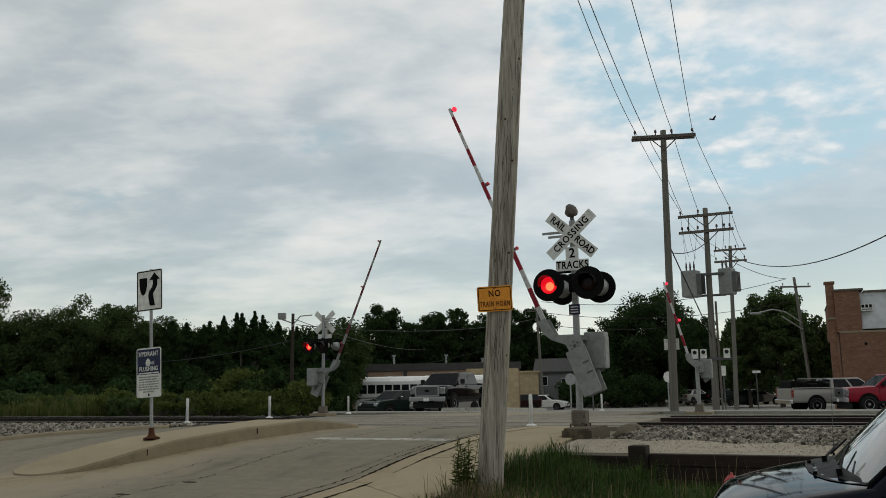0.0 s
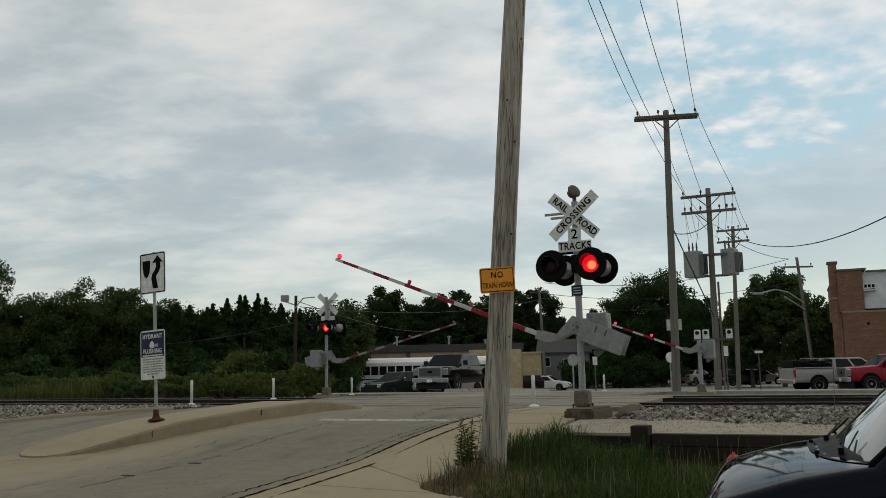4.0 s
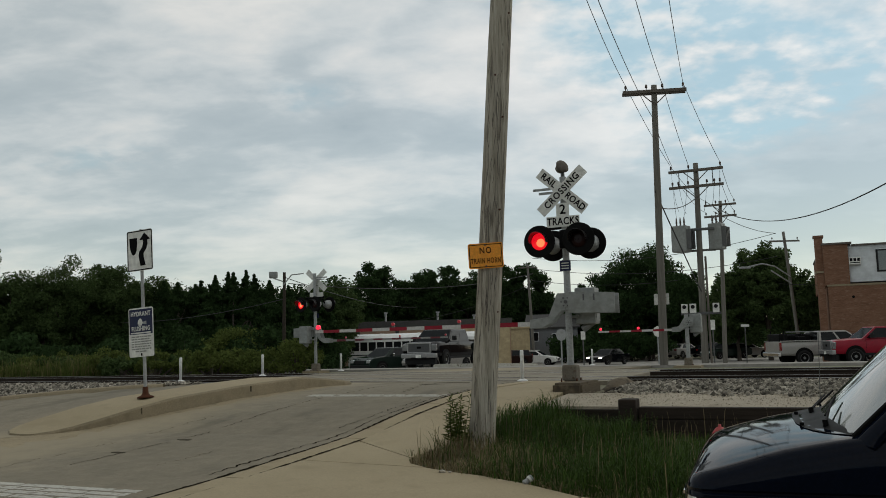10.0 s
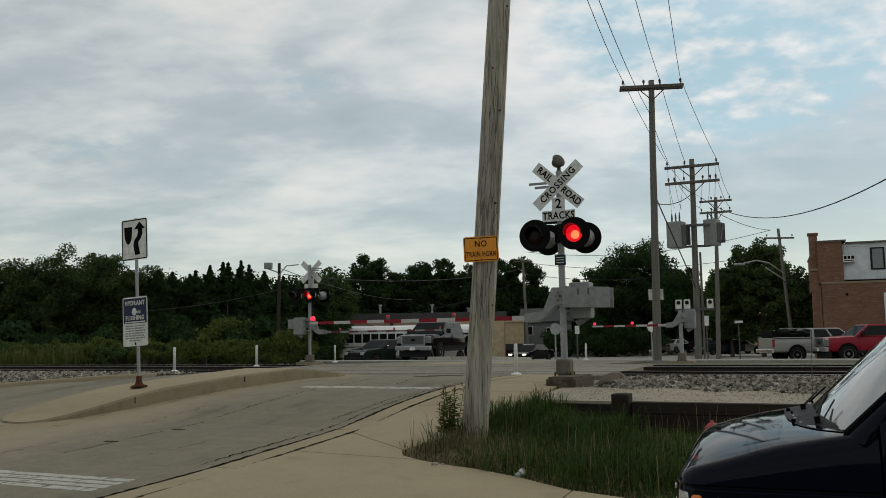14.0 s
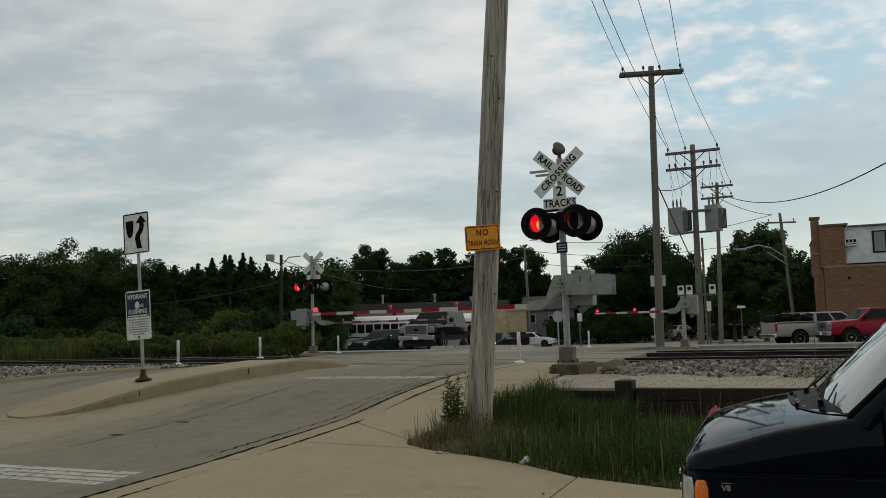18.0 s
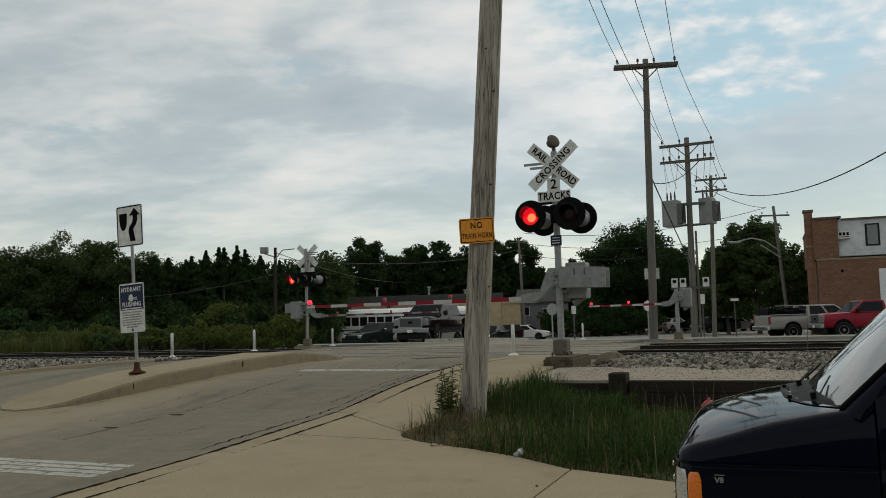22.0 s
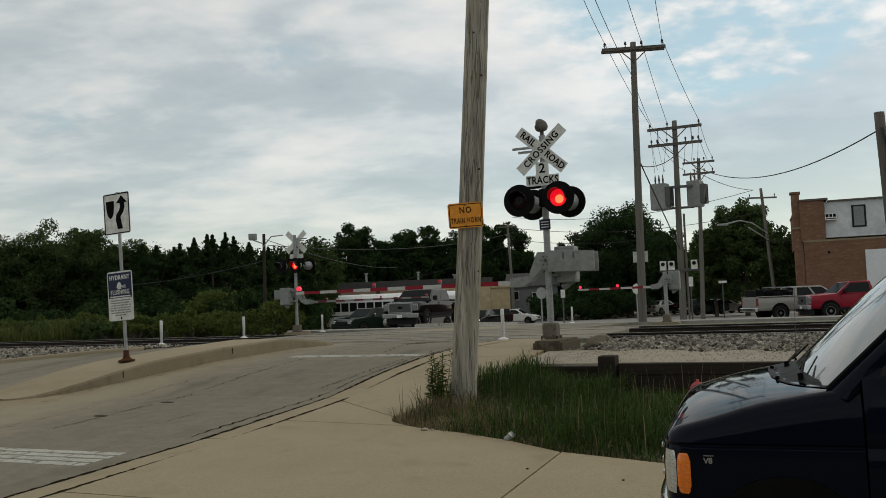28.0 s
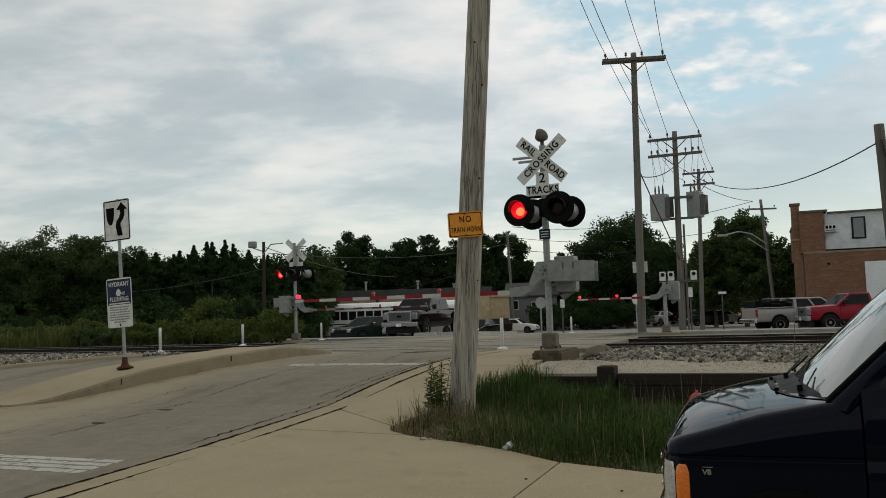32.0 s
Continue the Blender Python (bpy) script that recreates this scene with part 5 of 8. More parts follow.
# ---- pole line beyond the tracks ----
def insulator(parent, x, y, z):
    part("insulator", lathe(B(), [(0.02, 0), (0.02, 0.08), (0.055, 0.10), (0.04, 0.14), (0.055, 0.16), (0.03, 0.22)], 8, Matrix.Translation((x, y, z))), "porcelain", parent)


def line_pole(v, s, z, h, r0, arms, label, mat="pole_grey", lean=(0.0, 0.0), turn=0.0):
    """arms: (height, half length, places of the insulators along it). Returns the pole and the wire points in the world."""
    b = F(v, s, z - 0.4)
    t = F(v, s, z + h) + Vector((lean[0], lean[1], 0))
    root = round_pole("utility_pole", b, t, r0, r0 * 0.68, mat, label, 16, 14, 0.01, v)
    pts = []
    ax = (RF.to_3x3() @ Vector((math.cos(radians(turn)), math.sin(radians(turn)), 0)))
    rot = pose(0, 0, 0, 0, 0, -TURN + turn)
    for hh, half, n in arms:
        k = (hh + 0.4) / (h + 0.4)
        c = (t - b) * k
        mm = Matrix.Translation(c) @ rot
        a = part("crossarm", box(B(), 0, -0.14, 0, 2 * half, 0.10, 0.125, mm, 0.01), "pole_dark", root, "wooden crossarm")
        for sx in (-1, 1):
            part("brace", tube(B(), mm @ Vector((sx * half * 0.45, -0.15, -0.05)), mm @ Vector((0, -0.12, -0.55)), 0.022, seg=6), "pole_dark", root)
        for u in n:
            x = -half + 0.12 + (2 * half - 0.24) * u
            q = mm @ Vector((x, -0.14, 0.06))
            insulator(a, q.x, q.y, q.z)
            pts.append(b + q + Vector((0, 0, 0.22)))
    return root, pts


p1, w1 = line_pole(-6.1, 33.4, 0.5, 10.95, 0.165, [(10.68, 1.22, (0, 0.36, 0.64, 1))], "tall grey wooden utility pole with one crossarm", lean=(0.20, 0), turn=17)
part("crossarm", box(B(), 0, 0.16, 0, 2.44, 0.10, 0.125, Matrix.Translation((0.196, 0, 11.08)) @ pose(0, 0, 0, 0, 0, -TURN + 17), 0.01), "pole_dark", p1, "wooden crossarm")
p2, w2 = line_pole(-5.55, 40.45, 0.2, 9.35, 0.165, [(9.0, 1.22, (0, 0.36, 1)), (8.25, 1.22, (0.02, 0.14, 0.34, 0.72, 0.87, 0.98))], "grey wooden utility pole carrying transformers and meters", lean=(0.1, 0))
for u in (-0.75, 0.75):
    q = pose(0, 0, 0, 0, 0, -TURN) @ Vector((u, -0.14, 0))
    part("tie_rod", tube(B(), (q.x + .09, q.y, 8.67), (q.x + .09, q.y, 9.35), .02, seg=6), "steel_dark", p2)
p3, w3 = line_pole(-6.3, 54.4, -0.1, 9.9, 0.145, [(9.65, 0.95, (0, 0.35, 0.7, 1)), (8.95, 0.95, (0, 0.35, 0.7, 1))], "grey wooden utility pole at the far street", lean=(0.3, 0))


def transformer(parent, m, w=0.62, h=1.25):
    bm = box(B(), 0, 0, 0, w, 0.6, h, m, 0.05)
    c = part("transformer", bm, "grey_paint", parent, "grey metal transformer case")
    for sx in (-0.18, 0.0, 0.18):
        part("bushing", lathe(B(), [(0.05, 0), (0.035, 0.12), (0.05, 0.16), (0.03, 0.34), (0.015, 0.42)], 8, m @ Matrix.Translation((sx, 0, h / 2))), "porcelain", c)
    for i in range(4):
        part("fin", box(B(), w / 2 + 0.10, -0.24 + i * 0.16, -0.03, 0.20, 0.035, h * 0.74, m), "steel_dark", c, "dark cooling fin")
    part("strap", box(B(), 0, 0.36, 0.2, w * 0.5, 0.14, 0.1, m), "steel_dark", c)


zt = 6.2
transformer(p2, pose(-0.82, -0.2, zt, 0, 0, -38), 0.72, 1.2)
transformer(p2, pose(0.86, -0.1, zt + 0.1, 0, 0, -38), 0.62, 1.2)
part("platform", box(B(), 0, 0.1, zt - 0.50, 1.5, 0.10, 0.10, pose(0, 0, 0, 0, 0, -20), 0.01), "steel_dark", p2)
part("platform", box(B(), 0, -0.1, zt + 0.45, 1.5, 0.1, 0.12, pose(0, 0, 0, 0, 0, -20), 0.01), "steel_dark", p2)
for sx in (-0.75, -0.38, 0.62):
    bm = box(B(), sx, -0.24, 3.05, 0.28, 0.18, 0.42, pose(0, 0, 0, 0, 0, -20), 0.02)
    c = part("meter_box", bm, "sign_white", p2, "pale grey electric meter box")
    part("meter_dial", lathe(B(), [(0.09, 0), (0.085, 0.05), (0.05, 0.07)], 12, pose(0, 0, 0, 0, 0, -20) @ pose(sx, -0.33, 3.12, 90, 0, 0)), "plastic_dark", c)
part("meter_rail", box(B(), -0.05, -0.18, 2.82, 1.75, 0.06, 0.12, pose(0, 0, 0, 0, 0, -20)), "steel_dark", p2)
part("conduit", tube(B(), (0.24, -0.18, 0.3), (0.24, -0.18, 5.4), 0.05, seg=8), "pole_dark", p2)
part("notice", box(B(), 0.02, 0.24, 2.95, 0.56, 0.03, 0.42, pose(0, 0, 0, 0, 0, -20)), "sign_white", p1, "pale sign plate on the far side of the pole")

# wires
lines = thing("overhead_wires", Matrix(), "thin black overhead wires between the poles", "wires")
bm_all = []
BACK = Vector((8.69, 32.95, 10.2))          # the second wire is tied behind the pole
for a, b in zip(((-1.7, 4.0, 12.2), (-1.6, 4.0, 11.6), (-0.6, 4.0, 12.2), (0.5, 4.0, 12.2)), (w1[0], BACK, w1[2], w1[3])):
    part("wire", wire(B(), a, b, 1.0, 0.011, 24), "wire", lines)
for a, b in ((w1[0], w2[0]), (BACK, w2[0] + Vector((.1, .1, 0))), (w1[2], w2[1]), (w1[3], w2[2])):
    part("wire", wire(B(), a, b, 0.12, 0.011), "wire", lines)
for a, b in ((w2[0], w3[0]), (w2[2], w3[3]), (w2[4], w3[4]), (w2[8], w3[7])):
    part("wire", wire(B(), a, b, 0.25, 0.011), "wire", lines)
# thin jumper leads from the arms down to the transformers
for a, dx, dz in ((w2[0], .15, -2.5), (w2[1], -.35, -2.6), (w2[3], .25, -1.4), (w2[4], .3, -1.5), (w2[6], -.2, -1.5), (w2[7], -.15, -1.2), (w2[2], -.2, -2.4)):
    part("jumper_lead", wire(B(), a, a + Vector((dx, .05, dz)), 0.25, 0.008, 10, 4), "wire", lines)

# ---- vehicles ----
def wheel(parent, x, y, z, r=0.37, w=0.24, rim="wheel", hub=0.6):
    side = 1 if y > 0 else -1
    m = pose(x, y, z, -90 * side, 0, 0)
    t = part("wheel", lathe(B(), [(r * .62, -w / 2), (r * .9, -w / 2), (r, -w * .32), (r, w * .32), (r * .9, w / 2), (r * .62, w / 2), (r * .6, w * .2), (r * .6, -w * .2)], 24, m), "rubber", parent, "black tyre", True)
    part("rim", lathe(B(), [(r * .61, -w * .3), (r * .61, w * .40), (r * .52, w * .34), (r * .30, w * .22), (r * .2, w * .34), (r * .08, w * .36)], 20, m), rim, t, "metal rim", False)
    for i in range(5):
        a = i * 2 * math.pi / 5
        part("rim_slot", lathe(B(), [(r * .07, w * .30), (r * .07, w * .36)], 8, m @ Matrix.Translation((r * .4 * math.cos(a), r * .4 * math.sin(a), 0))), "black", t)
    return t


def arch(parent, x, y, z, r):
    """A flat black disc on the body side, painted shade for the hollow over a wheel."""
    side = 1 if y > 0 else -1
    part("arch_shade_disc", lathe(B(), [(r, -0.015), (r, 0.012)], 24, pose(x, y, z, -90 * side, 0, 0)), "black", parent)


def quad_panel(parent, name, c, mat, u0, u1, v0, v1, off=0.006, thick=0.004, label=""):
    """A panel on a four-cornered face c (lower-left, lower-right, upper-right, upper-left), between fractions of its sides."""
    c = [Vector(q) for q in c]
    n = (c[1] - c[0]).cross(c[3] - c[0]).normalized()

    def p(u, v):
        return (c[0].lerp(c[1], u)).lerp(c[3].lerp(c[2], u), v) + n * off
    bm = B()
    a = [bm.verts.new(p(u, v)) for u, v in ((u0, v0), (u1, v0), (u1, v1), (u0, v1))]
    b = [bm.verts.new(p(u, v) - n * (thick + off * .5)) for u, v in ((u0, v0), (u1, v0), (u1, v1), (u0, v1))]
    bm.faces.new(a)
    for i in range(4):
        bm.faces.new((a[(i + 1) % 4], a[i], b[i], b[(i + 1) % 4]))
    return part(name, bm, mat, parent, label)


def cabin(parent, xb0, xb1, zb, xt0, xt1, zt, wb, wt, paint, sides, rear=True, glass="window", front_glass="window_front"):
    """Upper body as a tapered block with panes. xb0 rear, xb1 front at the belt; sides: pane limits as fractions from the rear."""
    bm = B()
    low = [bm.verts.new(q) for q in ((xb0, -wb, zb), (xb1, -wb, zb), (xb1, wb, zb), (xb0, wb, zb))]
    top = [bm.verts.new(q) for q in ((xt0, -wt, zt), (xt1, -wt, zt), (xt1, wt, zt), (xt0, wt, zt))]
    bm.faces.new(list(reversed(low)))
    bm.faces.new(top)
    for i in range(4):
        j = (i + 1) % 4
        bm.faces.new((low[i], low[j], top[j], top[i]))
    es = [e for e in bm.edges if e.verts[0].co.z > zb + .01 or e.verts[1].co.z > zb + .01]
    bmesh.ops.bevel(bm, geom=es, offset=0.05, segments=3, affect="EDGES", profile=0.6)
    cab = part("cab", bm, paint, parent, smooth=False)
    fs = {"near": [(xb0, -wb, zb), (xb1, -wb, zb), (xt1, -wt, zt), (xt0, -wt, zt)],
          "far": [(xb1, wb, zb), (xb0, wb, zb), (xt0, wt, zt), (xt1, wt, zt)],
          "front": [(xb1, -wb, zb), (xb1, wb, zb), (xt1, wt, zt), (xt1, -wt, zt)],
          "rear": [(xb0, wb, zb), (xb0, -wb, zb), (xt0, -wt, zt), (xt0, wt, zt)]}
    for a, b in sides:
        quad_panel(cab, "side_window", fs["near"], glass, a, b, 0.06, 0.86, label="dark side window")
        quad_panel(cab, "side_window", fs["far"], glass, 1 - b, 1 - a, 0.06, 0.86, label="dark side window")
    quad_panel(cab, "windscreen", fs["front"], front_glass, 0.06, 0.94, 0.05, 0.9, label="dark windscreen")
    if rear:
        quad_panel(cab, "rear_window", fs["rear"], glass, 0.1, 0.9, 0.12, 0.85, label="dark rear window")
    return cab


def loft_body(stations):
    """A car body skinned over cross-sections; stations: (x, half width, sill height, top height) from front to rear."""
    bm = B()
    rings = []
    for x, w, z0, z1 in stations:
        h = z1 - z0
        half = [(w * .92, z0), (w - .015, z0 + .07), (w, z0 + .25 * h), (w, z0 + .62 * h), (w - .02, z0 + .82 * h), (w - .06, z0 + .95 * h), (w - .13, z1), (w * .5, z1 + .018), (0, z1 + .025)]
        rings.append([bm.verts.new((x, y, z)) for y, z in half] + [bm.verts.new((x, -y, z)) for y, z in reversed(half[:-1])])
    for a, b in zip(rings, rings[1:]):
        for i in range(len(a)):
            j = (i + 1) % len(a)
            bm.faces.new((a[i], a[j], b[j], b[i]))
    bm.faces.new(rings[0])
    bm.faces.new(rings[-1])
    bmesh.ops.recalc_face_normals(bm, faces=bm.faces[:])
    return bm


def pickup(m, paint, label, length=5.9, w=1.0, h=1.93, hood=1.20, bed=True, crew=True, grille="bright_trim", lit=False, load=False, extended=False):
    """A pickup truck, its front towards +x."""
    t = thing("pickup_truck", m, label, "pickup truck")
    L2 = length / 2
    zs = max(1.28, hood + 0.05)
    gz = hood - 0.28
    cab_len = 2.5 if crew else (2.1 if extended else 1.6)
    fx = L2 - 1.35             # foot of the windscreen
    rx = fx - cab_len - 0.25
    body = part("body", loft_body([(L2, w - .15, .60, hood - .24), (L2 - .04, w - .07, .56, hood - .09), (L2 - .14, w - .025, .54, hood - .02), (L2 - .5, w, .52, hood + .01), (fx + .15, w, .5, hood + .06),
                                   (fx, w, .5, zs), (rx, w, .5, zs), (-L2 + .06, w, .55, zs - .01), (-L2, w - .03, .60, zs - .03)]), paint, t, smooth=True)
    body.data.set_sharp_from_angle(angle=radians(35))
    cabin(t, rx, fx, zs - .02, rx + 0.12, fx - 0.75, h, w - .03, w - .20, paint, [(0.06, 0.46), (0.52, 0.93)] if (crew or extended) else [(0.1, 0.9)])
    if bed:
        bm = box(B(), (-L2 + rx) / 2, 0, zs - .015, rx + L2 - 0.16, 2 * w - .16, 0.05)
        part("bed_floor", bm, "plastic_dark", t, "dark open truck bed")
        for sy in (-1, 1):
            part("bed_rail", box(B(), (-L2 + rx) / 2, sy * (w - .04), zs + .02, rx + L2, .09, .05, bevel=.015), paint, body)
        if load:
            rl = random.Random(5)
            for i in range(9):
                bx = -L2 + .35 + i * (rx + L2 - .6) / 8
                part("load_sack", box(B(), bx, rl.uniform(-.3, .3), zs + rl.uniform(.10, .22), rl.uniform(.3, .5), rl.uniform(.9, 1.4), rl.uniform(.25, .5), bevel=.05), "black", t, "dark sack in the truck bed")
            for sy in (-1, 1):
                part("load_bar", tube(B(), (-L2 + .3, sy * .8, zs), (-L2 + .3, sy * .8, zs + .55), .025, seg=6), "black", t)
            part("load_plank", box(B(), rx - .55, 0, zs + .50, 1.3, .5, .05), "galv", t, "pale board over the load")
        part("tailgate", box(B(), -L2 - .005, 0, 0.98, .03, 2 * w - .3, .52, bevel=.012), paint, t)
        for sy in (-1, 1):
            part("tail_light", box(B(), -L2 + .01, sy * (w - .07), 1.02, .08, .16, .42, bevel=.015), "tail_red", t, "red tail light")
    part("front_bumper", box(B(), L2 + .03, 0, 0.63, .20, 2 * w - .04, .24, bevel=.05), "bright_trim", t, "chrome front bumper")
    part("bumper_valance", box(B(), L2 - .16, 0, 0.34, .2, 2 * w - .3, .32, bevel=.03), "plastic_dark", t)
    part("rear_bumper", box(B(), -L2 - .06, 0, 0.60, .16, 2 * w - .06, .2, bevel=.03), "chrome", t, "chrome rear bumper")
    bm = B()
    for yy, zz, sy_, sz_ in ((0, gz + .235, 1.34, .06), (0, gz - .235, 1.34, .05), (-.64, gz, .07, .5), (.64, gz, .07, .5)):
        box(bm, L2 + .02, yy, zz, .09, sy_, sz_, bevel=.015)
    g = part("grille", bm, grille, t, "chrome-framed grille")
    part("grille_mesh", box(B(), L2 + .015, 0, gz, .04, 1.22, .44), "grille_grey", g)
    for i in range(3):
        part("grille_bar", box(B(), L2 + .04, 0, gz - .12 + .12 * i, .012, 1.20, .02), "steel_dark", g)
    part("air_intake", box(B(), L2 + .125, 0, 0.50, .02, .9, .09, bevel=.008), "black", t)
    part("badge", box(B(), L2 + .052, 0, gz + .02, .012, .24, .11, bevel=.01), "sign_black", g)
    part("plate_bar", box(B(), L2 + .135, 0, 0.60, .01, .3, .15), "sign_white", t, "pale front plate")
    for sy in (-1, 1):
        part("headlight", box(B(), L2 - .05, sy * (w - .20), gz + .02, .16, .30, .34, bevel=.04), "headlight_on" if lit else "lamp_glass", t, "clear headlight")
        part("mirror", box(B(), fx - .42, sy * (w + .14), zs + .14, .14, .22, .24, bevel=.03), "plastic_dark", t, "black door mirror")
        part("door_handle", box(B(), fx - 1.15, sy * (w + .008), zs - .13, .16, .02, .04), paint, t)
        part("door_seam", box(B(), fx - 1.28, sy * (w + .0015), 0.92, .012, .006, .70), "black", t)
        part("door_seam", box(B(), fx - .18, sy * (w + .0015), 0.92, .012, .006, .70), "black", t)
        part("sill", box(B(), (rx + fx) / 2, sy * (w - .01), .50, fx - rx, .06, .12), "plastic_dark", t)
        for x in (L2 - 1.0, -L2 + 1.25):
            arch(t, x, sy * (w + .002), 0.46, 0.49)
            wheel(t, x, sy * (w - .075), 0.40, 0.40, .26)
    return t


def sedan(m, paint, label, name="car", length=4.7, w=0.89, h=1.45, lit=False):
    t = thing(name, m, label, "car")
    L2 = length / 2
    bm = prism(B(), [(-L2, .5), (-L2 + .02, .92), (-L2 + .25, 1.0), (-L2 + 1.0, 1.0), (L2 - 1.45, .98), (L2 - .5, .86), (L2 - .12, .74), (L2, .55), (L2 - .1, .34), (L2 - .5, .28), (-L2 + .4, .28), (-L2 + .05, .36)], -w, w, bevel=0.06)
    part("body", bm, paint, t)
    cabin(t, -L2 + .75, L2 - 1.3, .97, -L2 + 1.35, L2 - 2.1, h, w - .05, w - .25, paint, [(0.1, 0.47), (0.52, 0.9)])
    part("grille", box(B(), L2 - .02, 0, .60, .06, .7, .14, bevel=.02), "black", t)
    part("plate_bar", box(B(), L2 + .012, 0, .46, .012, .3, .12), "sign_white", t)
    for sy in (-1, 1):
        part("headlight", box(B(), L2 - .14, sy * (w - .24), .68, .2, .34, .13, bevel=.03), "headlight_on" if lit else "clear_lens", t, "lit headlight" if lit else "clear headlight")
        part("tail_light", box(B(), -L2 + .02, sy * (w - .2), .82, .06, .34, .14, bevel=.02), "tail_red", t)
        part("mirror", box(B(), L2 - 1.75, sy * (w + .06), 1.02, .12, .16, .12, bevel=.02), paint, t)
        part("door_seam", box(B(), 0.05, sy * (w + .0015), .68, .01, .006, .5), "black", t)
        for x in (L2 - .9, -L2 + .95):
            arch(t, x, sy * (w + .002), .36, .37)
            wheel(t, x, sy * (w - .055), .32, .32, .2)
    part("front_bumper_lip", box(B(), L2 - .04, 0, .36, .1, 2 * w - .3, .06, bevel=.02), "plastic_dark", t)
    return t


def suv(m, paint, label, name="van", length=4.9, w=0.95, h=1.75, lit=False):
    t = thing(name, m, label, "car")
    L2 = length / 2
    bm = prism(B(), [(-L2, .45), (-L2, 1.08), (L2 - 1.25, 1.08), (L2 - .3, .98), (L2 - .04, .8), (L2, .5), (L2 - .2, .34), (-L2 + .2, .34)], -w, w, bevel=0.06)
    part("body", bm, paint, t)
    cabin(t, -L2 + .04, L2 - 1.15, 1.05, -L2 + .3, L2 - 1.85, h, w - .03, w - .2, paint, [(0.05, 0.3), (0.35, 0.62), (0.67, 0.92)])
    part("grille", box(B(), L2 - .01, 0, .74, .06, .9, .2, bevel=.02), "plastic_dark", t)
    part("front_bumper", box(B(), L2 - .01, 0, .5, .14, 1.75, .18, bevel=.04), "plastic_dark", t)
    for sy in (-1, 1):
        part("headlight", box(B(), L2 - .07, sy * (w - .2), .78, .12, .3, .18, bevel=.03), "headlight_on" if lit else "clear_lens", t)
        part("tail_light", box(B(), -L2 + .02, sy * (w - .08), 1.0, .07, .14, .34, bevel=.02), "tail_red", t)
        part("mirror", box(B(), L2 - 1.65, sy * (w + .08), 1.14, .12, .18, .16, bevel=.03), "chrome", t)
        part("door_seam", box(B(), 0.1, sy * (w + .0015), .75, .01, .006, .6), "black", t)
        for x in (L2 - .9, -L2 + .95):
            arch(t, x, sy * (w + .002), .40, .42)
            wheel(t, x, sy * (w - .06), .35, .35, .22)
    return t


def bus(m, label, length=10.5, w=1.22):
    t = thing("bus", m, label, "bus")
    L2 = length / 2
    bm = prism(B(), [(-L2, .55), (-L2, 2.75), (-L2 + .3, 3.05), (L2 - .3, 3.05), (L2, 2.7), (L2, .55)], -w, w, bevel=0.12)
    part("body", bm, "white_paint", t)
    bm = B()
    prism(bm, [(-w - .01, 2.76), (-w * .9, 3.02), (-w * .6, 3.25), (0, 3.36), (w * .6, 3.25), (w * .9, 3.02), (w + .01, 2.76)], -L2 + .1, L2 - .1)
    bmesh.ops.transform(bm, matrix=pose(0, 0, 0, 0, 0, 90), verts=bm.verts[:])
    part("roof", bm, "white_paint", t, "domed white roof")
    n = 15
    for i in range(n):
        x = -L2 + .55 + (length - 1.2) * i / (n - 1)
        for sy in (-1, 1):
            wd = part("window_frame", box(B(), x, sy * (w + .008), 2.40, .56, .02, .66, bevel=.01), "black", t)
            for zz in (2.26, 2.55):
                part("pane", box(B(), x, sy * (w + .02), zz, .50, .008, .25), "window", wd)
    for sy in (-1, 1):
        part("rub_rail", box(B(), 0, sy * (w + .012), 1.75, length - .2, .03, .07), "black", t)
        for x in (L2 - 1.4, -L2 + 2.3):
            arch(t, x, sy * (w + .004), .52, .58)
            wheel(t, x, sy * (w - .16), .48, .48, .28)
    part("windscreen", box(B(), L2 + .005, 0, 2.1, .02, 2.0, .85, bevel=.008), "window", t)
    part("bumper", box(B(), L2 + .06, 0, .62, .16, 2.4, .26, bevel=.04), "black", t)
    for i in range(3):
        part("roof_rib", box(B(), -L2 + 2 + 3 * i, 0, 3.36, .05, 1.6, .05), "white_paint", t)
    return t


def heading(dx, dy):
    return math.degrees(math.atan2(dy, dx))


def parked(X, Y, z, ang):
    return pose(X, Y, z, 0, 0, ang)

# ---- dark blue van standing by the walk ----
VAN_TURN = 21.0
van = thing("van", pose(1.258 + math.sin(radians(VAN_TURN)), 4.1 + math.cos(radians(VAN_TURN)), 0.03, 0, 0, 180 - VAN_TURN), "dark navy blue van parked facing the road", "van")
VZ = -0.03


def van_half(x):
    return float(np.interp(x, [-5, -0.1, 0.0, 0.05, 0.085, 0.105, 0.12, 0.13], [1.0, 1.0, 0.994, 0.978, 0.95, 0.915, 0.87, 0.80]))


def van_shoulder(x):
    return float(np.interp(x, [-0.77, -0.65, -0.476, -0.314, -0.1, 0.0, 0.05, 0.08, 0.1, 0.113, 0.122, 0.13], [1.135, 1.122, 1.091, 1.060, 0.996, 0.968, 0.953, 0.940, 0.925, 0.91, 0.895, 0.88]))


def van_hood(x):
    return float(np.interp(x, [-0.77, -0.62, -0.395, -0.25, -0.113, 0.0, 0.05, 0.08, 0.1, 0.113, 0.122, 0.13], [1.165, 1.158, 1.128, 1.102, 1.070, 1.035, 1.010, 0.985, 0.955, 0.93, 0.905, 0.885]))


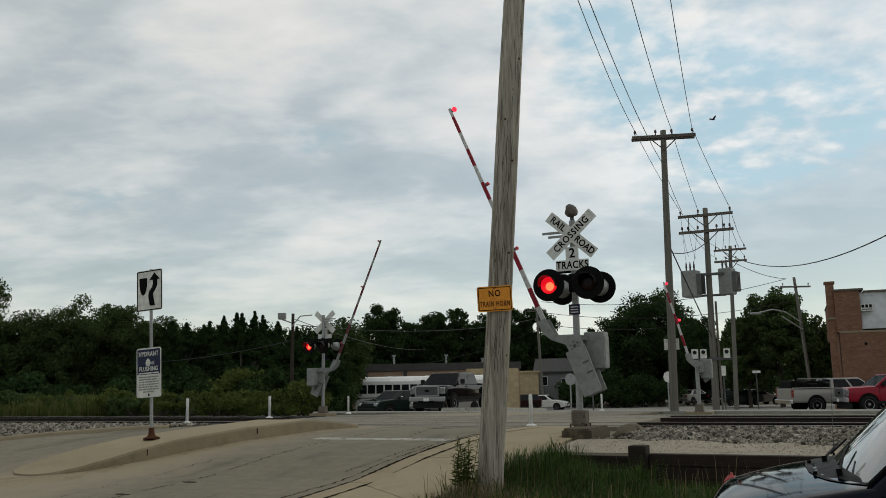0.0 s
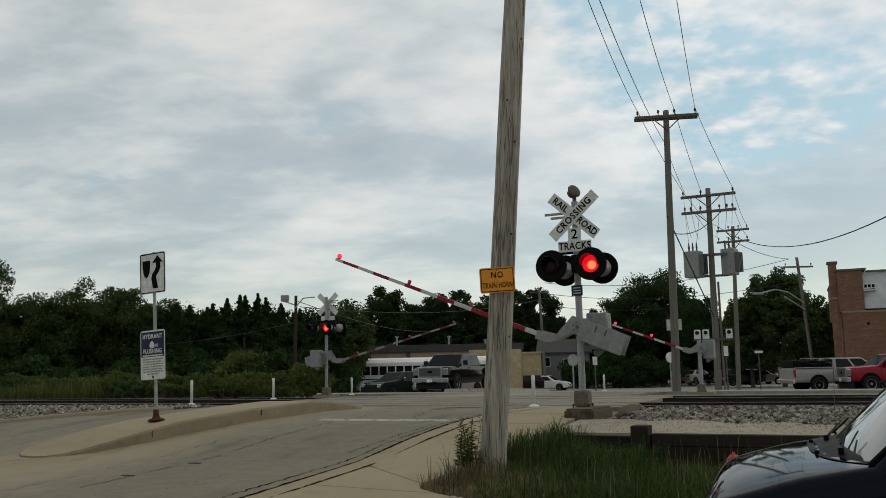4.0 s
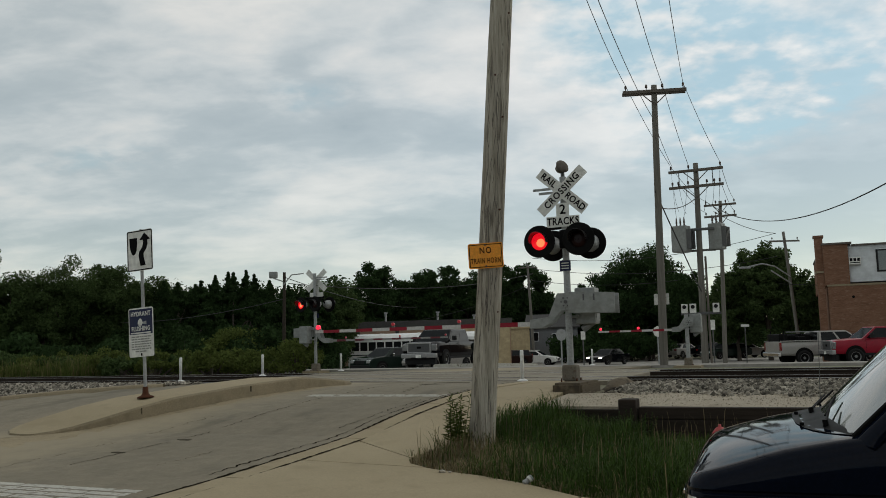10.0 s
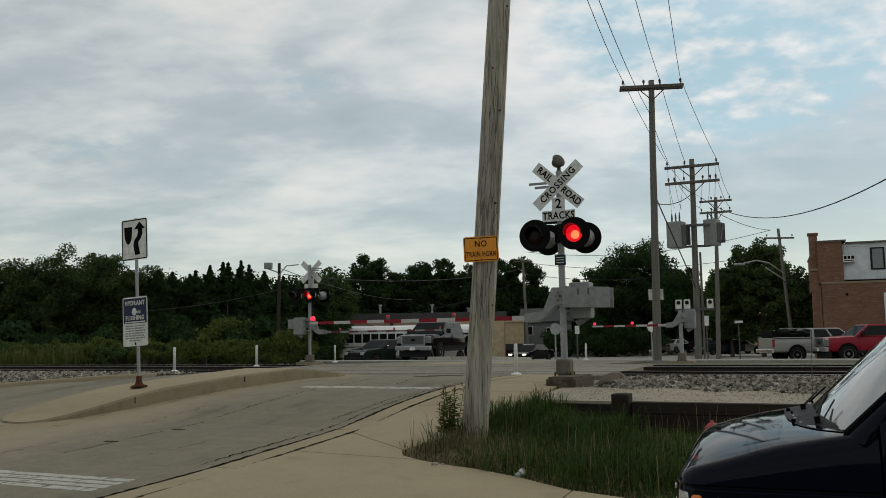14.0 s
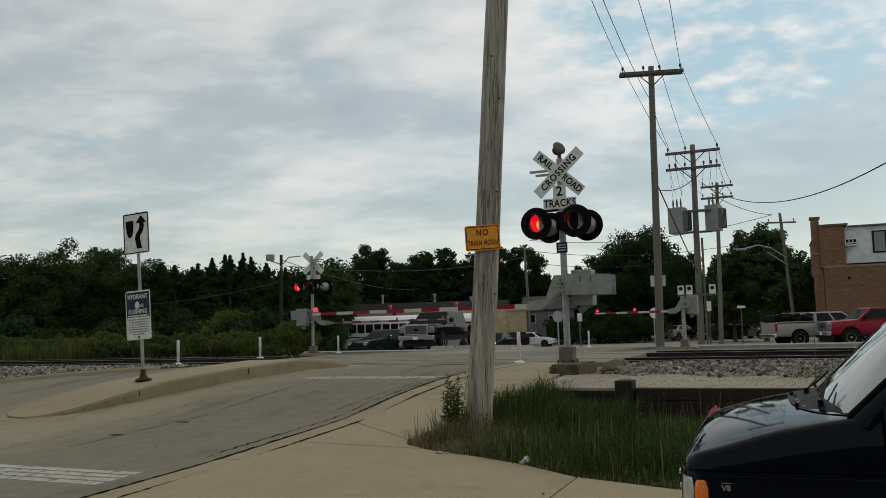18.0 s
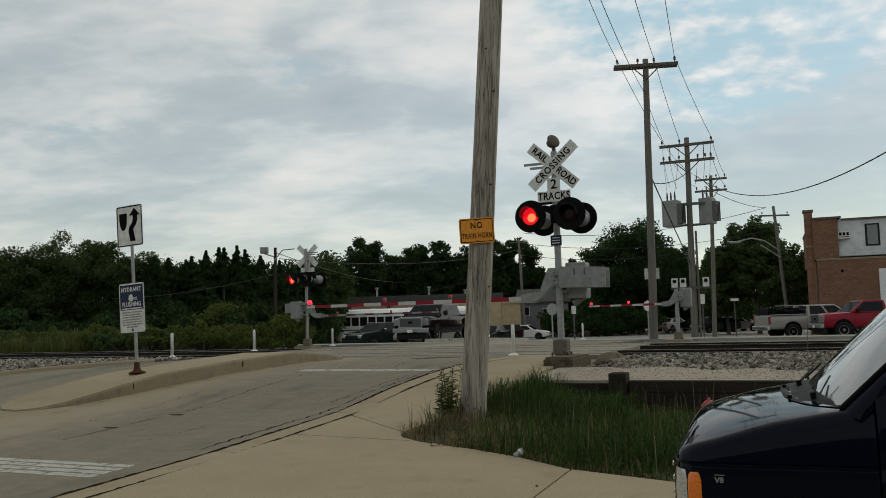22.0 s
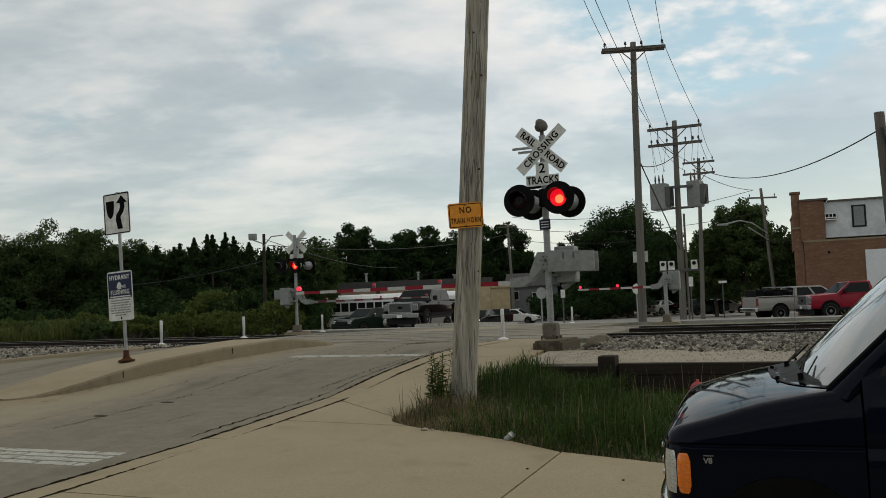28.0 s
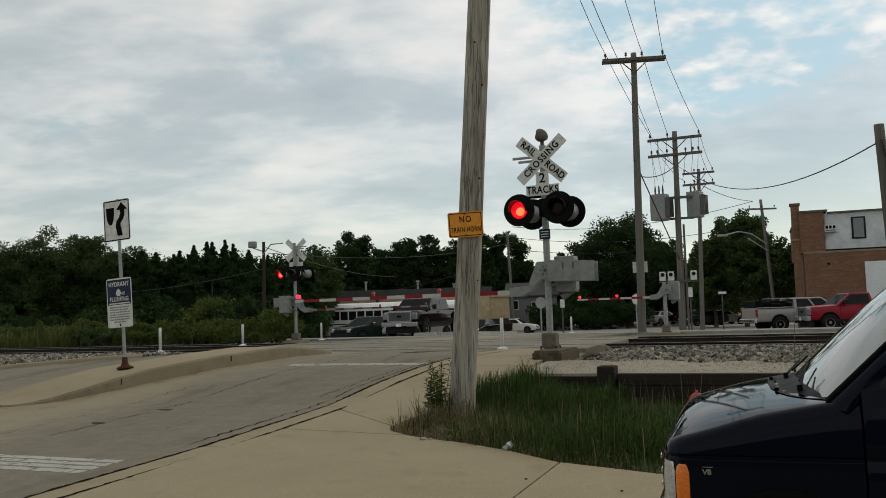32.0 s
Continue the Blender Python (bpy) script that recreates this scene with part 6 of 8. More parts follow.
def hood_z(x, y):
    """Height of the crowned hood."""
    w = van_half(x) - .10
    u = min(1.0, abs(y) / w)
    return van_shoulder(x) + (van_hood(x) - van_shoulder(x)) * (1 - u ** 2.2)


def van_section(x):
    w, sh = van_half(x), van_shoulder(x)
    k = min(sh - 0.02, 0.872)
    d = sh - k
    half = [(w - .03, 0.36), (w - .004, 0.50), (w, 0.66), (w + .004, 0.78), (w, k - .014), (w - .010, k - .005), (w - .010, k + .003), (w - .001, k + .013), (w - .004, k + d * .28),
            (w - .012, k + d * .50), (w - .026, k + d * .70), (w - .048, k + d * .88), (w - .072, k + d * .97), (w - .10, sh + .001)]
    for u in (.93, .82, .66, .48, .28, .12, 0.0):
        y = u * (w - .10)
        half.append((y, hood_z(x, y) + .002))
    return half


bm = B()
xs = [-0.762, -0.70, -0.65, -0.58, -0.50, -0.42, -0.34, -0.26, -0.18, -0.10, -0.04, 0.0, 0.03, 0.05, 0.062, 0.074, 0.085, 0.095, 0.103, 0.11, 0.116, 0.121, 0.126, 0.13]
rings = []
for x in xs:
    hs = van_section(x)
    ring = [bm.verts.new((x, y, z + VZ)) for y, z in hs] + [bm.verts.new((x, -y, z + VZ)) for y, z in reversed(hs[:-1])]
    rings.append(ring)
for a, b in zip(rings, rings[1:]):
    for i in range(len(a) - 1):
        bm.faces.new((a[i], a[i + 1], b[i + 1], b[i]))
bm.faces.new(rings[-1])
bm.faces.new(list(reversed(rings[0])))
bmesh.ops.recalc_face_normals(bm, faces=bm.faces[:])
vb = part("front_body", bm, "navy_paint", van, "dark navy hood and front wings", True)
vb.data.set_sharp_from_angle(angle=radians(40))


def side_patch(name, x0, x1, z0, z1, mat, parent, off=0.008, n=8, label="", round_=0.25):
    """A lens that follows the rounded corner of the body."""
    bm = B()
    cols = []
    for i in range(n + 1):
        t = i / n
        x = x0 + (x1 - x0) * t
        y = van_half(x)
        zc, hh = (z0 + z1) / 2, (z1 - z0) / 2
        sq = (1 - max(0, abs(2 * t - 1) - (1 - round_)) ** 2 / max(round_, .01) ** 2 * 0.35)
        cols.append([bm.verts.new((x, y + off * (0.2 if k in (0, 6) else 1), zc + hh * sq * (k / 3 - 1) + VZ)) for k in range(7)])
    for a, b in zip(cols, cols[1:]):
        for k in range(6):
            bm.faces.new((a[k], a[k + 1], b[k + 1], b[k]))
    bmesh.ops.recalc_face_normals(bm, faces=bm.faces[:])
    return part(name, bm, mat, parent, label, True)


side_patch("lamp_recess", -0.012, 0.128, 0.635, 0.848, "black", van, 0.003, 12, "", .1)
side_patch("turn_signal", -0.004, 0.060, 0.645, 0.835, "amber_lens", van, 0.009, 8, "orange turn signal lens", .5)
hl = side_patch("headlight", 0.064, 0.122, 0.640, 0.843, "clear_lens", van, 0.009, 10, "clear ribbed headlight lens", .15)
for i in range(9):
    side_patch("lens_rib", 0.068, 0.114, 0.665 + i * .019, 0.669 + i * .019, "chrome", hl, 0.0105, 6)
side_patch("headlight_rim", 0.122, 0.129, 0.63, 0.862, "chrome", van, 0.012, 2, "chrome headlight rim")
gr = part("grille", box(B(), 0.136, 0, 0.74 + VZ, 0.03, 1.30, 0.22, bevel=0.012), "plastic_dark", van, "dark grille with chrome surround")
for zz in (0.67, 0.74, 0.81):
    part("grille_bar", box(B(), 0.154, 0, zz + VZ, 0.012, 1.26, 0.018), "chrome", gr)
bm = B()
pr = None
for i in range(25):
    y = -1.0 + 2.0 * i / 24
    x = 0.165 - 0.15 * abs(y) ** 6
    q = [bm.verts.new((x + dx, y, zz + VZ)) for dx, zz in ((-0.15, 0.585), (-0.02, 0.60), (0.02, 0.575), (0.03, 0.50), (0.0, 0.42), (-0.10, 0.39), (-0.15, 0.41))]
    if pr:
        for k in range(6):
            bm.faces.new((pr[k], pr[k + 1], q[k + 1], q[k]))
    pr = q
bmesh.ops.recalc_face_normals(bm, faces=bm.faces[:])
part("front_bumper", bm, "chrome", van, "chrome front bumper", True)
badge = letters("engine_badge", "V8", 0.036, "bright_trim", van, pose(-0.085, 1.004, 0.803 + VZ, 0, 0, 180), 0.95, 0.001, 1.05)
part("badge_bar", box(B(), -0.088, 1.003, 0.827 + VZ, 0.046, 0.003, 0.003), "bright_trim", van)

# cowl, windscreen, pillars, doors and the long body behind
def base_x(y):
    return -0.545 - 0.10 * (y / .88) ** 2


def base_z(y):
    return 1.158 - 0.024 * (y / .88) ** 2


RUN = 1.08                          # run of the windscreen for each metre of rise
bm = B()
pr = None
for i in range(33):
    y = -0.885 + 1.77 * i / 32
    front = float(np.interp(abs(y), [0, .3, .5, .6, .7, .8, .885], [-.395, -.403, -.437, -.468, -.515, -.585, -.645]))
    back = base_x(y) - .03
    q = []
    for k in range(6):
        u = k / 5
        x = front + (back - front) * u
        dip = -.012 * math.sin(math.pi * min(1, u * 1.4))
        q.append(bm.verts.new((x, y, hood_z(x, y) * (1 - u) + (base_z(y)) * u + .006 + dip * (abs(y) < .8) + VZ)))
    if pr:
        for k in range(5):
            bm.faces.new((pr[k], pr[k + 1], q[k + 1], q[k]))
    pr = q
bmesh.ops.recalc_face_normals(bm, faces=bm.faces[:])
co = part("cowl", bm, "black", van, "black plastic cowl under the windscreen", True)
for y, x in ((.42, -.43), (-.15, -.42)):
    part("washer_nozzle", box(B(), x, y, hood_z(x, y) + .012 + VZ, .022, .02, .018, bevel=.004), "black", co)


def glass(u, k):
    """A point of the windscreen: u across (-1 to 1), k up in metres."""
    y = u * (0.88 - 0.30 * k)
    return Vector((base_x(u * .88) - k * RUN - .03 * (1 - u * u) * math.sin(min(1, k / .75) * math.pi) * -1, y, base_z(u * .88) + k + VZ))


bm = B()
pr = None
for i in range(17):
    u = -1 + 2 * i / 16
    col = [bm.verts.new(glass(u, -.01 + .75 * k / 8)) for k in range(9)]
    if pr:
        for k in range(8):
            bm.faces.new((pr[k], pr[k + 1], col[k + 1], col[k]))
    pr = col
bmesh.ops.recalc_face_normals(bm, faces=bm.faces[:])
part("windscreen", bm, "windscreen", van, "sloping windscreen, its colour lightened for the reflected sky", True)
for sy in (-1, 1):
    part("windscreen_seal", tube(B(), glass(sy, -.01) + Vector((.004, sy * .004, 0)), glass(sy, .74) + Vector((.004, sy * .004, 0)), .011, seg=6), "black", van)
    bm = B()
    pr = None
    for k in range(10):
        h = -.03 + .77 * k / 9
        g0 = glass(sy, h)
        q = [bm.verts.new(g0 + Vector(d)) for d in ((.004, sy * .002, -.004), (-.02, sy * .040, -.006), (-.055, sy * .062, -.012), (-.098, sy * (.066 + max(0, .05 - h) * .3), -.02), (-.10, sy * .0, -.02))]
        if pr:
            for i in range(5):
                bm.faces.new((pr[i], pr[(i + 1) % 5], q[(i + 1) % 5], q[i]))
        pr = q
    bmesh.ops.recalc_face_normals(bm, faces=bm.faces[:])
    part("windscreen_pillar", bm, "navy_paint", van, smooth=True)
    # front door
    prof2 = [(1.0, .40), (1.0, .66), (1.004, .78), (1.0, .858), (.990, .867), (.990, .875), (.999, .885), (.996, .95), (.988, 1.01), (.974, 1.08), (.957, 1.145), (.948, 1.18)]
    bm = B()
    pr = None
    for x in (-.772, -.79, -1.3, -1.85):
        q = [bm.verts.new((x, sy * (y + .002 - (.006 if x == -.772 else 0)), z + VZ)) for y, z in prof2]
        if pr:
            for i in range(len(prof2) - 1):
                bm.faces.new((pr[i], pr[i + 1], q[i + 1], q[i]))
        pr = q
    bmesh.ops.recalc_face_normals(bm, faces=bm.faces[:])
    dr_ = part("front_door", bm, "navy_paint", van, "navy front door", True)
    bm = B()
    fr = [(-.775, 1.18), (-.80, 1.22), (-1.02, 1.42), (-1.42, 1.79), (-1.85, 1.83), (-1.85, 1.18)]
    fi = [(-.85, 1.19), (-.862, 1.225), (-1.05, 1.385), (-1.44, 1.73), (-1.80, 1.76), (-1.80, 1.19)]
    o_ = [bm.verts.new((x, sy * (.950 - (z - 1.18) * .27), z + VZ)) for x, z in fr]
    i_ = [bm.verts.new((x, sy * (.944 - (z - 1.18) * .27), z + VZ)) for x, z in fi]
    for k in range(6):
        bm.faces.new((o_[k], o_[(k + 1) % 6], i_[(k + 1) % 6], i_[k]))
    bmesh.ops.recalc_face_normals(bm, faces=bm.faces[:])
    part("window_frame", bm, "navy_paint", dr_)
    bm = B()
    bm.faces.new([bm.verts.new((x, sy * (.940 - (z - 1.18) * .27), z + VZ)) for x, z in fi])
    part("door_window", bm, "window", dr_, "dark door window")
    part("door_handle", box(B(), -1.72, sy * 1.012, 1.02 + VZ, .16, .03, .04, bevel=.01), "black", dr_)
    part("mirror", box(B(), -1.08, sy * 1.12, 1.24 + VZ, .12, .2, .3, bevel=.04), "plastic_dark", van, "black door mirror")
    arch(van, -0.42, sy * 1.002, 0.34, 0.37)
    wheel(van, -0.42, sy * 0.88, 0.35, 0.36, 0.23)
    wheel(van, -3.9, sy * 0.88, 0.35, 0.36, 0.23)
bm = prism(B(), [(-1.87, .36), (-1.87, 1.2), (-1.62, 1.88), (-1.7, 1.98), (-5.2, 1.98), (-5.35, 1.9), (-5.4, .45)], -1.0, 1.0, bevel=.06)
part("rear_body", bm, "navy_paint", van)
bm = prism(B(), [(-1.36, 1.865), (-1.42, 1.90), (-1.62, 1.95), (-1.75, 1.96), (-1.75, 1.82)], -.70, .70)
part("roof_front", bm, "navy_paint", van)
part("dashboard", box(B(), -1.02, 0, 1.08 + VZ, .5, 1.7, .12, bevel=.03), "plastic_dark", van)
part("floor_pan", box(B(), -1.3, 0, .45, 1.1, 1.9, .1), "black", van)
# wipers lying on the glass, and the whip aerial on the far wing
for y0, y1 in ((.55, .30), (-.1, -.40)):
    piv = Vector((base_x(y0) + .045, y0, base_z(y0) + .012 + VZ))
    mid = glass(y1 / .86, .055) + Vector((.03, 0, .022))
    wi = part("wiper_arm", tube(B(), piv, mid, .008, .005, seg=6), "black", van, "black wiper")
    part("wiper_blade", tube(B(), glass(y1 / .86 + .06, .005) + Vector((.02, 0, .014)), glass(y1 / .86 - .12, .085) + Vector((.02, 0, .014)), .006, seg=6), "black", wi)
    part("wiper_pivot", tube(B(), piv - Vector((0, 0, .03)), piv + Vector((.004, 0, .010)), .014, seg=8), "black", wi)
ae = part("aerial", tube(B(), (-.585, -.86, 1.10 + VZ), (-.607, -.90, 1.60 + VZ), .0028, .0018, seg=5), "steel_dark", van, "thin whip aerial")
part("aerial_base", tube(B(), (-.584, -.858, 1.09 + VZ), (-.586, -.862, 1.14 + VZ), .011, .007, seg=8), "black", ae)

# vehicles beyond the tracks
VD = heading(-math.cos(radians(TURN)), math.sin(radians(TURN)))       # facing across the road to the west
pickup(parked(0.42, 46.7, 0.36, heading(-0.44, -0.90)), "black_paint", "black crew-cab pickup truck waiting at the lowered gate", length=6.1, w=1.02, h=1.95, hood=1.30)
suv(parked(-2.6, 51.2, -0.12, heading(-0.75, -0.66)), "green_paint", "dark green van parked before the bus", length=5.0, w=.97, h=1.55)
sedan(parked(0.1, 50.8, 0.0, heading(-0.65, -0.76)), "silver_paint", "silver car behind the black pickup", lit=False)
bus(parked(-1.6, 67.5, -0.92, heading(-0.985, 0.17)), "white school bus with a row of dark windows")
suv(parked(6.2, 79.0, -0.78, heading(-0.90, -0.42)), "maroon_paint", "dark maroon car waiting on the far street", name="car", length=4.7, w=.92, h=1.55)
sedan(parked(9.6, 85.0, -0.84, heading(0.93, -0.36)), "white_paint", "white car parked by the yellow building")
pickup(parked(20.95, 46.6, -0.10, heading(1.0, 0.05)), "silver_paint", "silver extended-cab pickup truck with a loaded bed", length=5.8, w=1.0, h=1.80, hood=1.16, crew=False, extended=True, load=True)
pickup(parked(22.75, 43.6, -0.02, heading(-0.97, 0.1)), "red_paint", "bright red pickup truck with a chrome bumper", length=5.8, w=1.0, h=1.86, hood=1.22, crew=False)
for X, Y, a, p in ((27.4, 82.0, 200, "green_paint"), (29.6, 83.0, 10, "silver_paint"), (28.6, 90.0, 20, "black_paint"), (26.6, 93.0, 35, "silver_paint"), (31.0, 96.0, 10, "maroon_paint")):
    sedan(parked(X, Y, -0.62, a), p, "parked car far down the street")
moving_car = sedan(parked(40, 100, -0.62, 180), "black_paint", "dark sedan with lit headlights driving along the far street", lit=True)

# ---- buildings ----
def gable(name, m, label, w, d, h, rise, wall, roof, windows=()):
    """A simple house: x wide, y deep, gable along x."""
    t = thing(name, m, label, "house")
    part("wall", prism(B(), [(-w / 2, -0.6), (-w / 2, h), (w / 2, h), (w / 2, -0.6)], 0, d), wall, t)
    bm = B()
    for sy, y0 in ((1, -0.35), (-1, d + 0.35)):
        a = [bm.verts.new(q) for q in ((-w / 2 - .3, y0, h - .1), (w / 2 + .3, y0, h - .1), (w / 2 + .3, d / 2, h + rise), (-w / 2 - .3, d / 2, h + rise))]
        b = [bm.verts.new(v.co + Vector((0, 0, .14))) for v in a]
        bm.faces.new(a)
        bm.faces.new(b)
        for i in range(4):
            bm.faces.new((a[i], a[(i + 1) % 4], b[(i + 1) % 4], b[i]))
    bmesh.ops.recalc_face_normals(bm, faces=bm.faces[:])
    part("roof", bm, roof, t)
    for side in (-1, 1):
        bm = B()
        q = [bm.verts.new((side * w / 2, y, z)) for y, z in ((0, h), (d, h), (d / 2, h + rise))]
        r = [bm.verts.new((side * (w / 2 - .1), y, z)) for y, z in ((0, h), (d, h), (d / 2, h + rise))]
        bm.faces.new(q)
        bm.faces.new(r)
        part("gable_end", bm, wall, t)
    for x, z, ww, hh in windows:
        f = part("window", box(B(), x, -0.02, z, ww + .12, .06, hh + .12), "door_white", t)
        part("pane", box(B(), x, -0.055, z, ww, .02, hh), "window", f)
    return t


def hut(name, m, label, w, d, h, wall, cap="roof_dark", category="building", edge=0.2):
    t = thing(name, m, label, category)
    part("wall", box(B(), 0, d / 2, h / 2 - 0.4, w, d, h + 0.8, bevel=0.02), wall, t)
    part("roof_edge", box(B(), 0, d / 2, h + .18 - edge / 2, w + .3, d + .3, edge, bevel=.03), cap, t, "dark flat roof edge")
    return t


# low brick building behind the bus
lowb = hut("low_building", pose(-1.2, 74.0, -0.55, 0, 0, -3), "long low tan brick building with a dark flat roof", 15.0, 9, 3.95, "brick_tan", edge=0.62)
for x in (-5.6, -2.2, 3.6):
    part("pilaster", box(B(), x, -.06, 1.6, .3, .14, 3.9), "roof_dark", lowb)
for x, h_ in ((-3.4, .55), (1.2, .5), (-6.6, .3), (4.4, .15), (6.0, .2)):
    part("roof_vent", tube(B(), (x, 2, 4.0), (x, 2, 4.0 + h_ + .3), .09, seg=8), "galv", lowb)
    part("vent_cap", tube(B(), (x, 2, 4.3 + h_), (x, 2, 4.42 + h_), .16, seg=8), "galv", lowb)
part("annexe", box(B(), 5.2, -.3, 1.55, 4.4, .6, 4.1), "stucco", lowb)
yel = hut("yellow_building", pose(6.7, 91.5, -0.6, 0, 0, -6), "plain tan stucco building with a flat roof", 6.2, 8, 3.5, "stucco", "stucco")
part("poster", box(B(), -1.0, -.03, 2.4, 1.2, .03, 1.0), "sign_white", yel, "pale faded wall sign")
for i in range(4):
    part("text_bar", box(B(), -1.0, -.05, 2.75 - .22 * i, .95, .01, .09), "sign_text", yel)
part("wall_lamp", box(B(), 1.0, -.06, 2.3, .18, .12, .28), "steel_dark", yel)
gable("house", pose(12.7, 95.0, -0.6, 0, 0, -10), "dark grey two-storey house with a pitched roof", 5.5, 7, 3.6, 1.4, "grey_wall", "roof_dark",
      ((-1.9, 2.6, .7, .9), (-1.9, .8, .8, .6), (0.4, 2.4, .8, .9), (1.8, .8, .9, 1.1)))

# brick building by the lot
BX, BY, BZ = 25.5, 56.0, -0.4
bb = thing("brick_building", pose(BX, BY, BZ, 0, 0, -22), "two-storey red brick building with white siding above", "building")


def wall_block(name, x0, x1, y0, y1, z0, z1, mat, label=""):
    return part(name, box(B(), (x0 + x1) / 2, (y0 + y1) / 2, (z0 + z1) / 2, x1 - x0, y1 - y0, z1 - z0), mat, bb, label)


low_wall = wall_block("wall_ground_floor", 0.14, 14, 0, 18, -0.5, 5.05, "brick_wall", "red brick lower wall")
up_wall = wall_block("wall_upper_brick", 0.0, 1.50, 0.12, 18, 5.05, 7.72, "brick_wall", "red brick upper bay")
sid = wall_block("siding_wall", 1.50, 14, 0.5, 18, 5.22, 7.60, "siding", "white lap siding")
wall_block("parapet_cap", -0.06, 1.75, 0.02, 18, 7.72, 7.84, "pole_dark")
wall_block("parapet_cap", 1.76, 14, 0.3, 18, 7.60, 7.70, "pole_dark")
wall_block("band_course", 0.10, 14, -0.05, -0.001, 4.98, 5.1, "kerb", "pale stone band")
ch = wall_block("chimney", -0.45, 0.05, 0.5, 1.3, 4.9, 8.30, "brick_wall", "brick chimney stack")
part("chimney_cap", box(B(), -.20, .9, 8.35, .65, .95, .14), "brick_wall", ch)
wall_block("side_buttress", -0.42, -0.002, 0.3, 1.2, -.5, 5.9, "brick_wall")
wall_block("side_buttress_cap", -0.50, -0.003, 0.2, 1.3, 5.9, 6.02, "kerb")
for i in range(11):
    part("siding_board", box(B(), 7.775, .488, 5.33 + i * .215, 12.4, .03, .205), "siding", sid)
# courses of brick, each proud of its bed joint
for i in range(44):
    z = -0.3 + i * 0.12
    part("brick_course", box(B(), 1.96, -.006, z, 3.62, .02, .105), "brick_wall", low_wall)
for i in range(21):
    part("brick_course", box(B(), .76, .112, 5.16 + i * .12, 1.5, .02, .105), "brick_wall", up_wall)
ac = part("air_conditioner", box(B(), 1.87, .30, 6.58, .70, .5, .46, bevel=.03), "sign_white", bb, "window air conditioner")
for dx in (-.22, 0, .22):
    part("vent", box(B(), 1.87 + dx, .045, 6.66, .16, .02, .2), "black", ac)
part("vent", box(B(), 1.87, .045, 6.46, .6, .02, .05), "black", ac)
for x in (3.58, 9.6):
    wf = part("window", box(B(), x, .47, 6.55, .85, .08, 1.45), "plastic_dark", bb, "narrow dark window")
    part("pane", box(B(), x, .42, 6.55, .62, .02, 1.26), "window_sky", wf)
dr = part("garage_door", box(B(), 5.80, -.03, 1.90, 4.1, .06, 4.8), "door_white", bb, "white roller door")
for i in range(8):
    part("door_slat", box(B(), 5.80, -.068, -.2 + .60 * i, 4.06, .016, .53), "door_white", dr)
part("dark_bin", box(B(), 5.6, -.5, .9, 1.1, .7, 1.5, bevel=.03), "plastic_dark", bb)
part("vent_hole", tube(B(), (1.62, -.04, 4.25), (1.62, .02, 4.25), .09, seg=10), "black", bb)

# ---- street poles and signs beyond ----
def street_pole(base, top, r, label, mat="pole_grey"):
    return round_pole("utility_pole", base, top, r, r * .72, mat, label, 12, 12, .01, base[0])


rp = street_pole((26.15, 62.0, -0.9), (25.45, 62.0, 9.0), .14, "leaning grey wooden pole with a street lamp arm")
part("crossarm", box(B(), -.7, -.1, 9.2, 2.2, .1, .12, bevel=.01), "pole_grey", rp)
for dx in (-1.6, -.7, .25):
    insulator(rp, dx, -.1, 9.26)
for a, b in (((-.45, -.1, 6.6), (-1.6, -.3, 7.35)), ((-1.6, -.3, 7.35), (-2.6, -.5, 7.55)), ((-2.6, -.5, 7.55), (-3.6, -.6, 7.35)), ((-.4, -.1, 6.1), (-1.9, -.3, 7.05))):
    part("lamp_arm", tube(B(), a, b, .05, seg=8), "galv", rp)
part("lamp_head", box(B(), -3.9, -.65, 7.28, .75, .3, .16, bevel=.05), "galv", rp, "cobra street lamp head")
cpole = street_pole((9.9, 88.5, -.8), (9.55, 88.5, 9.4), .16, "grey wooden pole behind the yellow building")
part("crossarm", box(B(), -.34, -.1, 9.9, 2.0, .1, .12, bevel=.01), "pole_dark", cpole)
lpole = street_pole((-8.15, 46.0, 0.0), (-8.1, 46.0, 5.6), .11, "dark wooden pole with a floodlight and lamp arm", "tie")
part("floodlight", box(B(), -.5, -.2, 5.45, .42, .3, .34, bevel=.04), "grey_paint", lpole, "grey floodlight")
part("floodlight_bracket", tube(B(), (0, -.1, 5.1), (-.5, -.2, 5.28), .03, seg=6), "galv", lpole)
for a, b in (((0, -.1, 4.9), (.45, -.1, 5.45)), ((.45, -.1, 5.45), (1.1, -.1, 5.5))):
    part("lamp_arm", tube(B(), a, b, .03, seg=6), "galv", lpole)
epole = round_pole("utility_pole", (13.9, 24.4, 0.4), (13.65, 24.4, 6.62), .17, .14, "pole_dark", "short dark wooden pole carrying a cable", 12, 14, .01, 6)
cab = thing("service_cable", Matrix(), "thick sagging black service cable", "wires")
part("wire", wire(B(), (13.6, 24.4, 6.1), w3[0], 1.3, .021, 22, 6), "wire", cab)
for k in range(3):
    part("wire", wire(B(), (13.55 + .05 * k, 24.2, 6.15), (13.75, 24.2, 5.3 - .15 * k), .0, .012, 4), "wire", cab)
gw = thing("guy_wire", Matrix(), "thin dark guy wire from the crossarm pole to the far pole", "wires")
part("wire", wire(B(), F(-6.05, 33.3, 7.2), F(-5.6, 40.3, 3.6) + Vector((.1, 0, 0)), 0.02, .025, 6), "wire", gw)
part("wire", wire(B(), F(-6.05, 33.3, 6.6), F(-5.5, 40.3, 7.9), 0.25, .02, 8), "wire", gw)
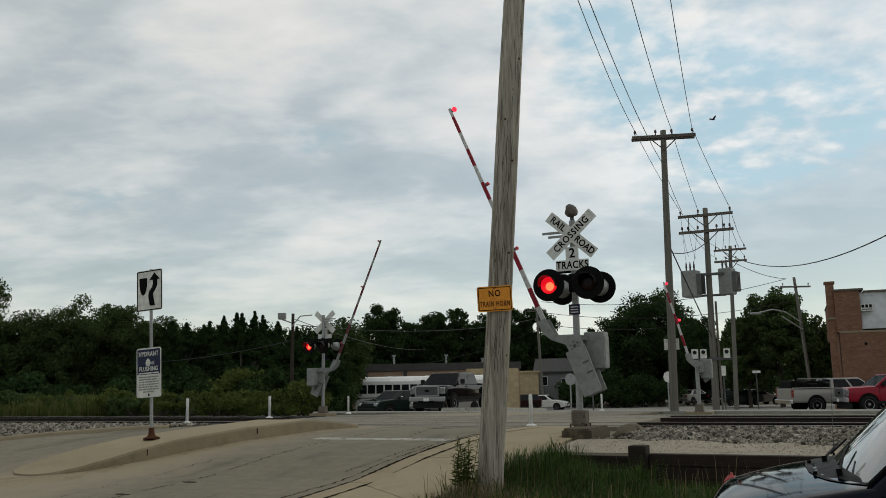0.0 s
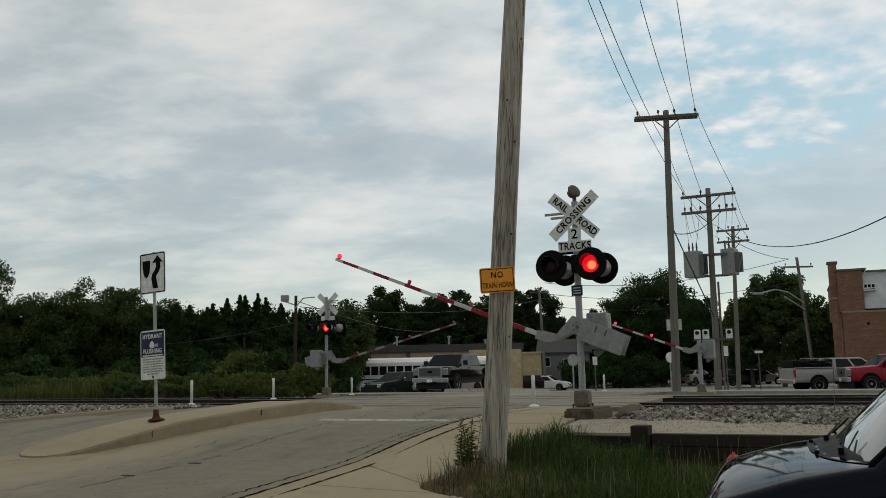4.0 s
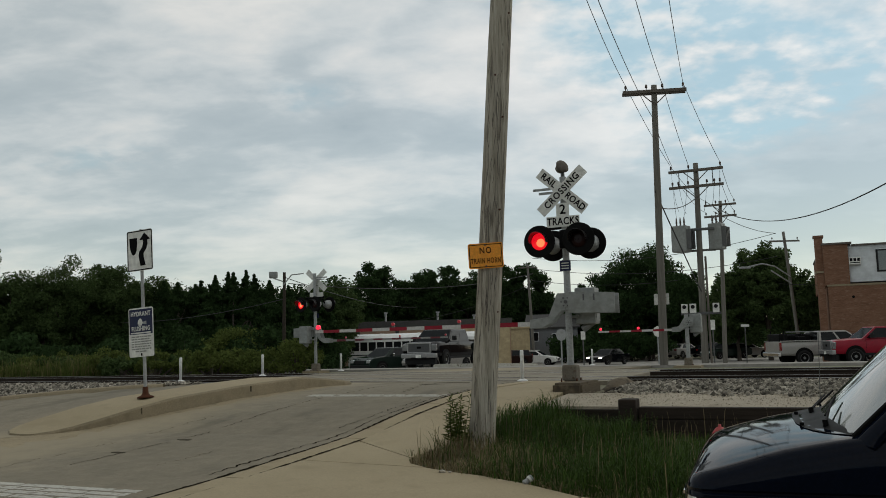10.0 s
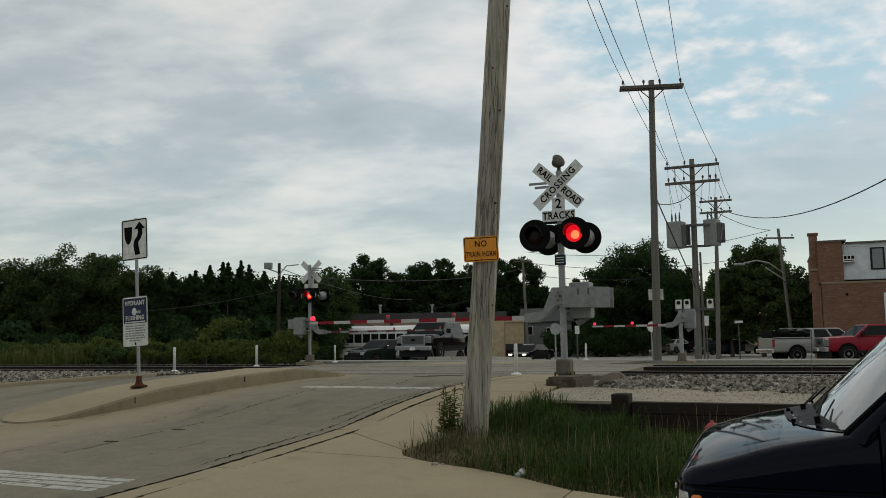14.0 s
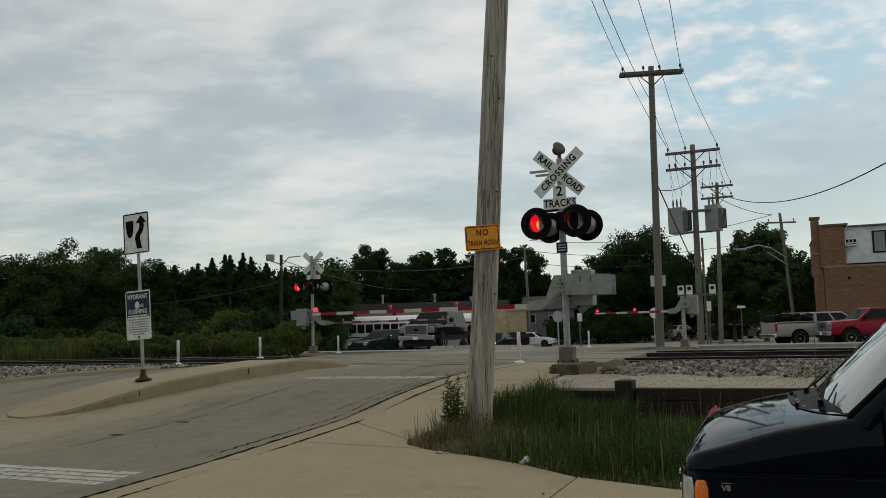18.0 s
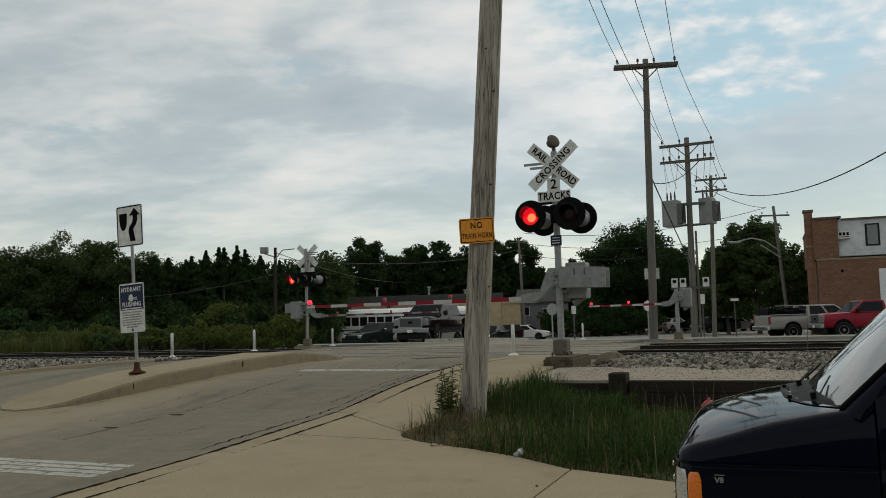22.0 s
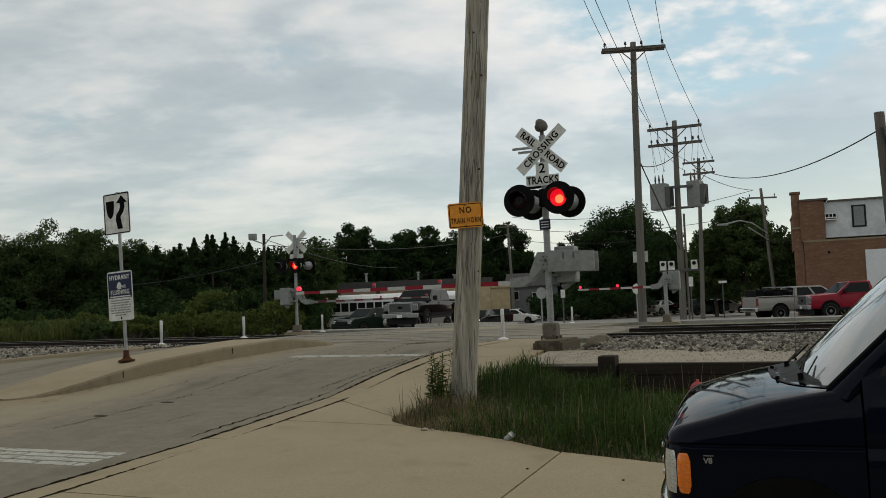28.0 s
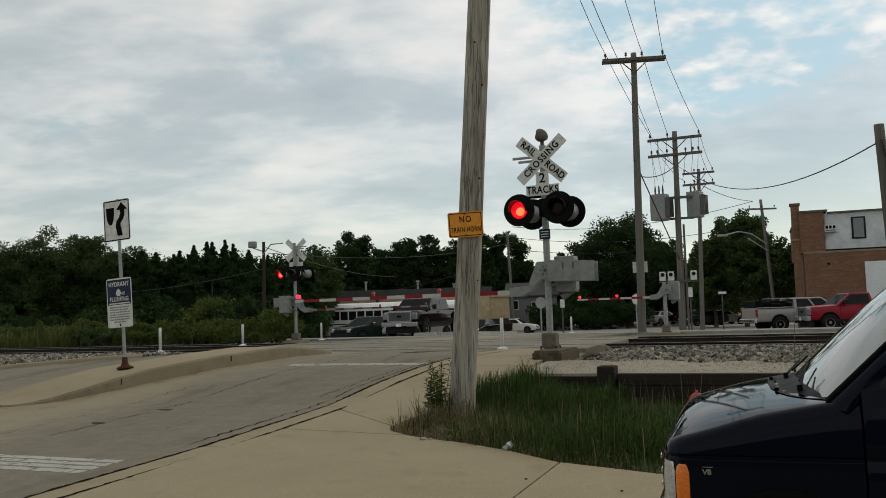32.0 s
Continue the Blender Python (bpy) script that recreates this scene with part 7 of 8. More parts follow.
sw = thing("street_wires", Matrix(), "black overhead wires along the far street", "wires")
for a, b, sg in (((-8, 46, 5.3), (-2, 92, 5.5), .5), ((-7.9, 46, 5.0), (8.2, 72, 7.2), .7), ((8.2, 72, 8.5), (24.9, 62, 8.9), .9), ((8.2, 72, 7.6), (24.9, 62, 7.2), .8), ((-3.0, 73, 3.4), (8.2, 72, 6.4), .5),
                 ((24.9, 62, 8.9), (17.5, 53, 9.3), .3), ((8.2, 72, 6.6), (20, 70, 6.2), .4), ((24.9, 62, 5.2), (40, 60, 5.4), .4), ((-8, 46, 4.2), (-22, 60, 3.6), .3)):
    part("wire", wire(B(), a, b, sg, .02, 14), "wire", sw)


def small_sign(X, Y, z, h, w, hh, mat, label, shape="box", pm="galv", rz=0):
    t = thing("street_sign", pose(X, Y, z, 0, 0, rz), label, "sign")
    part("post", tube(B(), (0, 0, -.3), (0, 0, h), .035, seg=8), pm, t)
    if shape == "disc":
        part("sign_plate", lathe(B(), [(w / 2, -.004), (w / 2, .004)], 8, pose(0, -.05, h - .1, 90, 0, 22)), mat, t)
    else:
        part("sign_plate", box(B(), 0, -.05, h - hh / 2, w, .012, hh), mat, t)
    return t


small_sign(5.75, 40.0, .33, 1.6, .58, 0, "galv", "back of an octagonal sign on a thin post", "disc")
small_sign(7.1, 42.0, .28, 1.7, .22, .40, "sign_white", "small white sign on a dark post", pm="steel_dark")
small_sign(11.9, 46.5, .1, 1.9, .6, 0, "sign_white", "small pale round sign", "disc")
small_sign(17.9, 50.0, -.1, 2.3, .48, .14, "sign_white", "small pale street name sign on a dark post", pm="steel_dark")
small_sign(14.1, 44.0, .2, 2.2, .22, .5, "sign_white", "small pale notice on a thin dark post", pm="steel_dark")

# plain dark wall, unseen, added behind the viewer to darken reflections
back = thing("rear_dark_screen", pose(0, -13.0, -0.3), "plain dark unseen wall added behind the viewer to darken reflections", "building")
back["kind"] = "structure"
part("wall", box(B(), 0, -2, 3.3, 70, 4, 7.2), "roof_dark", back)

# ---- trees and undergrowth ----
def leaf_cloud(rg, centres, radii, per, size, squash=0.8, droop=0.0):
    """Small leaf quads in clumps. Returns vertices and faces."""
    c = np.repeat(np.array(centres, float), per, axis=0)
    r = np.repeat(np.array(radii, float), per)
    d = rg.randn(len(c), 3)
    d /= np.linalg.norm(d, axis=1)[:, None]
    rad = r * (0.25 + 0.85 * rg.rand(len(c)) ** 0.6)
    p = c + d * rad[:, None] * np.array([1, 1, squash])
    n = rg.randn(len(c), 3) + d * 0.8
    n /= np.linalg.norm(n, axis=1)[:, None]
    a = np.cross(n, rg.randn(len(c), 3))
    a /= np.linalg.norm(a, axis=1)[:, None]
    b = np.cross(n, a)
    s = size * (0.55 + 0.9 * rg.rand(len(c)))[:, None]
    q = np.stack([p - a * s, p + b * s * 0.45 + a * s * .1, p + a * s, p - b * s * 0.45 + a * s * .1], 1).reshape(-1, 3)
    f = [(4 * i, 4 * i + 1, 4 * i + 2, 4 * i + 3) for i in range(len(c))]
    return q, f


def tree(X, Y, z0, top, width, mat, seed, form="round", leaves=11000, size=0.13, label="leafy dark green tree"):
    rg = np.random.RandomState(seed)
    rr = random.Random(seed)
    h = top - z0
    t = thing("tree", pose(X, Y, z0), label, "tree", "trees behind the crossing")
    bm = B()
    th = h * (0.45 if form == "round" else 0.8)
    tr = 0.018 * h + 0.06
    last = Vector((0, 0, -0.3))
    for i in range(5):
        nx = Vector((rr.uniform(-.12, .12), rr.uniform(-.12, .12), th * (i + 1) / 5))
        tube(bm, last, nx, tr * (1 - .14 * i), tr * (1 - .14 * (i + 1)), seg=8, caps=False)
        last = nx
    centres, radii = [], []
    n = 190 if form == "round" else 170
    for i in range(n):
        if form == "round":
            u, ph = rr.uniform(-0.9, 1), rr.uniform(0, 6.28)
            k = rr.random() ** 0.33
            lump = 0.90 + 0.34 * noise.noise((math.cos(ph) * 1.3 + seed, math.sin(ph) * 1.3, u * 1.6))
            q = math.sqrt(max(0.0, 1 - u * u * 0.9))
            x = width / 2 * k * q * math.cos(ph) * lump
            y = width / 2 * k * q * math.sin(ph) * lump
            z = h * 0.54 + h * 0.47 * u * k * lump
            rad = width * rr.uniform(.065, .125)
        else:
            zz = rr.random() ** 0.9
            ph = rr.uniform(0, 6.28)
            wmax = width / 2 * (1 - zz) ** 0.7
            x, y, z = wmax * rr.uniform(.1, 1) * math.cos(ph), wmax * rr.uniform(.1, 1) * math.sin(ph), h * (0.04 + 0.92 * zz)
            rad = width * (0.135 * (1 - zz) ** .75 + .014) * rr.uniform(.7, 1.1)
            if i % 4 == 0:
                x, y, z, rad = 0.10 * x, 0.10 * y, h * (.66 + .335 * zz), width * (.050 * (1 - zz) + .009)
        if z > h - rad * .7:
            z = h - rad * .7
        centres.append((x, y, max(z, rad * .6)))
        radii.append(rad)
    if form == "round":
        centres.append((0.1 * width * rr.uniform(-1, 1), 0, h - width * .09))
        radii.append(width * .1)
        n += 1
    for i in range(9):
        c = Vector(centres[rr.randrange(n)])
        s = Vector((0, 0, th * rr.uniform(.45, 1)))
        mid = s.lerp(c, .5) + Vector((0, 0, .2))
        tube(bm, s, mid, tr * .4, tr * .26, seg=6, caps=False)
        tube(bm, mid, c, tr * .26, tr * .08, seg=6, caps=False)
    part("trunk", bm, "trunk", t, "brown trunk and limbs")
    q, f = leaf_cloud(rg, centres, radii, leaves // n, size)
    cr_ = from_arrays("crown", q, f, mat)
    cr_.parent = t
    cr_["label"] = "uneven leafy crown"
    return t


def shrub(X, Y, z0, h, w, mat, seed, leaves=2200, size=0.12, label="rounded green shrub at the track side"):
    rg = np.random.RandomState(seed)
    rr = random.Random(seed)
    t = thing("shrub", pose(X, Y, z0), label, "shrub", "shrubs along the tracks")
    bm = B()
    centres, radii = [], []
    for i in range(16):
        ph, k = rr.uniform(0, 6.28), rr.random() ** .5
        z = h * rr.uniform(.25, .85) * (1 - .35 * k)
        c = (w / 2 * k * math.cos(ph), w / 2 * k * math.sin(ph), z)
        centres.append(c)
        radii.append(min(h, w) * rr.uniform(.14, .24))
        tube(bm, (0, 0, -.2), c, .03, .01, seg=5, caps=False)
    part("stem", bm, "trunk", t)
    q, f = leaf_cloud(rg, centres, radii, leaves // 16, size)
    cr_ = from_arrays("foliage", q, f, mat)
    cr_.parent = t
    return t


LEFT = [(-33.0, 60, 10.6, 6.6), (-29.7, 60, 6.7, 5.0), (-27.8, 61, 7.8, 5.6), (-25.6, 62, 8.5, 6.4), (-23.3, 63, 8.0, 5.4), (-21.2, 64, 7.2, 4.6), (-8.0, 66, 7.0, 5.0)]
SPRUCES = [(-19.9, 63, 6.7, 5.0), (-18.6, 62, 6.5, 5.0), (-17.2, 63, 6.6, 4.8), (-15.9, 62, 6.9, 5.0), (-15.2, 63, 7.3, 4.4), (-14.6, 62, 7.1, 4.6), (-13.9, 63, 7.3, 4.6), (-13.1, 62, 6.9, 4.6), (-12.0, 62, 6.5, 4.6), (-10.8, 63, 6.1, 4.8),
           (-19.2, 64, 6.6, 4.6), (-17.9, 64, 6.5, 4.6), (-16.5, 64, 6.7, 4.6),
           (-9.4, 63, 5.8, 4.6), (-15.2, 58, 4.9, 4.6), (-12.2, 57, 5.3, 4.6), (-9.6, 54, 5.2, 4.6), (-7.0, 52, 4.7, 4.2), (-18.5, 58, 4.4, 4.4), (-21.0, 60, 5.2, 4.4)]
CENTRE = [(-12.0, 107, 7.0, 6.0), (-7.4, 103, 11.5, 6.6), (-3.0, 106, 10.4, 6.8), (0.4, 106, 11.1, 6.8), (4.4, 107, 10.5, 7.4), (8.2, 107, 11.0, 7.4), (11.5, 107, 11.1, 6.8), (14.2, 108, 7.6, 5.4)]
RIGHT = [(23.0, 97, 11.9, 11.6), (18.4, 97, 8.8, 7.0), (28.0, 98, 9.0, 7.2), (30.9, 80, 10.4, 6.2), (28.3, 81, 7.6, 5.4), (33.9, 81, 8.2, 5.4), (36.5, 80, 7.4, 5.0), (26.0, 104, 8.8, 8.0)]
for i, (X, Y, tp, w) in enumerate(LEFT):
    tree(X, Y, -0.4, tp, w, "leaf", 20 + i, leaves=34000, size=0.095, label="dense dark green tree in the row behind the tracks")
for i, (X, Y, tp, w) in enumerate(SPRUCES):
    tree(X, Y, -0.2, tp, w, "leaf_dark", 120 + i, "cone", 16000, .095, "dark spruce tree with a pointed top")
for i, (X, Y, tp, w) in enumerate(CENTRE):
    tree(X, Y, -0.7, tp, w, "leaf_dark", 50 + i, leaves=34000, size=0.165)
for i, (X, Y, tp, w) in enumerate(RIGHT):
    tree(X, Y, -0.7, tp, w, "leaf" if 3 <= i <= 6 else "leaf_dark", 80 + i, leaves=44000 if w > 10 else 30000, size=0.15, label="broad dark green street tree")
# low growth under the trees closes the row
for i in range(26):
    X = -36 + i * 1.12
    shrub(X, 54 + 3 * math.sin(i * 2.1), -0.2, 2.8 + 1.2 * math.sin(i * 1.3) ** 2, 3.4, "leaf_dark", 200 + i, 2600, .16, "dark undergrowth beneath the trees")
for i in range(12):
    shrub(-14 + i * 3.1, 104 + 2 * math.sin(i), -0.6, 5.0, 5.4, "leaf_dark", 300 + i, 2600, .24, "dark hedge growth behind the buildings")
for i in range(9):
    shrub(16.0 + i * 3.0, 102 - (i % 3), -0.9, 5.4, 5.4, "leaf_dark", 340 + i, 2600, .2, "dark hedge growth behind the street")

for i in range(6):
    shrub(14.2 + i * 1.6, 91 - (i % 2), -0.9, 4.2 + .4 * (i % 3), 4.4, "leaf_dark", 380 + i, 3600, .16, "dark rounded bush beside the far street")


def woods(name, x0, x1, y0, y1, top, count, size, seed, label):
    """A far belt of foliage as one mass of leaves with an uneven top."""
    rg = np.random.RandomState(seed)
    cs, rs = [], []
    for i in range(count // 60):
        X = x0 + (x1 - x0) * rg.rand()
        h = top * (0.80 + 0.18 * noise.noise((X * .21, seed, 0)) + 0.14 * noise.noise((X * .6, seed, 3)))
        cs.append((X, y0 + (y1 - y0) * rg.rand(), h * rg.rand() ** .8 - .4))
        rs.append(0.5 + .7 * rg.rand())
    q, f = leaf_cloud(rg, cs, rs, 60, size)
    ob = from_arrays(name, q, f, "leaf_dark")
    return tagged(ob, label, "woods", kind="stuff")


woods("far_woods", -46, -7.2, 66, 70, 7.6, 120000, .14, 3, "dense dark belt of trees behind the tracks")
woods("far_woods", -22, -10, 64.5, 67, 8.1, 60000, .11, 5, "dense dark tree tops between the spruces")
woods("far_woods", -8.5, 42, 112, 118, 8.2, 100000, .24, 4, "dense dark belt of trees beyond the street")

# ---- grass, weeds, reeds ----
def blades(name, count, place, h0, h1, w, mat, seed, label, lean=0.45, m=RF, kind="stuff"):
    """Grass blades, each a bent tapering strip that leans with its neighbours; place(rng) gives (v, s, z, height factor) or None."""
    rg = np.random.RandomState(seed)
    V, Fc = [], []
    n = 0
    while n < count:
        q = place(rg)
        if q is None:
            continue
        v, s, z, k = q
        h = (h0 + (h1 - h0) * rg.rand() ** 1.4) * k
        a = 9.0 * noise.noise((v * 2.2, s * 2.2, seed)) + rg.randn() * 1.1
        d = np.array([math.cos(a), math.sin(a), 0.0])
        e = np.array([-d[1], d[0], 0.0]) * w * (0.6 + 0.8 * rg.rand())
        b = lean * rg.rand() * h
        p = np.array([v, s, z - 0.02])
        p1 = p + d * b * 0.15 + np.array([0, 0, h * .45])
        p2 = p + d * b * 0.50 + np.array([0, 0, h * (.82 - .06 * lean)])
        p3 = p + d * b * (1.0 + .3 * lean) + np.array([0, 0, h * (1 - 0.40 * lean * rg.rand())])
        V += [p - e, p + e, p1 + e * .9, p1 - e * .9, p2 + e * .6, p2 - e * .6, p3]
        o = 7 * n
        Fc += [(o, o + 1, o + 2, o + 3), (o + 3, o + 2, o + 4, o + 5), (o + 5, o + 4, o + 6)]
        n += 1
    ob = from_arrays(name, np.array(V), Fc, mat)
    ob.matrix_world = m
    return tagged(ob, label, "grass", kind=kind)


EDGE = [(-4.86, 9.6), (-4.81, 9.42), (-4.55, 9.12), (-4.07, 8.88), (-3.0, 8.46), (-2.3, 8.05), (-1.27, 7.70), (0.2, 7.15), (1.4, 6.6), (5.4, 5.9)]


def spot(rg):
    v = -5.0 + 8.5 * rg.rand() ** 1.1
    s = 6.2 + 7.2 * rg.rand()
    if s < 9.7:
        lim = float(np.interp(v, [e[0] for e in EDGE], [e[1] for e in EDGE]))
        if s < lim + 0.03 - (0.06 * rg.rand()):
            return None
    if v < -4.86 + (0.28 * (s - 9.6) / 3.0 if s > 9.6 else 0) - 0.10 * rg.rand():
        return None
    if s > WALL_S - 0.16 and v > -3.2:
        return None
    if s > 12.6 and v < -4.4:
        return None
    return v, s


def verge(rg):
    q = spot(rg)
    if q is None:
        return None
    v, s = q
    if dry_zone(v, s) > rg.rand():
        return None
    return tuft(rg, v, s)


def dry_zone(v, s):
    """1 where the grass has died back: round the pole's foot and along the walk."""
    lim = float(np.interp(v, [e[0] for e in EDGE], [e[1] for e in EDGE]))
    return min(0.95, 1.05 * math.exp(-((v + 4.5) ** 2 + (s - 10.0) ** 2) / 1.9) + 0.5 * math.exp(-max(0.0, s - lim) * 2.8))


def tuft(rg, v, s):
    k = 0.65 + 0.5 * noise.noise((v * .9, s * .9, 2.0))
    if s > 8.2 and v < -1.6:
        k += 0.25
    k *= float(np.interp(v, [-3.2, -1.5, 0.5], [1.0, 0.80, 0.60]))
    if v > -2.7 and s > 10.6:
        k *= 0.55
        if rg.rand() < .6:
            return None
    if s < 10.0 and v < -3.2:
        k *= 0.8
    return v, s, ground_z(v, s), max(.35, k)


def verge_dry(rg):
    q = spot(rg)
    if q is None:
        return None
    v, s = q
    if dry_zone(v, s) * 1.1 + 0.05 < rg.rand():
        return None
    return tuft(rg, v, s)


blades("verge_grass", 46000, verge, 0.10, 0.56, 0.0048, "grass", 5, "tall green grass around the wooden pole", 1.0)
blades("verge_dry_grass", 9500, verge_dry, 0.08, 0.36, 0.0036, "grass_dry", 6, "dry tan grass along the walk's edge", 1.1)


def stalky(rg):
    q = spot(rg)
    return (q[0], q[1], ground_z(*q), 1.0) if q and q[0] < 1.0 else None


blades("verge_stalks", 380, stalky, 0.3, 0.62, 0.004, "grass_dry", 11, "thin dry stalks standing in the grass", 0.35)


def litterbed(rg):
    q = verge(rg)
    if q is None:
        return None
    v, s, z, k = q
    lim = float(np.interp(v, [e[0] for e in EDGE], [e[1] for e in EDGE]))
    return (v, s - .05 * rg.rand(), z + .045, .5) if s < lim + .35 and s < 9.8 else None


blades("thatch", 2600, litterbed, 0.03, 0.14, 0.004, "grass_dry", 7, "flat dead grass at the walk's edge", 1.6)
# bare verge soil with green moss under the grass
bm = B()
g2 = []
for i in range(30):
    s = 7.2 + 6.15 * i / 29
    g2.append([bm.verts.new((v, s, ground_z(v, s) + 0.012)) for v in np.linspace(-4.85, 4.5, 30)])
for i in range(29):
    for j in range(29):
        v, s = g2[i][j].co.x, g2[i][j].co.y
        lim = float(np.interp(v, [e[0] for e in EDGE], [e[1] for e in EDGE]))
        if s > lim - 0.2:
            bm.faces.new((g2[i][j], g2[i][j + 1], g2[i + 1][j + 1], g2[i + 1][j]))
M["turf"] = material("turf", (0.045, 0.055, 0.02), (0.075, 0.07, 0.035), 0.95, scale=1.2, fine=25, bump=0.8, dist=0.03)
vt = obj("verge_soil", bm, "turf")
vt.matrix_world = RF
tagged(vt, "dark soil and moss under the grass", "ground", kind="structure")


def weed(X, Y, z, h, n, seed, label, mat="leaf_light", leaf=0.10):
    """An upright weed: stems with pairs of narrow leaves."""
    rr = random.Random(seed)
    t = thing("weed", pose(X, Y, z), label, "weed", "weeds by the pole")
    bs, bl = B(), B()
    for i in range(n):
        a, tip = rr.uniform(0, 6.28), rr.uniform(.03, .16)
        hh = h * rr.uniform(.65, 1)
        b0 = Vector((rr.uniform(-.1, .1), rr.uniform(-.1, .1), -.03))
        b1 = b0 + Vector((tip * math.cos(a), tip * math.sin(a), hh))
        tube(bs, b0, b1, .005, .003, seg=5, caps=False)
        for k in range(26):
            u = .22 + .78 * k / 25
            c = b0.lerp(b1, u)
            d = k * 2.4
            ln = leaf * (1.25 - .6 * u) * rr.uniform(.7, 1.2)
            dr = Vector((math.cos(d), math.sin(d), .45 if u < .9 else 1.1)).normalized()
            sd = dr.cross(Vector((0, 0, 1))).normalized() * ln * .13
            p = [c, c + dr * ln * .5 + sd, c + dr * ln - Vector((0, 0, ln * .25)), c + dr * ln * .5 - sd]
            bl.faces.new([bl.verts.new(q) for q in p])
    part("stem", bs, "grass", t)["kind"] = "stuff"
    part("foliage", bl, mat, t)["kind"] = "stuff"
    return t


weed(0.18, 11.62, 0.22, 0.62, 10, 1, "tall leafy green weed beside the wooden pole")
weed(0.30, 11.85, 0.24, 0.72, 8, 4, "tall leafy green weed beside the wooden pole", leaf=.12)
weed(2.75, 12.9, 0.08, 0.5, 7, 2, "straggly bush of weeds before the timber wall", "leaf", .07)
weed(2.98, 12.75, 0.08, 0.46, 7, 3, "straggly bush of weeds before the timber wall", "leaf", .07)
weed(2.5, 12.6, 0.08, 0.42, 7, 5, "straggly bush of weeds before the timber wall", "leaf", .07)

# litter at the edge of the walk
lt = thing("crushed_can", pose(0.885, 8.93, 0.19, 12, 55, 30), "crushed pale drinks can in the grass edge", "litter")
part("can", lathe(B(), [(.022, -.055), (.032, -.045), (.026, -.01), (.033, .03), (.031, .05), (.022, .056)], 12), "galv", lt)
part("can_band", lathe(B(), [(.034, .008), (.034, .032)], 12), "sign_white", lt)
for X, Y, r in ((0.02, 9.72, .035), (0.10, 9.70, .02), (0.52, 6.6, .018), (0.9, 7.6, .012), (-.4, 8.4, .012), (.35, 8.2, .01), (-1.0, 9.2, .012), (1.6, 7.0, .011)):
    bm = B()
    bmesh.ops.create_icosphere(bm, subdivisions=1, radius=r)
    for q in bm.verts:
        q.co = Vector((q.co.x * 1.3, q.co.y, q.co.z * .6)) * (1 + .25 * noise.noise(q.co * 40))
    pb = obj("pebble", bm, "crack" if r < .02 else "stone")
    s_, v_ = X * math.sin(radians(TURN)) + Y * math.cos(radians(TURN)), X * math.cos(radians(TURN)) - Y * math.sin(radians(TURN))
    pb.matrix_world = pose(X, Y, zg(s_) + .014 + r * .3)
    tagged(pb, "small dark pebble lying on the concrete walk", "pebble", "pebbles on the walk")

hy = thing("hydrant", pose(3.86, 12.0, 0.07), "low faded red hydrant head in the grass by the timber wall", "hydrant")
part("barrel", lathe(B(), [(.10, -.1), (.10, .08), (.085, .10), (.085, .17), (.105, .18), (.105, .20), (.085, .23), (.05, .27), (.02, .28), (.02, .31)], 16), "hydrant_red", hy, smooth=True)
for sy in (-1, 1):
    part("outlet", tube(B(), (sy * .05, 0, .14), (sy * .13, 0, .14), .035, seg=10), "hydrant_red", hy)

# reeds and scrub along the far side of the tracks
def reedbed(rg):
    v = -64 + 40.0 * rg.rand()
    s = 32.5 + 4 * rg.rand() ** 1.4
    k = 0.75 + 0.45 * noise.noise((v * .35, s * .4, 5.0))
    return v, s, zg(s) - .1, max(.4, k)


def reedbed_tan(rg):
    q = reedbed(rg)
    return q if q and (q[0] < -31 or rg.rand() < .12) else None


blades("reeds", 5000, reedbed_tan, 0.8, 1.55, 0.018, "reed", 9, "tall tan and green reeds beyond the tracks", 0.3)


def tan_edge(rg):
    v = -66 + 35 * rg.rand() ** .8
    s = 28.0 + 2.2 * rg.rand()
    return v, s, zg(s) - .1, max(.45, .8 + .4 * noise.noise((v * .4, s * .5, 9.0)))


blades("reeds", 3600, tan_edge, 0.5, 1.6, 0.010, "reed", 19, "tan feathery reeds at the edge of the tracks", 1.0)
blades("reed_greens", 9000, tan_edge, 0.4, 1.35, 0.014, "leaf_light", 23, "tall green weeds at the edge of the tracks", 1.0)
blades("reed_greens", 9000, reedbed, 0.5, 1.15, 0.03, "leaf_light", 10, "tall green weeds among the reeds", 0.5)
rr = random.Random(31)
for i in range(44):
    v = -60 + i * 0.92 + rr.uniform(-.3, .3)
    s = 29.0 + rr.uniform(0, 2.6)
    q = F(v, s, 0)
    shrub(q.x, q.y, zg(s) - .1, rr.uniform(1.0, 1.7) + (0.2 if v > -26 else 0), rr.uniform(1.7, 2.8), rr.choice(("leaf_light", "leaf_light", "leaf")), 400 + i, 2600, .07, "bushy green scrub at the edge of the tracks")
q = F(-33.5, 42, 0)
shrub(q.x, q.y, -.2, 4.0, 3.6, "leaf_light", 470, 4200, .10, "tall pale green bush before the dark trees")

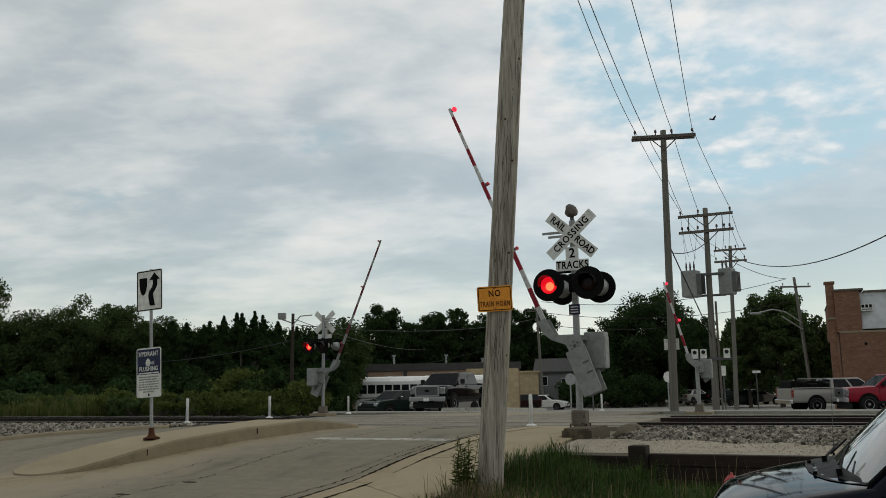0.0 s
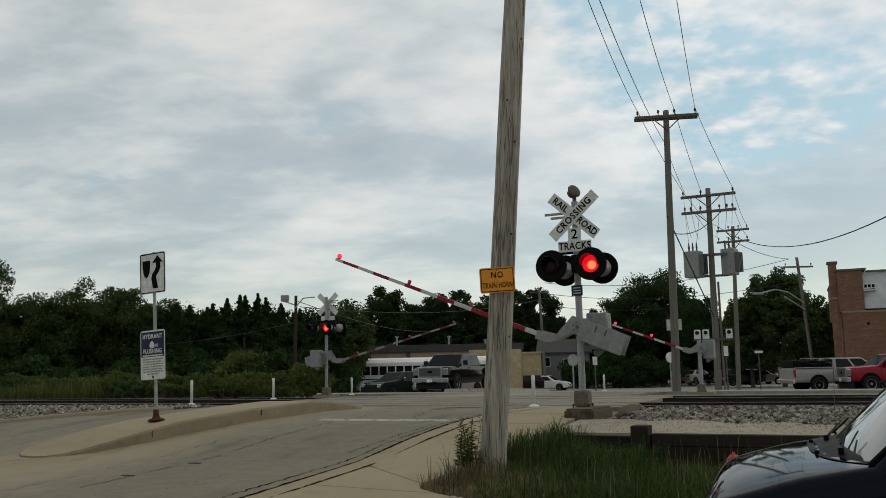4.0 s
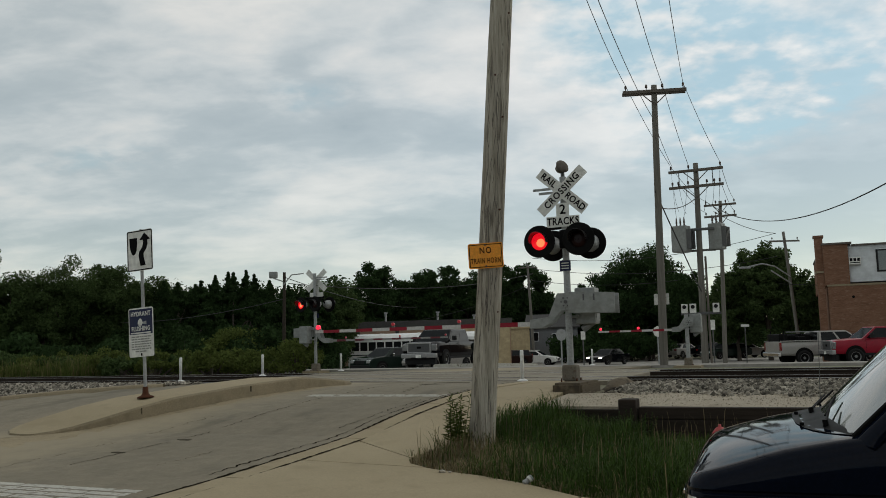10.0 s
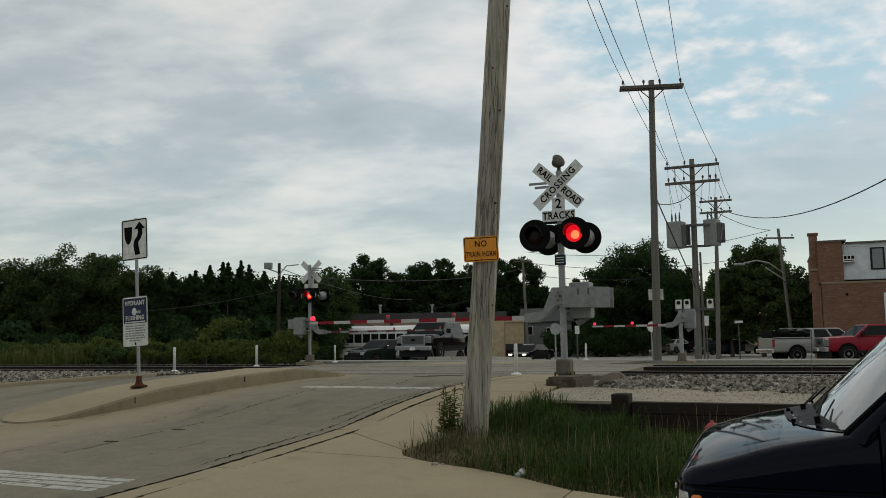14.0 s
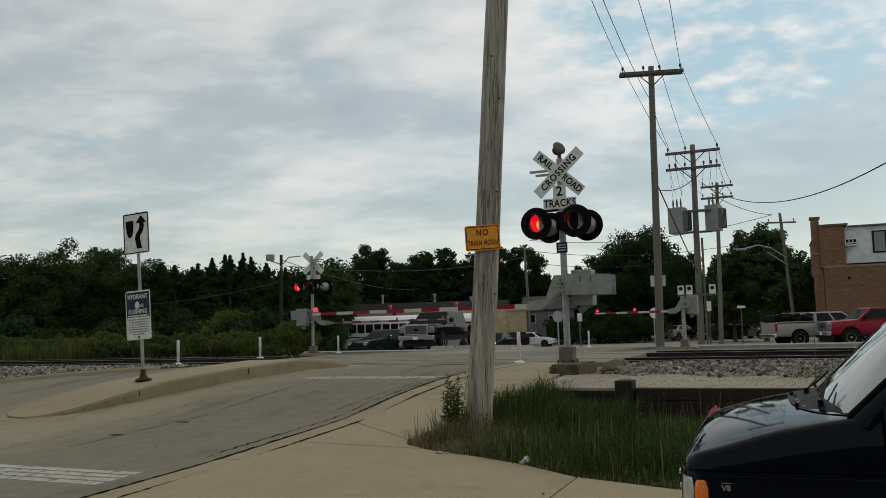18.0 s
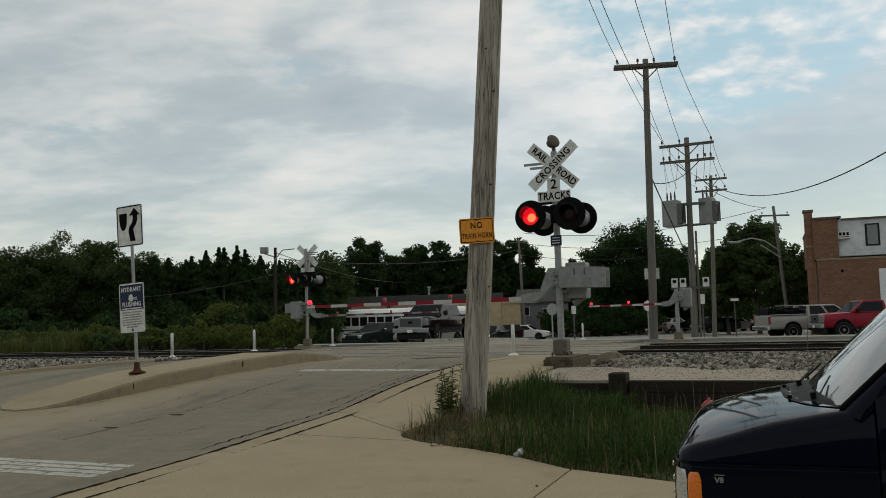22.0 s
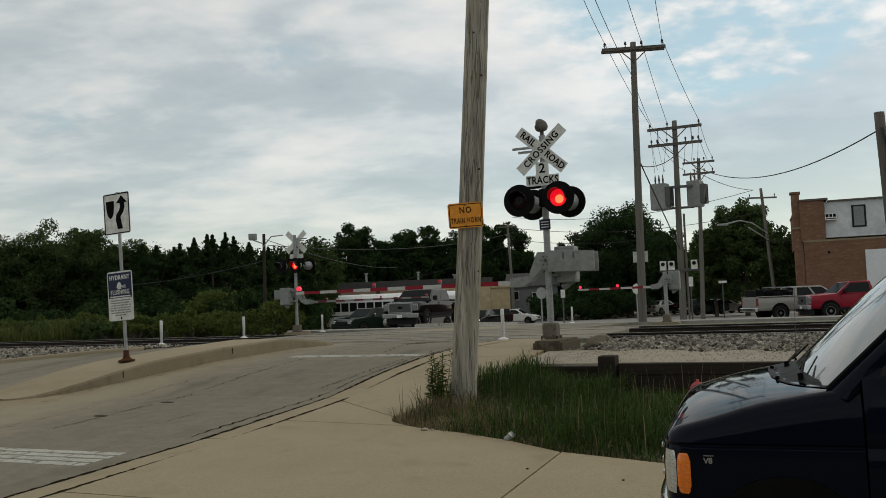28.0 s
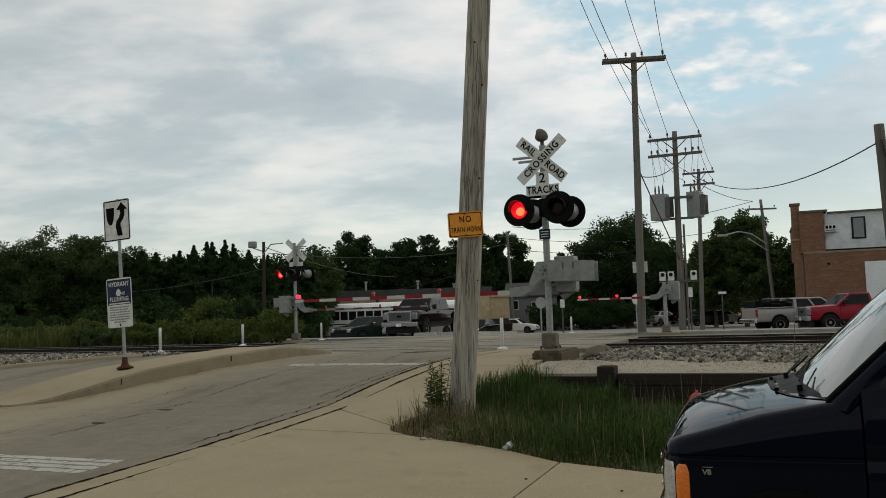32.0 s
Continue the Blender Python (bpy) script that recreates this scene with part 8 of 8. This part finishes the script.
# a small bird that crosses the sky
bird = thing("bird", pose(14.79, 45, 15.67), "small dark bird in flight", "bird")
part("body", lathe(B(), [(.004, -.13), (.03, -.08), (.045, 0), (.035, .07), (.012, .13)], 10, pose(0, 0, 0, 0, 90, 0)), "bird", bird, smooth=True)
part("tail", prism(B(), [(-.10, -.005), (-.24, -.01), (-.24, .01), (-.10, .005)], -.04, .04), "bird", bird)
WINGS = []
for sgn in (-1, 1):
    bm = B()
    q = [(.05, 0, .0), (.09, sgn * .16, .02), (.0, sgn * .36, .03), (-.05, sgn * .18, .01), (-.06, 0, 0)]
    a = [bm.verts.new(c) for c in q]
    b = [bm.verts.new((c[0], c[1], c[2] + .012)) for c in q]
    bm.faces.new(a)
    bm.faces.new(list(reversed(b)))
    for i in range(5):
        bm.faces.new((a[i], b[i], b[(i + 1) % 5], a[(i + 1) % 5]))
    bmesh.ops.recalc_face_normals(bm, faces=bm.faces[:])
    WINGS.append((part("wing", bm, "bird", bird), sgn))


def motions():
    # gates swing down, then stay level
    near = [(0.0, 67.2), (0.5, 62.6), (1.0, 57.0), (1.5, 51.0), (2.0, 45.0), (2.5, 38.9), (3.0, 33.4), (3.5, 27.6), (4.0, 21.3), (4.5, 14.6), (5.0, 7.6), (5.4, 2.2), (5.7, 0.0), (32.0, 0.0)]
    far = [(0.0, 66.5), (1.0, 53.5), (2.0, 40.5), (3.0, 27.0), (3.5, 20.5), (4.0, 14.0), (4.5, 7.5), (5.0, 1.5), (5.3, 0.0), (32.0, 0.0)]
    third_rows = [(0.0, 75.0), (1.0, 64.0), (2.0, 51.0), (3.0, 36.0), (3.5, 28.5), (4.0, 21.0), (4.5, 13.5), (5.0, 6.0), (5.5, 0.5), (5.8, 0.0), (32.0, 0.0)]
    for arm, pivot, rows in ((near_arm, (0, 0, 1.50), near), (far_arm, (0, 0, 1.56), far), (third_arm, (0.1, 0, 1.45), third_rows)):
        walk(arm, [(t, pose(*pivot, 0, a, 0)) for t, a in rows])
    # signal lenses turn their lit face out in turn
    for lens, m, right in LENSES:
        rows = []
        turned = 0.0 if not right else 180.0
        rows.append((0.0, m @ pose(0, 0, 0, 0, 0, turned)))
        for t in sorted(TO_RIGHT + TO_LEFT):
            if t < 31.9:
                rows += [(t + i / FPS, m @ pose(0, 0, 0, 0, 0, turned + 60 * i)) for i in range(4)]
                turned += 180.0
        rows.append((32.2, m @ pose(0, 0, 0, 0, 0, turned)))
        walk(lens, rows)
    # the dark sedan comes along the far street, turns in and stops
    drive = [(0.0, 62.0, 112.0, -0.93, -0.36), (6.0, 34.5, 96.0, -0.90, -0.43), (7.0, 29.0, 92.3, -0.88, -0.47), (8.0, 23.9, 88.0, -0.86, -0.51), (8.6, 20.5, 84.3, -0.85, -0.53),
             (9.0, 18.46, 81.5, -0.84, -0.54), (9.8, 15.93, 79.0, -0.74, -0.67), (10.2, 15.0, 78.2, -0.62, -0.78), (10.6, 14.0, 77.5, -0.52, -0.85), (11.0, 13.2, 77.0, -0.5, -0.87),
             (12.2, 11.4, 74.6, -0.55, -0.84), (13.0, 9.9, 73.3, -0.58, -0.81), (13.5, 9.1, 72.6, -0.60, -0.80), (14.0, 8.3, 72.1, -0.60, -0.80), (14.5, 7.6, 71.7, -0.58, -0.81),
             (16.5, 5.3, 70.7, -0.48, -0.88), (17.2, 5.1, 70.6, -0.45, -0.89), (32.0, 5.1, 70.6, -0.45, -0.89)]
    walk(moving_car, [(t, parked(X, Y, zg(X * math.sin(radians(TURN)) + Y * math.cos(radians(TURN))) - 0.0, heading(dx, dy))) for t, X, Y, dx, dy in drive])
    flight = [(0.0, 14.79, 15.67, -6), (0.5, 15.6, 14.1, 4), (1.0, 16.86, 12.6, 8), (1.5, 19.63, 11.42, -4), (2.0, 22.6, 10.6, -8), (3.0, 29.0, 10.0, 6), (5.0, 44.0, 12.0, 0), (32.0, 150.0, 40.0, 0)]
    walk(bird, [(t, pose(X, 45.0 + 0.2 * t, z, 0, roll_, 15)) for t, X, z, roll_ in flight])
    for wing, sgn in WINGS:
        walk(wing, [(0.1 * i, pose(0, 0, 0, sgn * (22 if i % 4 in (0, 1) else -12), 0, 0)) for i in range(0, 40)] + [(32.0, pose(0, 0, 0, 0, 0, 0))])


motions()
